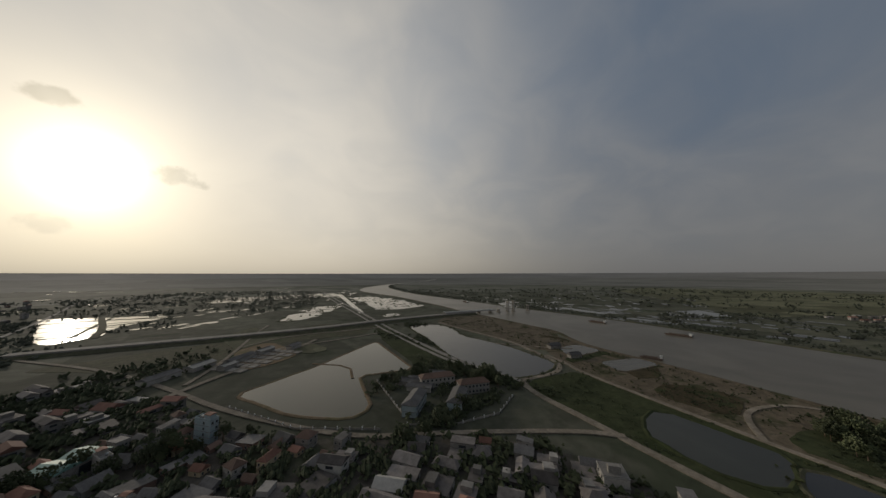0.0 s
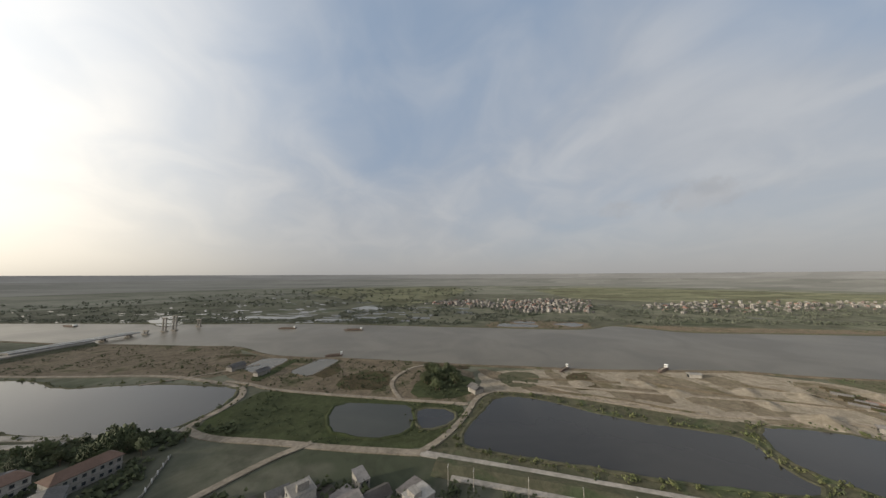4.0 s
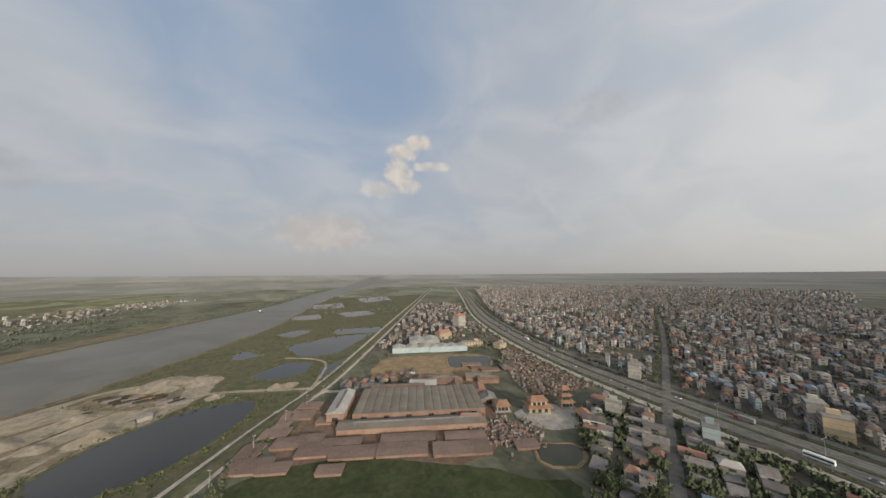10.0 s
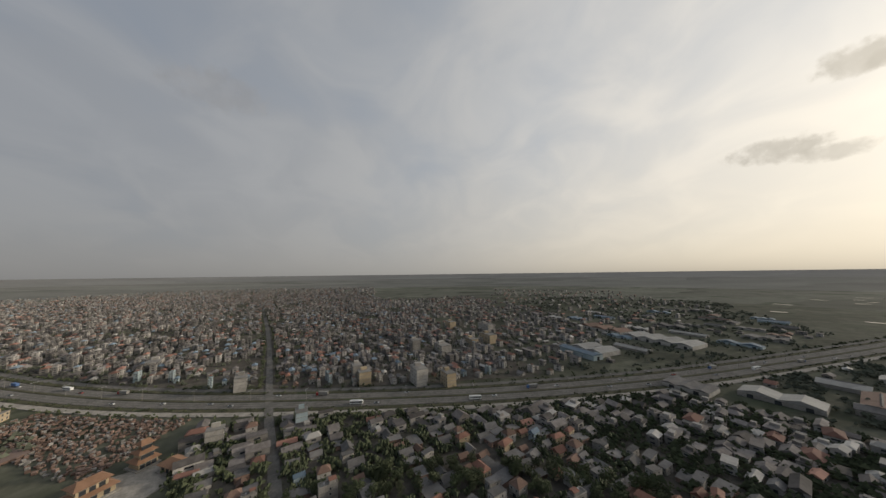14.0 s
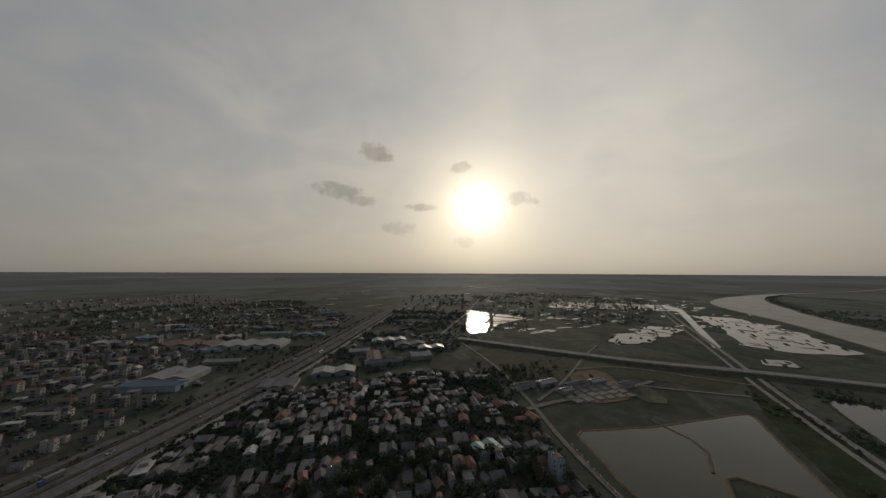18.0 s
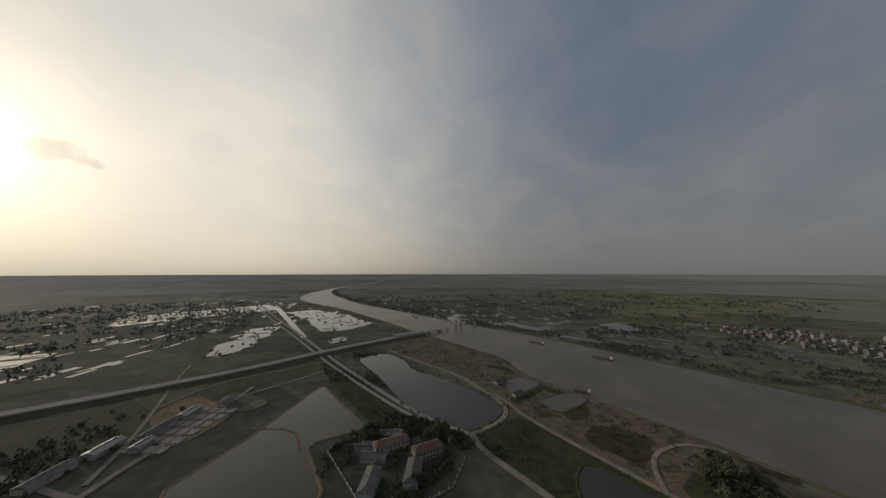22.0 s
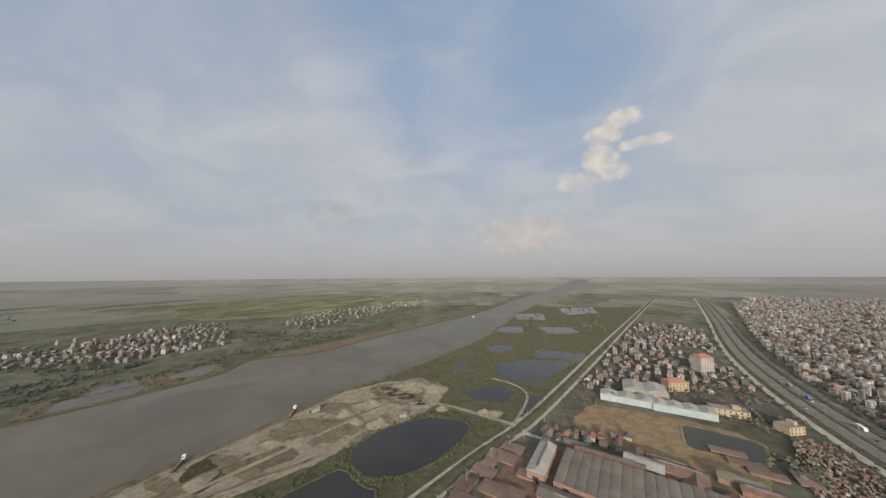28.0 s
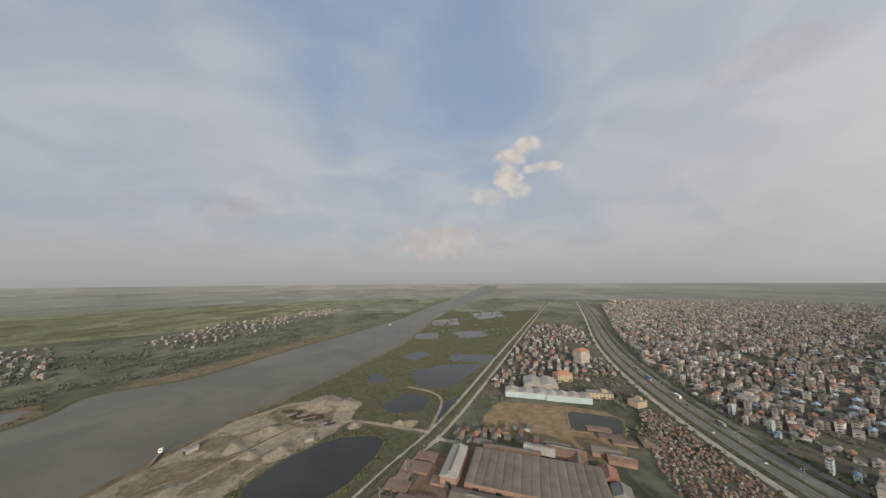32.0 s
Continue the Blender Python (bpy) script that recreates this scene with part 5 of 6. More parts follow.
# trees that line the avenue
avenue = smooth_line([(x, y, 0) for x, y in ROADS[19][1]], 0)
for a, b in zip(avenue, avenue[1:]):
    d = (b - a).normalized()
    for k in range(int((b - a).length / 6)):
        p = a + d * (6 * k + tr.uniform(0, 4))
        for sy in (-7.5, 7.5):
            if p.x > -900 and not on_highway(p.x, p.y, 30) and tr.random() < 0.75:
                clump(bush, p.x - d.y * sy, p.y + d.x * sy, 1.6, tr.uniform(1.8, 3.2), tr, 8)
# the dark row of trees between the temple and the houses
for _ in range(90):
    k = tr.random()
    x, y = -204 + 60 * k + tr.gauss(0, 2.2), -121 + 46 * k + tr.gauss(0, 2.2)
    if clear_of_houses(x, y, 5.0):
        clump(bush, x, y, 0.8, tr.uniform(2.0, 3.6), tr, 9)
# the dark groves round the school, the ponds and the field edges
for cx, cy, n, sx, sy, lo, hi in ((168, 146, 150, 22, 10, 2, 4.2), (192, 120, 170, 9, 30, 2, 4.2), (150, 92, 80, 28, 5, 2, 3.6), (128, 96, 60, 12, 8, 2, 3.6), (160, 118, 40, 18, 10, 1.5, 3), (238, -46, 70, 20, 12, 1.5, 3.4), (240, 235, 160, 12, 60, 1.2, 2.6), (300, 300, 80, 14, 22, 1.5, 3), (228, 90, 40, 22, 5, 1.2, 2.4), (60, 330, 120, 40, 30, 2, 4), (-10, 300, 160, 46, 30, 2, 4.4)):
    for _ in range(n):
        x, y = site(cx + tr.gauss(0, 0.6) * sx, cy + tr.gauss(0, 0.6) * sy)
        if free(x, y, 0.8):
            clump(bush, x, y, 0.5, tr.uniform(lo, hi), tr, 8)
for _ in range(900):
    x, y = site(tr.uniform(165, 250), tr.uniform(-50, 80))
    if inside(x, y, AREAS[5][1]) and free(x, y, 0.5) and noise.noise(Vector((x * 0.03, y * 0.03, 2))) > -0.1:
        clump(bush, x, y, 0.1, tr.uniform(0.4, 1.3), tr, 5)
for _ in range(500):
    x, y = site(tr.uniform(196, 345), tr.uniform(-110, 180))
    if any(inside(x, y, pts) for name, pts, *rest in AREAS if name == "weed_patch") and free(x, y, 0.5):
        clump(bush, x, y, 0.2, tr.uniform(0.4, 1.5), tr, 5)
tagged(bush.object("hedges", [FAR["leaf"]]), "dark scrub and hedges along roads and dyke", "bushes", kind="stuff")

# low tufts over the grass and the river flats
bush = Soup()
tufts = [(pts, 0.9) for name, pts, *rest in AREAS if name in ("grass_strip", "mud_flat", "weed_patch")]
for pts, size in tufts:
    xs, ys = [p[0] for p in pts], [p[1] for p in pts]
    for _ in range(min(2600, int((max(xs) - min(xs)) * (max(ys) - min(ys)) / 16))):
        x, y = tr.uniform(min(xs), max(xs)), tr.uniform(min(ys), max(ys))
        if inside(x, y, pts) and noise.noise(Vector((x * 0.03, y * 0.03, 5))) > -0.05 and not inside(x, y, NEAR_BANK + FAR_BANK[::-1]) and free(x, y, 0.3):
            clump(bush, x, y, 0.1, size * tr.choice((0.5, 0.7, 0.9, 1.3, 2.0)), tr, 3)
tagged(bush.object("scrub", [FAR["leaf"]]), "low dark scrub and tufts on the grass and flats", "scrub", kind="stuff")

# far trees: hedgerows and groves of the plain, the town and the opposite bank
bush = Soup()
for poly, n, lo, hi in ((WEST_TOWN, 6500, 2.0, 4.4), ([(-352, 166), (-241, 260), (-259, 696), (-790, 1199), (-1314, 760), (-682, 298)], 1900, 3, 6),
                        ([(555, 8), (531, -305), (555, -522), (311, -652), (243, -1224), (332, -1234), (700, -622), (941, -433), (856, -5)], 1500, 3, 6),
                        ([(617, 156), (806, 509), (1129, 1123), (1402, 1045), (906, 249)], 700, 3, 6),
                        ([(-265, 301), (-140, 320), (23, 534), (-34, 933), (-253, 902)], 1100, 3, 5.5),
                        ([(-7, 631), (394, 708), (826, 1378), (446, 1837), (-228, 1528)], 1700, 3, 6),
                        ([(941, -433), (1759, -960), (2186, 214), (1273, 939), (905, 12)], 700, 4, 8),
                        ([(-320, -716), (-26, -762), (-300, -1586), (-666, -1530)], 300, 3, 6),
                        ([(-110, -259), (-242, -216), (-326, -326), (-383, -476), (-148, -415), (-94, -349)], 260, 2.5, 5)):
    xs, ys = [p[0] for p in poly], [p[1] for p in poly]
    for _ in range(n * 3):
        x, y = tr.uniform(min(xs), max(xs)), tr.uniform(min(ys), max(ys))
        if inside(x, y, poly) and not inside(x, y, NEAR_BANK + FAR_BANK[::-1]) and (poly is WEST_TOWN or noise.noise(Vector((x * 0.008, y * 0.02, 1))) > -0.05) and (math.hypot(x, y) > 900 or free(x, y, 2)):
            clump(bush, x, y, 0.6, tr.uniform(lo, hi), tr, 4)
# the dark belt of trees behind the opposite bank
for a, b in zip(even(NEAR_BANK, 300), even(FAR_BANK, 300)):
    if -2400 < b[1] < 1900:
        w = Vector((b[0] - a[0], b[1] - a[1], 0)).normalized()
        wide = 95 if -900 < b[1] < -560 else 60 if b[1] < -200 and b[1] > -700 else 14
        for _ in range(16):
            d = wide + abs(tr.gauss(0, 20))
            x, y = b[0] + w.x * d + tr.uniform(-14, 14), b[1] + w.y * d + tr.uniform(-14, 14)
            if free(x, y, 1) and not inside(x, y, NEAR_BANK + FAR_BANK[::-1]):
                clump(bush, x, y, 0.4, tr.uniform(1.8, 4.4), tr, 4)
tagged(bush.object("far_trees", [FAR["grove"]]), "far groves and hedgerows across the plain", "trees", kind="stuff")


# ---- works, sheds and large buildings ----
def gable_shed(name, x, y, w, d, h, turn, roof, wall, label, category, bays=1, rise=0.16, lights=0, group=""):
    """A shed at the plan place; ridges along its local y; bays: roofs side by side."""
    if bays == 1 and w > d:
        w, d, turn = d, w, turn + 90
    top = tagged(new(name), label, category, group)
    top.matrix_basis = place(x, y, 0.15, turn)
    s = Soup()
    s.box(0, 0, 0, w, d, h)
    s.object("wall", [M[wall]], top)
    bw = w / bays
    roof_bay = Soup()
    if bays > 6:
        n = 8
        arc = [(bw / 2 * math.cos(math.pi * k / n), 0.25 + (bw * rise + 0.2) * math.sin(math.pi * k / n)) for k in range(n + 1)]
        pts = [(u, v * (d / 2 + 0.5), k) for v in (-1, 1) for u, k in arc]
        roof_bay.add(pts, [(k, k + 1, n + 2 + k, n + 1 + k) for k in range(n)] + [tuple(range(n, -1, -1)), tuple(range(n + 1, 2 * n + 2))])
    else:
        roof_bay.gable(0, 0, 0, bw, d, bw * rise + 0.3, over=0.02 if bays > 1 else 0.6)
    me = roof_bay.mesh("roof", [M[roof]])
    for i in range(bays):
        shared("roof", me, top, (-w / 2 + bw * (i + 0.5), 0, h))
    if bays == 1:
        v = Soup()
        v.gable(0, 0, 0, 1.6, d * 0.8, 0.9, over=0.1)
        shared("ridge_vent", v.mesh("ridge_vent", [M["roof_grey"]]), top, (0, 0, h + bw * rise - 0.1))
    g = Soup()
    g.box(0, 0, 0, 4.0, 0.2, min(4.2, h * 0.8), bottom=True)
    me = g.mesh("gate", [M["pane"]])
    for i in range(max(1, int(w // 16))):
        shared("gate", me, top, (-w / 2 + (i + 0.5) * w / max(1, int(w // 16)), -d / 2 - 0.06, 0))
    for i in range(lights):
        b = tr.randrange(bays)
        p = Soup()
        a = math.atan2(bw * rise + 0.12, bw / 2)
        p.box(0, 0, 0, bw * 0.42, d * tr.uniform(0.15, 0.5), 0.08, bottom=True)
        ob = new("skylight", p.mesh("skylight", [M["roof_white"]]))
        ob.parent = top
        ob.matrix_basis = Matrix.Translation((-w / 2 + bw * (b + 0.5) - bw * 0.25, tr.uniform(-0.2, 0.3) * d, h + 0.3 + (bw * rise) * 0.5)) @ Matrix.Rotation(-a, 4, "Y")
    return top


FRAME, PANE = Soup(), Soup()
FRAME.box(0, 0, 0, 1.5, 0.12, 1.6, 0, 0, bottom=True)
FRAME.box(0, 0, -0.1, 1.7, 0.4, 0.1, 0, 0, bottom=True)
PANE.box(0, 0, 0, 1.2, 0.18, 1.36, 0, 0, bottom=True)
frame_mesh, pane_mesh = FRAME.mesh("window", [M["roof_white"]]), PANE.mesh("pane", [M["pane"]])


def office(name, x, y, w, d, floors, turn, wall, roof, label, category="building", columns=6, hip=False, group=""):
    """A larger block with rows of windows, sills and a roof edge."""
    top = tagged(new(name), label, category, group)
    top.matrix_basis = place(x, y, 0.15, turn)
    h = 3.4 * floors
    s = Soup()
    s.box(0, 0, 0, w, d, h)
    s.object("wall", [M[wall]], top)
    for k in range(1, floors + 1):
        c = Soup()
        c.box(0, 0, 0, w + 0.5, d + 0.5, 0.3, bottom=True)
        shared("floor_band", c.mesh("floor_band", [M["roof_white"]]), top, (0, 0, 3.4 * k - 0.3))
    r = Soup()
    if hip:
        r.gable(0, 0, h, d, w, 0.3 * d, radians(90), hip=0.4 * d, over=0.6)
        r.object("roof", [M[roof]], top)
    else:
        r.box(0, 0, h, w * 0.98, d * 0.98, 0.2)
        r.object("roof", [M[roof]], top)
        b = Soup()
        b.box(-w * 0.2, 0, h + 0.2, w * 0.22, d * 0.5, 2.8)
        b.object("stair_head", [M[wall]], top)
    for k in range(floors):
        for i in range(columns):
            for sy in (-1, 1):
                win = shared("window", frame_mesh, top, (-w / 2 + (i + 0.5) * w / columns, sy * (d / 2 + 0.05), 3.4 * k + 0.95))
                shared("pane", pane_mesh, win, (0, 0, 0.12))
    return top


# the brick works: a many-gabled kiln hall, lean-tos and low drying roofs
WORKS = -19.1
gable_shed("kiln_hall", -42, -176, 96, 44, 6.0, WORKS + 180, "kiln_roof", "wall_brick", "long grey kiln hall under a row of low gables", "factory", 15, 0.05, 5)
gable_shed("kiln_annex", 3, -192, 12, 40, 7.0, WORKS + 180, "roof_white", "wall_brick", "pale sheet-roofed annex of the kiln hall", "factory")
lean = gable_shed("lean_to", -30, -151, 100, 12, 3.6, WORKS + 180, "kiln_roof", "wall_brick", "brown lean-to along the kiln hall", "shed", 1, 0.1)
gable_shed("packing_shed", -36, -205, 46, 12, 5.0, WORKS + 180, "roof_brown", "wall_warm", "packing shed with ochre gables behind the kiln hall", "shed", 1)
gable_shed("open_shed", -72, -204, 30, 14, 5.0, WORKS + 175, "roof_brown", "wall_brick", "old brown shed by the earth lot", "shed", 1)
gable_shed("open_shed", -55, -206, 24, 15, 5.0, WORKS + 175, "roof_white", "wall_brick", "pale-roofed open shed by the earth lot", "shed", 1)
for i, (x, y, w, d) in enumerate(((18, -150, 20, 14), (30, -163, 18, 12), (37, -178, 17, 11), (27, -196, 22, 13), (12, -180, 14, 9), (44, -150, 22, 13), (2, -139, 26, 12), (-19, -131, 30, 13), (-40, -121, 24, 13), (-52, -117, 12, 14), (6, -151, 24, 8), (-24, -140, 34, 9), (-50, -129, 26, 9), (20, -162, 16, 10), (34, -143, 16, 9), (46, -164, 12, 14), (20, -208, 18, 11), (34, -188, 10, 12), (-72, -110, 14, 10), (12, -130, 14, 8), (-118, -230, 22, 9), (-122, -221, 20, 8), (-116, -243, 22, 9), (-140, -222, 12, 18))):
    roof = material("drying_cover", (0.125, 0.09, 0.074), (0.178, 0.13, 0.11), 1.5, 0.9, bump=0.2, vary=0.15) if i == 0 else roof
    top = tagged(new("drying_stack"), "low stack of drying bricks under pinkish covers", "brick stack", "drying stacks of the brick works")
    top.matrix_basis = place(x, y, 0.2, WORKS)
    s = Soup()
    s.box(0, 0, 0, w - 0.6, d - 0.6, 1.5)
    s.object("bricks", [M["wall_brick"]], top)
    c = Soup()
    c.gable(0, 0, 1.5, d, w, 0.45, radians(90), over=0.2)
    c.object("cover", [roof], top)

# piles beside the highway, too many to count
piles = Soup()
field = [(-280, -286), (-311, -275), (-305, -189), (-258, -142), (-189, -154), (-211, -199), (-244, -244)]
xs, ys = [p[0] for p in field], [p[1] for p in field]
for _ in range(2600):
    x, y = tr.uniform(min(xs), max(xs)), tr.uniform(min(ys), max(ys))
    if inside(x, y, field) and not on_highway(x, y, 32):
        piles.box(x, y, 0.1, tr.uniform(0.9, 2.6), tr.uniform(0.8, 1.8), tr.uniform(0.6, 1.8), tr.uniform(0, 3), tr.choice((0, 0, 0, 1)))
for _ in range(500):
    x, y = site(tr.gauss(-72, 7), tr.gauss(-124, 7))
    piles.box(x, y, 0.2, tr.uniform(0.6, 2.4), tr.uniform(0.5, 1.4), tr.uniform(0.4, 1.8), tr.uniform(0, 3), tr.choice((0, 0, 1)))
tagged(piles.object("grave_rows", [FAR["pile"], FAR["wall"]]), "crowded reddish tombs and brick piles beside the highway", "tombs", kind="stuff")


# temple halls with tiered ochre roofs
def temple(x, y, w, d, turn, tiers, label):
    top = tagged(new("temple_hall"), label, "temple")
    top.matrix_basis = place(x, y, 0.2, turn)
    b = Soup()
    b.box(0, 0, 0, w + 3, d + 3, 0.8)
    b.object("plinth", [M["concrete"]], top)
    z = 0.8
    for i in range(tiers):
        f = 1 - 0.28 * i
        s = Soup()
        s.box(0, 0, z, w * f, d * f, 3.4)
        s.object("wall", [M["wall_warm"]], top)
        r = Soup()
        r.gable(0, 0, z + 3.4, d * f, w * f, 2.4, radians(90), hip=d * f * 0.4, over=1.4)
        r.object("roof", [TEMPLE], top)
        for sx in (-0.3, 0, 0.3):
            shared("door", door_mesh, top, (sx * w * f, -d * f / 2 - 0.05, z))
        z += 4.4
    return top


TEMPLE = material("ochre_tiles", (0.22, 0.125, 0.075), (0.30, 0.175, 0.11), 0.6, 0.8, bump=0.4)
temple(-103, -139, 16, 11, 160, 2, "temple hall with tiered orange tile roofs")
temple(-124, -138, 9, 9, 160, 3, "small ochre pagoda with three tile roofs")
temple(-119, -118, 13, 8, 70, 1, "low temple wing with an orange tile roof")
temple(-85, -150, 9, 10, 160, 1, "ochre temple house with a brown roof")
structure(sheet("paving", [(-153, -148), (-159, -118), (-188, -106), (-205, -122), (-189, -152)], 0.34, M["concrete"], 1), "pale paved temple court", "paving")

# works and offices between dyke and highway
gable_shed("warehouse", -86, -322, 52, 17, 6.5, -17, "roof_white", "wall_blue", "white warehouse with a pale sheet roof", "warehouse", 3, 0.14, 4)
gable_shed("warehouse", -124, -309, 52, 17, 6.5, -17, "roof_white", "wall_blue", "long white warehouse with blue-white walls", "warehouse", 4, 0.14, 4)
gable_shed("warehouse", -112, -350, 44, 32, 8.0, -17, "roof_white", "wall", "broad factory hall under a pale sheet roof", "warehouse", 2, 0.12, 2)
office("office_block", -226, -465, 22, 16, 6, 20, "wall", "roof_red", "tall pale six-storey building with a red hipped roof", columns=5, hip=True)
office("office_block", -150, -374, 24, 14, 3, 10, "wall_warm", "roof_red", "ochre three-storey block with a red roof", columns=6, hip=True)
office("office_block", -160, -316, 30, 12, 2, -14, "wall_warm", "roof_flat", "low ochre works office", columns=7)
office("office_block", -184, -294, 16, 12, 2, 20, "wall_warm", "roof_flat", "small ochre house beside the highway", columns=4)
for x, y in ((-16, -232), (-24, -240), (-34, -236), (-42, -244), (-52, -238), (-6, -236)):
    ob = copy_thing(KINDS[tr.choice((1, 2, 5))], place(x, y, 0.3, WORKS + tr.uniform(-9, 9)))
    tagged(ob, group="workers' houses")

for x, y, w, d, roof in ((-70, -212, 26, 10, "roof_grey"), (-54, -214, 12, 20, "roof_brown"), (-76, -196, 14, 22, "roof_brown"), (-100, -206, 22, 10, "kiln_roof"), (-104, -196, 20, 8, "roof_brown"), (-86, -180, 12, 16, "roof_red"), (-84, -164, 12, 12, "roof_grey"), (-60, -142, 14, 10, "roof_red"), (-20, -220, 16, 8, "roof_grey")):
    gable_shed("works_shed", x, y, w, d, 3.6, WORKS + 176, roof, "wall_brick", {"roof_grey": "low shed under grey fibre-cement sheets beside the kilns", "roof_brown": "low shed under old brown tiles beside the kilns", "kiln_roof": "pale open shed beside the kilns", "roof_red": "small red-roofed house beside the kilns"}[roof], "shed", 1, 0.22, group="sheds round the brick works")
for i in range(14):
    ob = copy_thing(KINDS[tr.choice((1, 2, 2, 7))], place(-4 - (i % 7) * 9 + tr.uniform(-2, 2), -228 - (i // 7) * 14 + tr.uniform(-3, 3), 0.3, WORKS + tr.uniform(-20, 20)) @ Matrix.Diagonal((0.8, 0.8, 0.8, 1)))
    tagged(ob, group="workers' houses")
# larger blocks along the highway and the avenue
for x, y, w, d, n, wall, label in ((-237, 7, 20, 12, 5, "wall", "grey five-storey block beside the highway"), (-232, -50, 12, 12, 4, "wall_warm", "four-storey block beside the highway"), (-236, 40, 16, 10, 4, "wall_warm", "ochre block beside the highway"), (-355, -6, 16, 12, 5, "wall", "pale block above the roofs"), (-251, -63, 14, 10, 4, "wall", "corner building at the avenue"), (-400, 91, 22, 12, 3, "wall_warm", "ochre block of flats"), (-222, -158, 16, 10, 4, "wall", "corner building at the avenue"), (-420, 125, 30, 14, 4, "wall_warm", "ochre block of flats above the roofs"), (-520, 138, 36, 12, 4, "wall", "pale block of flats above the roofs"), (-545, 60, 22, 14, 4, "wall_warm", "ochre block of flats above the roofs"), (-360, 38, 26, 16, 3, "wall", "broad grey block beside the highway"), (-300, -300, 24, 14, 3, "wall", "pale block beside the highway"), (-140, -116, 7, 10, 3, "wall", "pale corner house at the highway"), (-160, -76, 10, 8, 3, "wall_blue", "white three-storey house at the highway")):
    office("apartment_block", x, y, w, d, n, -61 + 90, wall, "roof_flat", label, columns=4, group="blocks beside the highway")

# industrial estate on both sides of the highway
spots = [(-349, 290, 60, 44, 9, "roof_white", 2), (-336, 258, 66, 20, 10, "roof_blue", 1), (-393, 443, 120, 50, 8, "roof_white", 4), (-508, 406, 110, 40, 8, "roof_brown", 3), (-200, 300, 44, 30, 6, "roof_grey", 3), (-157, 345, 58, 26, 6, "roof_white", 2), (-106, 379, 20, 58, 7, "roof_grey", 1), (-130, 400, 22, 60, 7, "roof_brown", 1), (-64, 406, 34, 30, 9, "roof_white", 1), (-100, 470, 60, 26, 7, "roof_grey", 2), (-150, 500, 70, 26, 7, "roof_white", 3), (-60, 450, 50, 20, 6, "roof_white", 2)]
r = random.Random(31)
while len(spots) < 44:
    x, y = r.uniform(-800, -50), r.uniform(180, 900)
    if on_highway(*site(x, y), 60) or (x < -225 and y < 150 - 0.3 * x - 40) or not (inside(x, y, [(-330, 220), (-310, 420), (-420, 900), (-900, 900), (-800, 320)]) or inside(x, y, [(-230, 330), (-60, 430), (-100, 620), (-260, 640)])):
        continue
    if all(math.hypot(x - q[0], y - q[1]) > 46 for q in spots):
        spots.append((x, y, r.uniform(28, 66), r.uniform(14, 26), r.uniform(4.0, 5.5), r.choice(("roof_white", "roof_grey", "roof_grey", "roof_blue", "roof_brown")), r.choice((1, 2, 3))))
for x, y, w, d, h, roof, bays in spots:
    gable_shed("factory_shed", x, y, 0.85 * w, 0.85 * d, 0.65 * h, r.choice((20, 110)) if w < 40 else 20, roof, "wall_blue" if roof == "roof_blue" else "wall", {"roof_white": "pale sheet-roofed factory shed", "roof_blue": "blue sheet-roofed factory shed", "roof_grey": "grey fibre-cement factory shed", "roof_brown": "rusty brown factory shed"}[roof] + " of the industrial estate", "factory shed", bays, 0.12, 0, "sheds of the industrial estate")

low_roofs = Soup()
wr = random.Random(77)
for poly, dx, dy in (([(-246, 263), (-78, 384), (-57, 489), (-93, 656), (-236, 678), (-265, 397)], 17.0, 24.0), ([(-305, 230), (-430, 256), (-604, 368), (-494, 646), (-321, 754), (-306, 419)], 19.0, 27.0)):
    for x, y, t in lots(poly, dx, dy, radians(20), 3.0, 19, 0.0, -0.15):
        if free(x, y, 6) and all(math.dist((x, y), site(q[0], q[1])) > 0.62 * max(q[2], q[3]) + 8 for q in spots):
            far_house(low_roofs, x, y, t, wr, 0.8, 0.85, True)
tagged(low_roofs.object("works_roofs", [FAR["wall"], FAR["roof"], FAR["red"], FAR["pane"], FAR["pale"], FAR["blue"]]), "low grey workshop roofs between the factory sheds", "workshops", kind="stuff")

# the walled school beside the reservoir, and the new plots to its north
for x, y, w, turn in ((128, 112, 24, 28), (144, 98, 24, 28), (160, 126, 26, -32), (166, 104, 22, -32)):
    office("school_block", x, y, w, 9, 2, turn, "wall_blue" if turn > 0 else "wall", "roof_grey" if turn > 0 else "roof_brown", "two-storey pale school block with a hipped roof", "school", 8, True, "school blocks")
for x, y in ((148, 128), (156, 136), (164, 128), (172, 136), (150, 140)):
    gable_shed("school_shed", x, y, 9, 18, 3.2, 28, "roof_grey", "wall", "low grey-roofed shed in the school yard", "shed", 1, group="school yard sheds")
for i, (x, y, w, d) in enumerate(((62, 292, 26, 10), (84, 300, 22, 10), (108, 296, 30, 9), (128, 306, 20, 9), (150, 300, 16, 8), (96, 280, 14, 8))):
    gable_shed("plant_shed", x, y, w, d, 3.6, 28, "roof_white" if i % 2 else "roof_grey", "wall", "low pale building beside the reservoir", "building", 1, group="buildings beside the reservoir")
beds = Soup()
for i in range(6):
    for j in range(4):
        beds.box(*site(100 + i * 9 - j * 3, 262 + j * 8 + i * 3.4), 0.1, 8.5, 7.0, 0.9, radians(28), 0)
tagged(beds.object("settling_beds", [M["concrete"]]), "grid of low concrete beds beside the reservoir", "settling beds", kind="stuff")


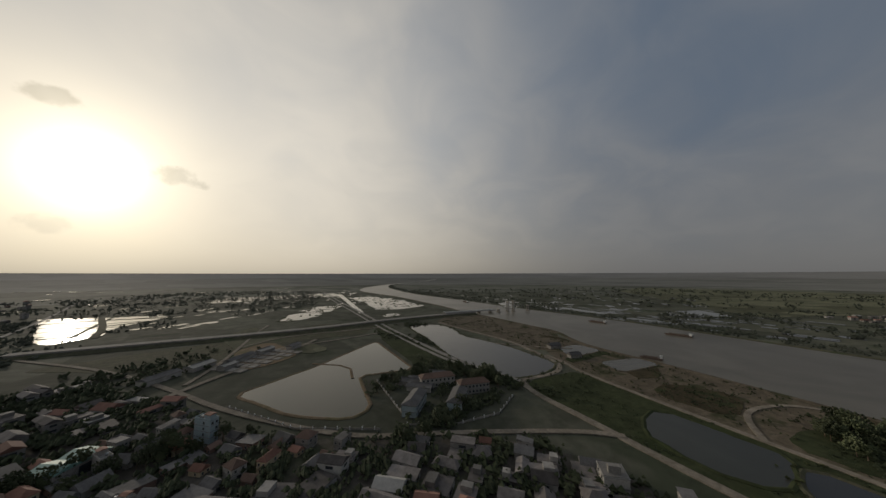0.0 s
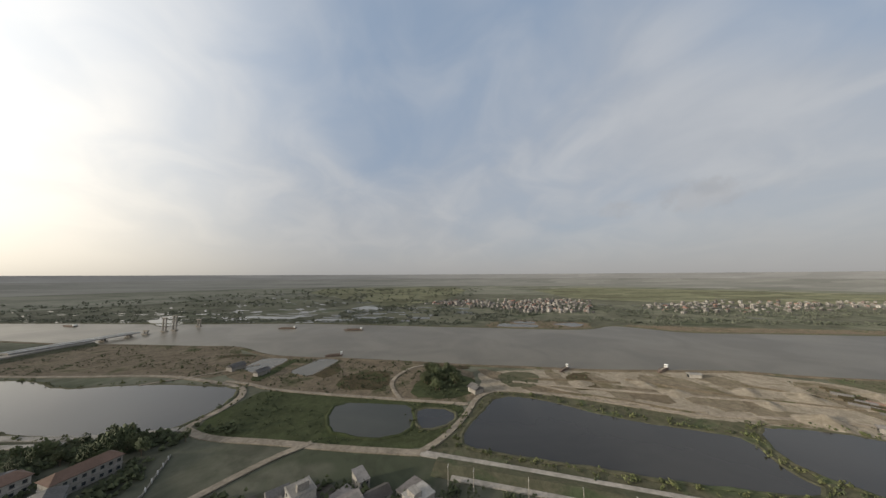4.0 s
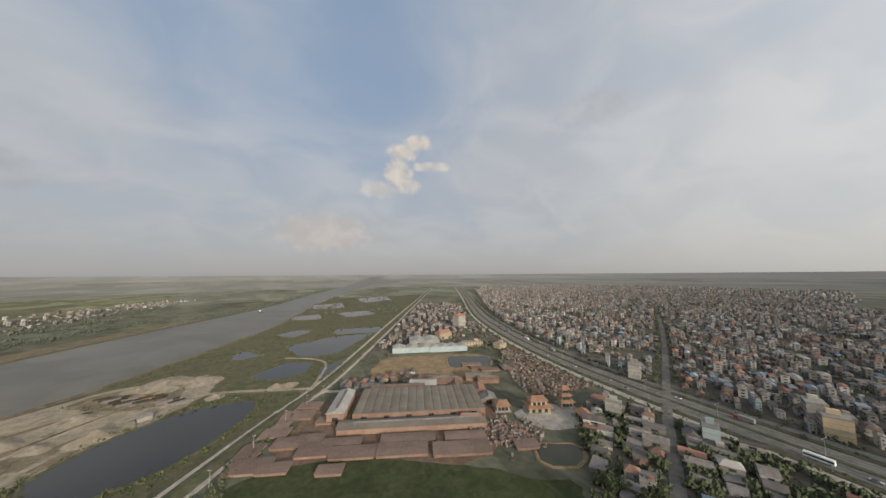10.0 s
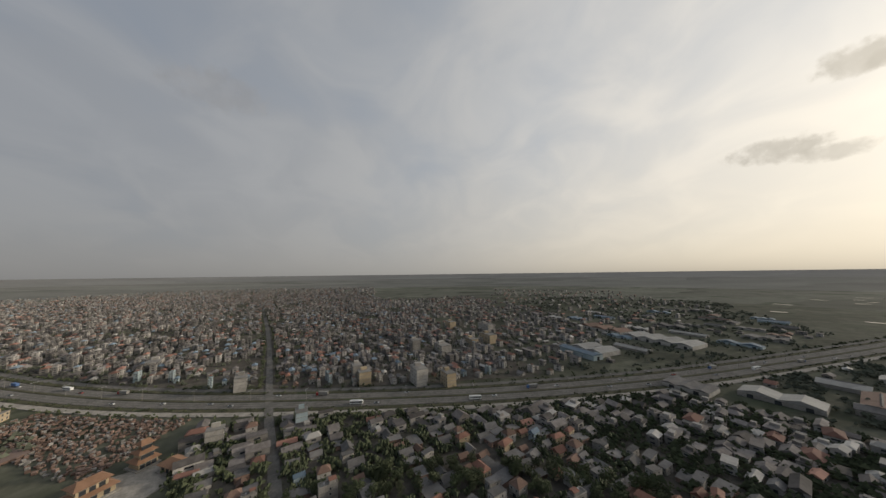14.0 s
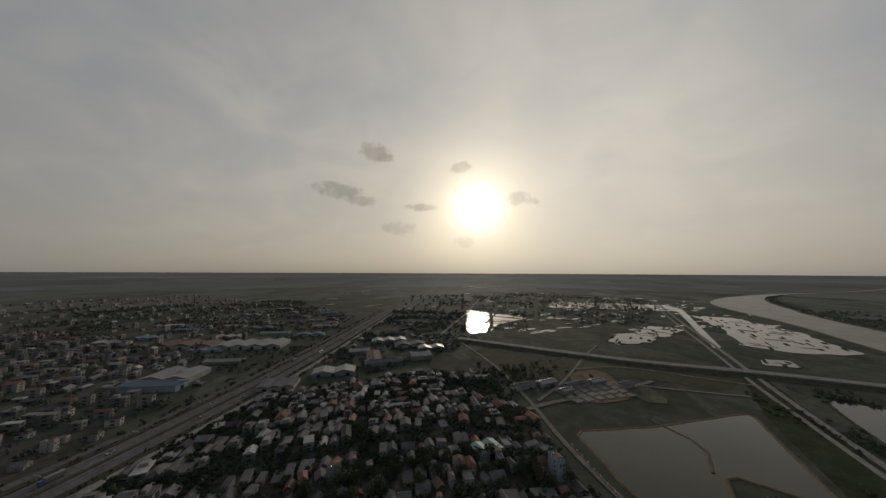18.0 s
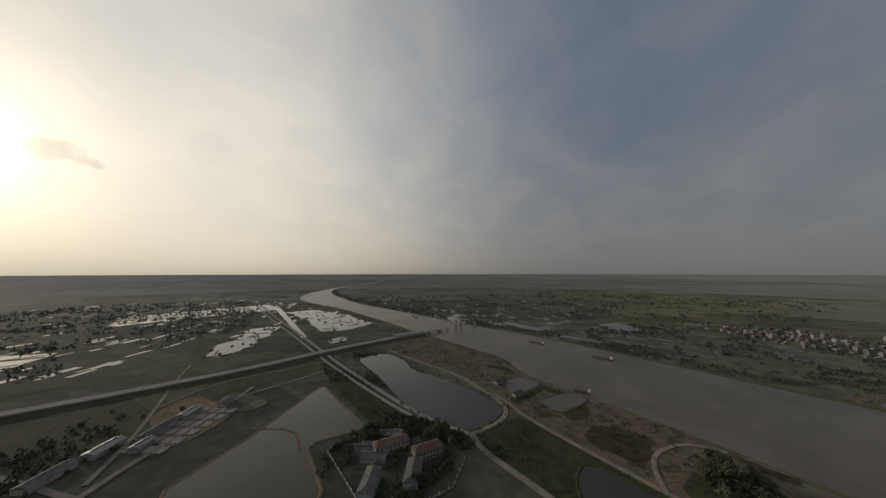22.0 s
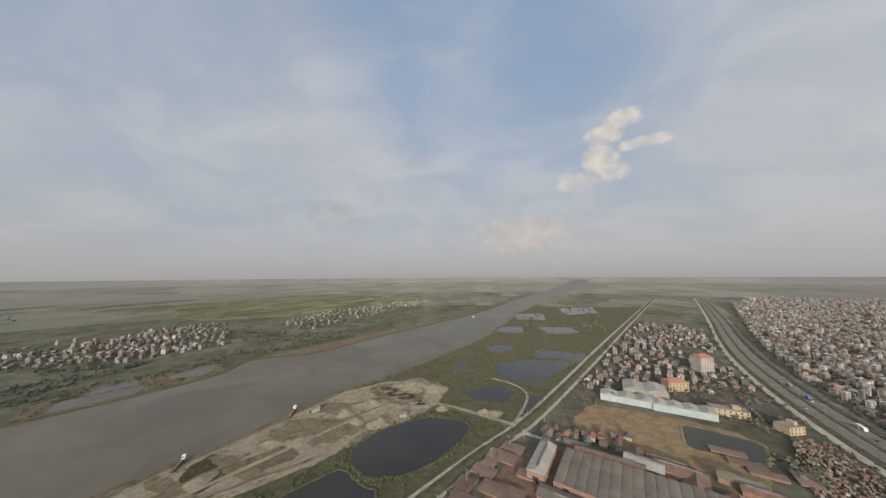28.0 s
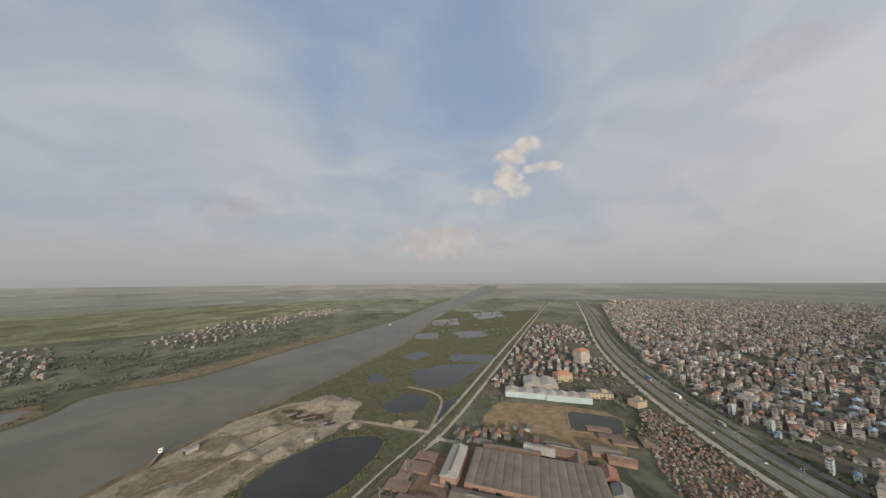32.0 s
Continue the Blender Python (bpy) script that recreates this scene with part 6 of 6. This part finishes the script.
def post_wall(name, pts, label):
    """A low wall with posts at even steps."""
    top = tagged(new(name), label, "fence")
    line = smooth_line([(x, y, 0) for x, y in plan(pts)], 0)
    w = Soup()
    post = Soup()
    post.box(0, 0, 0, 0.45, 0.45, 1.9)
    me = post.mesh("post", [M["paint_white"]])
    for a, b in zip(line, line[1:]):
        d = b - a
        ang = math.atan2(d.y, d.x)
        m = (a + b) / 2
        w.box(m.x, m.y, 0.1, d.length, 0.2, 1.1, ang)
        n = int(d.length / 6)
        for i in range(n):
            p = a.lerp(b, (i + 0.5) / n)
            shared("post", me, top, (p.x, p.y, 0.1), ang)
    w.object("wall", [M["concrete"]], top)


post_wall("school_wall", [(112, 104), (128, 86), (150, 78), (176, 84)], "low pale wall with posts round the school")
post_wall("reservoir_wall", [(118, 108), (142, 160), (178, 152)], "low pale wall along the reservoir")
post_wall("reservoir_wall", [(76, 196), (84, 140), (104, 108)], "low posted fence along the reservoir lane")
structure(ribbon("berm", [(149, 267), (166, 232), (148, 203)], 0.5, 2.2, M["earth"], 1, 0.4, 0.3), "narrow earth bank across the reservoir", "bank")

for pts in ([(-14, 655), (20, 646), (50, 660)], [(0, 752), (40, 738), (92, 748)], [(-18, 862), (50, 842), (128, 790)], [(30, 610), (44, 700), (52, 890)]):
    structure(ribbon("berm", pts, 0.55, 9.0, M["grass"], 1, 0.6, 0.3), "low grass bund across the flooded paddy", "bank")

# small houses by the river, the dyke hut
for x, y, w, d, turn, label in ((306, 112, 14, 8, -30, "white boathouse on the river flat"), (286, 87, 13, 6, -30, "small white hut on the river flat"), (211, -63, 9, 8, 20, "ochre house beside the river track")):
    gable_shed("river_house", x, y, w, d, 3.4, turn, "roof_grey", "wall", label, "house", 1, 0.3)
office("roadside_house", 129, 26, 9, 9, 2, 30, "wall", "roof_flat", "square two-storey house with a flat roof", "house", 2)
gable_shed("green_roofed_house", 28, 186, 20, 13, 5.0, 28, "roof_green", "wall", "house with a broad pale-green sheet roof", "house", 2, 0.14)


def dyke_hut(x, y):
    top = tagged(new("dyke_hut"), "small white watch hut on the dyke", "hut")
    top.matrix_basis = place(x, y, 1.2, 35)
    s = Soup()
    s.box(0, 0, -0.8, 4.6, 3.6, 3.6)
    s.object("wall", [M["paint_white"]], top)
    r = Soup()
    r.box(0, 0, 2.8, 5.6, 4.6, 0.25, bottom=True)
    r.object("roof", [M["roof_white"]], top)
    shared("door", door_mesh, top, (0, -1.85, 0))
    shared("window", window_mesh, top, (2.35, 0, 0.9), radians(90))


dyke_hut(78, -127)

# ---- sand heaps ----
def heap(x, y, r, h, seed, name="sand_heap", mat="sand", label="pale heap of dredged sand"):
    bm = bmesh.new()
    n, rings = 28, 7
    top = bm.verts.new((0, 0, h))
    last = None
    for k in range(1, rings + 1):
        f = k / rings
        row = []
        for i in range(n):
            a = math.tau * i / n
            q = r * f * (1 + 0.28 * noise.noise(Vector((math.cos(a) * 1.3, math.sin(a) * 1.3, seed))))
            z = h * (1 - f) ** 1.15 + 0.25 * noise.noise(Vector((q * math.cos(a) * 0.3, q * math.sin(a) * 0.3, seed))) * (1 - f)
            row.append(bm.verts.new((q * math.cos(a), q * 0.75 * math.sin(a), z)))
        for i in range(n):
            if last:
                bm.faces.new((last[i], row[i], row[(i + 1) % n], last[(i + 1) % n]))
            else:
                bm.faces.new((top, row[i], row[(i + 1) % n]))
        last = row
    for f in bm.faces:
        f.smooth = True
    ob = part(name, bm, M[mat])
    ob.matrix_basis = place(x, y, 0.2, seed * 40)
    return tagged(ob, label, "sand heap", "heaps of the sand yard")


hr = random.Random(9)
for i, (x, y, r, h) in enumerate(((126, -224, 14, 6), (123, -314, 28, 5), (102, -312, 22, 5), (44, -262, 8, 4), (36, -262, 11, 3), (82, -262, 9, 3), (166, -238, 12, 3), (150, -262, 14, 4), (194, -184, 11, 2.2), (176, -190, 13, 2.5), (206, -142, 12, 2), (148, -225, 11, 2.5), (140, -310, 12, 3))):
    heap(x, y, r, h, i + 1.3)
for i, pts in enumerate(([(200, -110), (180, -140), (150, -170)], [(205, -180), (165, -215), (130, -270)], [(225, -110), (200, -170)], [(175, -250), (120, -300), (90, -320)])):
    structure(ribbon("earth_bank", plan(pts), 0.4, 3.0, M["mud"], 1, 0.4, 0.9), "low earth bank across the sand yard", "bank")
for i, pts in enumerate(([(205, -95), (190, -120), (205, -125), (222, -100)], [(180, -150), (160, -172), (180, -185), (200, -160)], [(150, -195), (136, -215), (158, -235), (172, -205)], [(240, -80), (222, -92), (240, -100), (262, -82)], [(130, -290), (112, -310), (140, -318)])):
    structure(sheet("mud_patch", plan(pts), 0.33 + 0.004 * i, M["mud"], 1, 1.0), "dark damp patch in the sand yard", "mud")


# dark and red rows of blocks stacked in the sand yard
for i in range(4):
    for j in range(6):
        x, y = 100 + i * 11 + j * 4.4, -262 - j * 4.6 - i * 5.0
        top = tagged(new("block_stack"), "row of stacked red-brown blocks in the sand yard" if i == 1 and j % 2 else "low row of dark stacked blocks in the sand yard", "block stack", "block rows of the sand yard")
        top.matrix_basis = place(x, y, 0.35, 22 + hr.uniform(-3, 3))
        s = Soup()
        s.box(0, 0, 0, hr.uniform(9, 13), hr.uniform(2.5, 4.0), hr.uniform(0.7, 1.6))
        s.object("blocks", [M["wall_brick"] if i == 1 and j % 2 else M["weed"] if j % 3 else M["roof_grey"]], top)
        c = Soup()
        c.box(0, 0, -0.12, 14, 5.0, 0.14)
        c.object("pallet", [M["concrete"]], top)
gable_shed("yard_hut", 196, -236, 9, 5, 3.0, 60, "roof_white", "wall", "white hut at the landing of the sand yard", "hut")
gable_shed("yard_hut", 112, -240, 8, 5, 3.0, 30, "roof_grey", "wall", "grey hut at the edge of the sand yard", "hut")


# ---- bridge works, barges, vehicles, poles ----
def pier(x, y, turn, h):
    top = tagged(new("bridge_pier"), "twin-column concrete pier of the unfinished bridge", "bridge pier", "bridge piers")
    top.matrix_basis = place(x, y, 0, turn)
    for sx in (-3, 3):
        bm = bmesh.new()
        bmesh.ops.create_cone(bm, cap_ends=True, segments=14, radius1=1.2, radius2=1.2, depth=h, matrix=Matrix.Translation((sx, 0, h / 2)))
        part("column", bm, M["concrete"], top)
    s = Soup()
    s.box(0, 0, h, 10, 2.6, 1.6, bottom=True)
    s.object("cap", [M["concrete"]], top)
    b = Soup()
    b.box(0, 0, 0, 11, 4.5, 1.4)
    b.object("footing", [M["concrete"]], top)


for x, y, h in ((418, 331, 3.0), (440, 324, 3.2), (462, 315, 3.4), (484, 306, 3.6), (500, 299, 5.2), (518, 290, 22), (525, 282, 24), (555, 268, 12)):
    pier(x, y, 67, h)
deck = tagged(new("bridge_deck"), "short finished span of the new bridge", "bridge")
deck.matrix_basis = place(444, 321, 5.4, -22)
s = Soup()
s.box(0, 0, -0.8, 124, 13, 1.2, bottom=True)
s.object("slab", [M["concrete"]], deck)
for sy in (-6.3, 6.3):
    g = Soup()
    g.box(0, sy, 0.4, 124, 0.25, 0.9)
    g.object("parapet", [M["paint_white"]], deck)


def barge(x, y, turn, length, label):
    top = tagged(new("barge"), label, "barge", "barges on the river")
    top.matrix_basis = place(x, y, 0.1, turn)
    L, W = length, length * 0.17
    p = []
    for z, g in ((0, 0.86), (1.7, 1.0)):
        p += [(u * L * (g if abs(u) > 0.45 else 1), v * W * (0.55 if u > 0.45 else 1) * (0.9 if z == 0 else 1), z) for u, v in ((-0.5, -0.5), (0.3, -0.5), (0.5, -0.5), (0.5, 0.5), (0.3, 0.5), (-0.5, 0.5))]
    s = Soup()
    s.add(p, [(5, 4, 3, 2, 1, 0), (6, 7, 8, 9, 10, 11)] + [(i, (i + 1) % 6, 6 + (i + 1) % 6, 6 + i) for i in range(6)])
    s.object("hull", [M["hull"]], top)
    c = Soup()
    for sy in (-1, 1):
        c.box(0.02 * L, sy * W * 0.38, 1.7, L * 0.62, 0.25, 0.9)
    c.box(0.33 * L, 0, 1.7, 0.25, W * 0.76, 0.9)
    c.object("coaming", [M["hull"]], top)
    h = Soup()
    h.box(-0.41 * L, 0, 1.7, L * 0.1, W * 0.7, 2.6)
    h.box(-0.41 * L, 0, 4.3, L * 0.12, W * 0.8, 0.2, bottom=True)
    h.object("cabin", [M["paint_white"]], top)
    w = Soup()
    w.box(-0.41 * L + L * 0.05 + 0.03, 0, 2.9, 0.1, W * 0.5, 0.9, bottom=True)
    w.object("window", [M["pane"]], top)
    d = Soup()
    d.box(0.02 * L, 0, 1.72, L * 0.58, W * 0.7, 0.5)
    d.object("cargo", [M["sand"]], top)


for x, y, turn, L, label in ((504, 128, 80, 32, "long rusty barge riding on the river"), (471, 31, 84, 32, "long rusty barge riding on the river"), (600, 468, 62, 40, "far barge on the upper river"), (214, -228, 110, 22, "small barge moored at the sand yard"), (236, -150, 118, 18, "small barge moored at the bank"), (330, 40, 95, 20, "small barge moored at the bank"), (92, -900, 108, 34, "far barge on the lower river")):
    barge(x, y, turn, L, label)


def wheel_mesh(rad, wide):
    bm = bmesh.new()
    bmesh.ops.create_cone(bm, cap_ends=True, segments=12, radius1=rad, radius2=rad, depth=wide, matrix=Matrix.Rotation(radians(90), 4, "X"))
    me = bpy.data.meshes.new("wheel")
    bm.to_mesh(me)
    bm.free()
    me.materials.append(M["rubber"])
    return me


def vehicle(kind, paint, label):
    top = tagged(new(kind), label, kind, "vehicles on the highway")
    if kind == "car":
        s = Soup()
        s.box(0, 0, 0.35, 4.3, 1.75, 0.6, bottom=True)
        s.object("body", [paint], top)
        c = Soup()
        p = [(-1.5, -0.8, 0.95), (1.0, -0.8, 0.95), (1.0, 0.8, 0.95), (-1.5, 0.8, 0.95), (-1.0, -0.65, 1.5), (0.4, -0.65, 1.5), (0.4, 0.65, 1.5), (-1.0, 0.65, 1.5)]
        c.add(p, [(4, 5, 6, 7), (0, 1, 5, 4), (1, 2, 6, 5), (2, 3, 7, 6), (3, 0, 4, 7)])
        c.object("cabin", [M["pane"]], top)
        axles, rad, half = (-1.3, 1.3), 0.33, 0.8
    elif kind == "bus":
        s = Soup()
        s.box(0, 0, 0.5, 11, 2.5, 2.6, bottom=True)
        s.object("body", [paint], top)
        w = Soup()
        w.box(0, 0, 1.6, 10.6, 2.56, 0.9, bottom=True)
        w.object("window_band", [M["pane"]], top)
        r = Soup()
        r.box(-1, 0, 3.1, 6, 1.6, 0.25)
        r.object("roof_unit", [M["paint_white"]], top)
        axles, rad, half = (-3.4, 3.6), 0.5, 1.1
    else:
        s = Soup()
        s.box(4.0, 0, 0.6, 2.1, 2.4, 2.3, bottom=True)
        s.object("cab", [paint], top)
        w = Soup()
        w.box(5.03, 0, 1.7, 0.08, 2.1, 0.9, bottom=True)
        w.object("windscreen", [M["pane"]], top)
        b = Soup()
        b.box(-1.4, 0, 1.1, 8.4, 2.5, 2.5, bottom=True)
        b.object("cargo_box", [M["roof_white"] if paint != M["paint_white"] else M["paint_blue"]], top)
        axles, rad, half = (-4.4, -3.2, 3.8), 0.5, 1.05
    me = wheel_mesh(rad, 0.3)
    rim_mesh = wheel_mesh(rad * 0.55, 0.34)
    rim_mesh.materials[0] = M["steel"]
    for ax in axles:
        for sy in (-1, 1):
            wheel = shared("wheel", me, top, (ax, sy * half, rad))
            shared("rim", rim_mesh, wheel)
    return top


red_paint = material("red_paint", (0.30, 0.04, 0.03), (0.36, 0.06, 0.05), 0.6, 0.4, bump=0.0)
grey_paint = material("silver_paint", (0.40, 0.41, 0.42), (0.48, 0.49, 0.50), 0.6, 0.35, metal=0.4, bump=0.0)
FLEET = [vehicle("truck", M["paint_blue"], "blue lorry with a pale cargo box"), vehicle("truck", M["paint_white"], "white lorry with a blue cargo box"), vehicle("car", M["paint_white"], "white car"), vehicle("car", grey_paint, "silver car"), vehicle("bus", M["paint_white"], "white coach"), vehicle("car", red_paint, "red car"), vehicle("truck", red_paint, "red lorry with a pale cargo box")]
for ob, words in zip(FLEET, ("blue lorry with a pale cargo box on the highway", "white lorry with a blue cargo box on the highway", "white car driving on the highway", "silver car driving on the highway", "white coach driving on the highway", "red car driving on the highway", "red lorry with a pale cargo box on the highway")):
    tagged(ob, words)
vr = random.Random(17)
dense = [(i, p) for i, p in enumerate(highway_dense) if -430 < p.y < 620]
for n in range(34):
    i, p = dense[int((n + vr.uniform(0.1, 0.9)) * (len(dense) - 2) / 34)]
    q = highway_dense[i + 1]
    a = math.atan2(q.y - p.y, q.x - p.x)
    off = vr.choice((-10, -6.2, 6.2, 10))
    m = pose(p.x - math.sin(a) * off, p.y + math.cos(a) * off, 0.56, 0, 0, math.degrees(a) + (0 if off < 0 else 180))
    if n < len(FLEET):
        FLEET[n].matrix_basis = m
    else:
        copy_thing(FLEET[vr.choice((0, 1, 2, 2, 3, 3, 4, 5, 6))], m)


def pole(x, y, h, turn, kind):
    label = "tall street lamp on the highway" if kind == "street_lamp" else "concrete power pole with a cross arm"
    top = tagged(new(kind), label, kind.replace("_", " "), "street lamps" if kind == "street_lamp" else "power poles")
    top.matrix_basis = pose(x, y, 0.4, 0, 0, turn)
    bm = bmesh.new()
    bmesh.ops.create_cone(bm, cap_ends=True, segments=8, radius1=0.2, radius2=0.1, depth=h, matrix=Matrix.Translation((0, 0, h / 2)))
    part("pole", bm, M["concrete"], top)
    s = Soup()
    if kind == "street_lamp":
        s.box(0, 0, h - 0.1, 5.0, 0.12, 0.12, bottom=True)
        s.object("arm", [M["steel"]], top)
        for sx in (-2.4, 2.4):
            g = Soup()
            g.box(sx, 0, h - 0.2, 0.8, 0.3, 0.14, bottom=True)
            g.object("lantern", [M["paint_white"]], top)
    else:
        s.box(0, 0, h - 0.7, 2.0, 0.14, 0.14, bottom=True)
        s.object("cross_arm", [M["steel"]], top)
        for sx in (-0.9, 0, 0.9):
            g = Soup()
            g.box(sx, 0, h - 0.56, 0.12, 0.12, 0.3)
            g.object("insulator", [M["paint_white"]], top)


for n, i in enumerate(range(0, len(highway_dense) - 1, 5)):
    p, q = highway_dense[i], highway_dense[i + 1]
    if -420 < p.y < 560:
        pole(p.x, p.y, 10.0, math.degrees(math.atan2(q.y - p.y, q.x - p.x)) + 90, "street_lamp")
dyke_line = smooth_line([(x, y, 0) for x, y in DYKE_B[:8]], 1)
for a, b in zip(offset_line(dyke_line, -6), offset_line(dyke_line, -6)[1:]):
    pole(a.x, a.y, 9.0, math.degrees(math.atan2(b.y - a.y, b.x - a.x)) + 90, "power_pole")
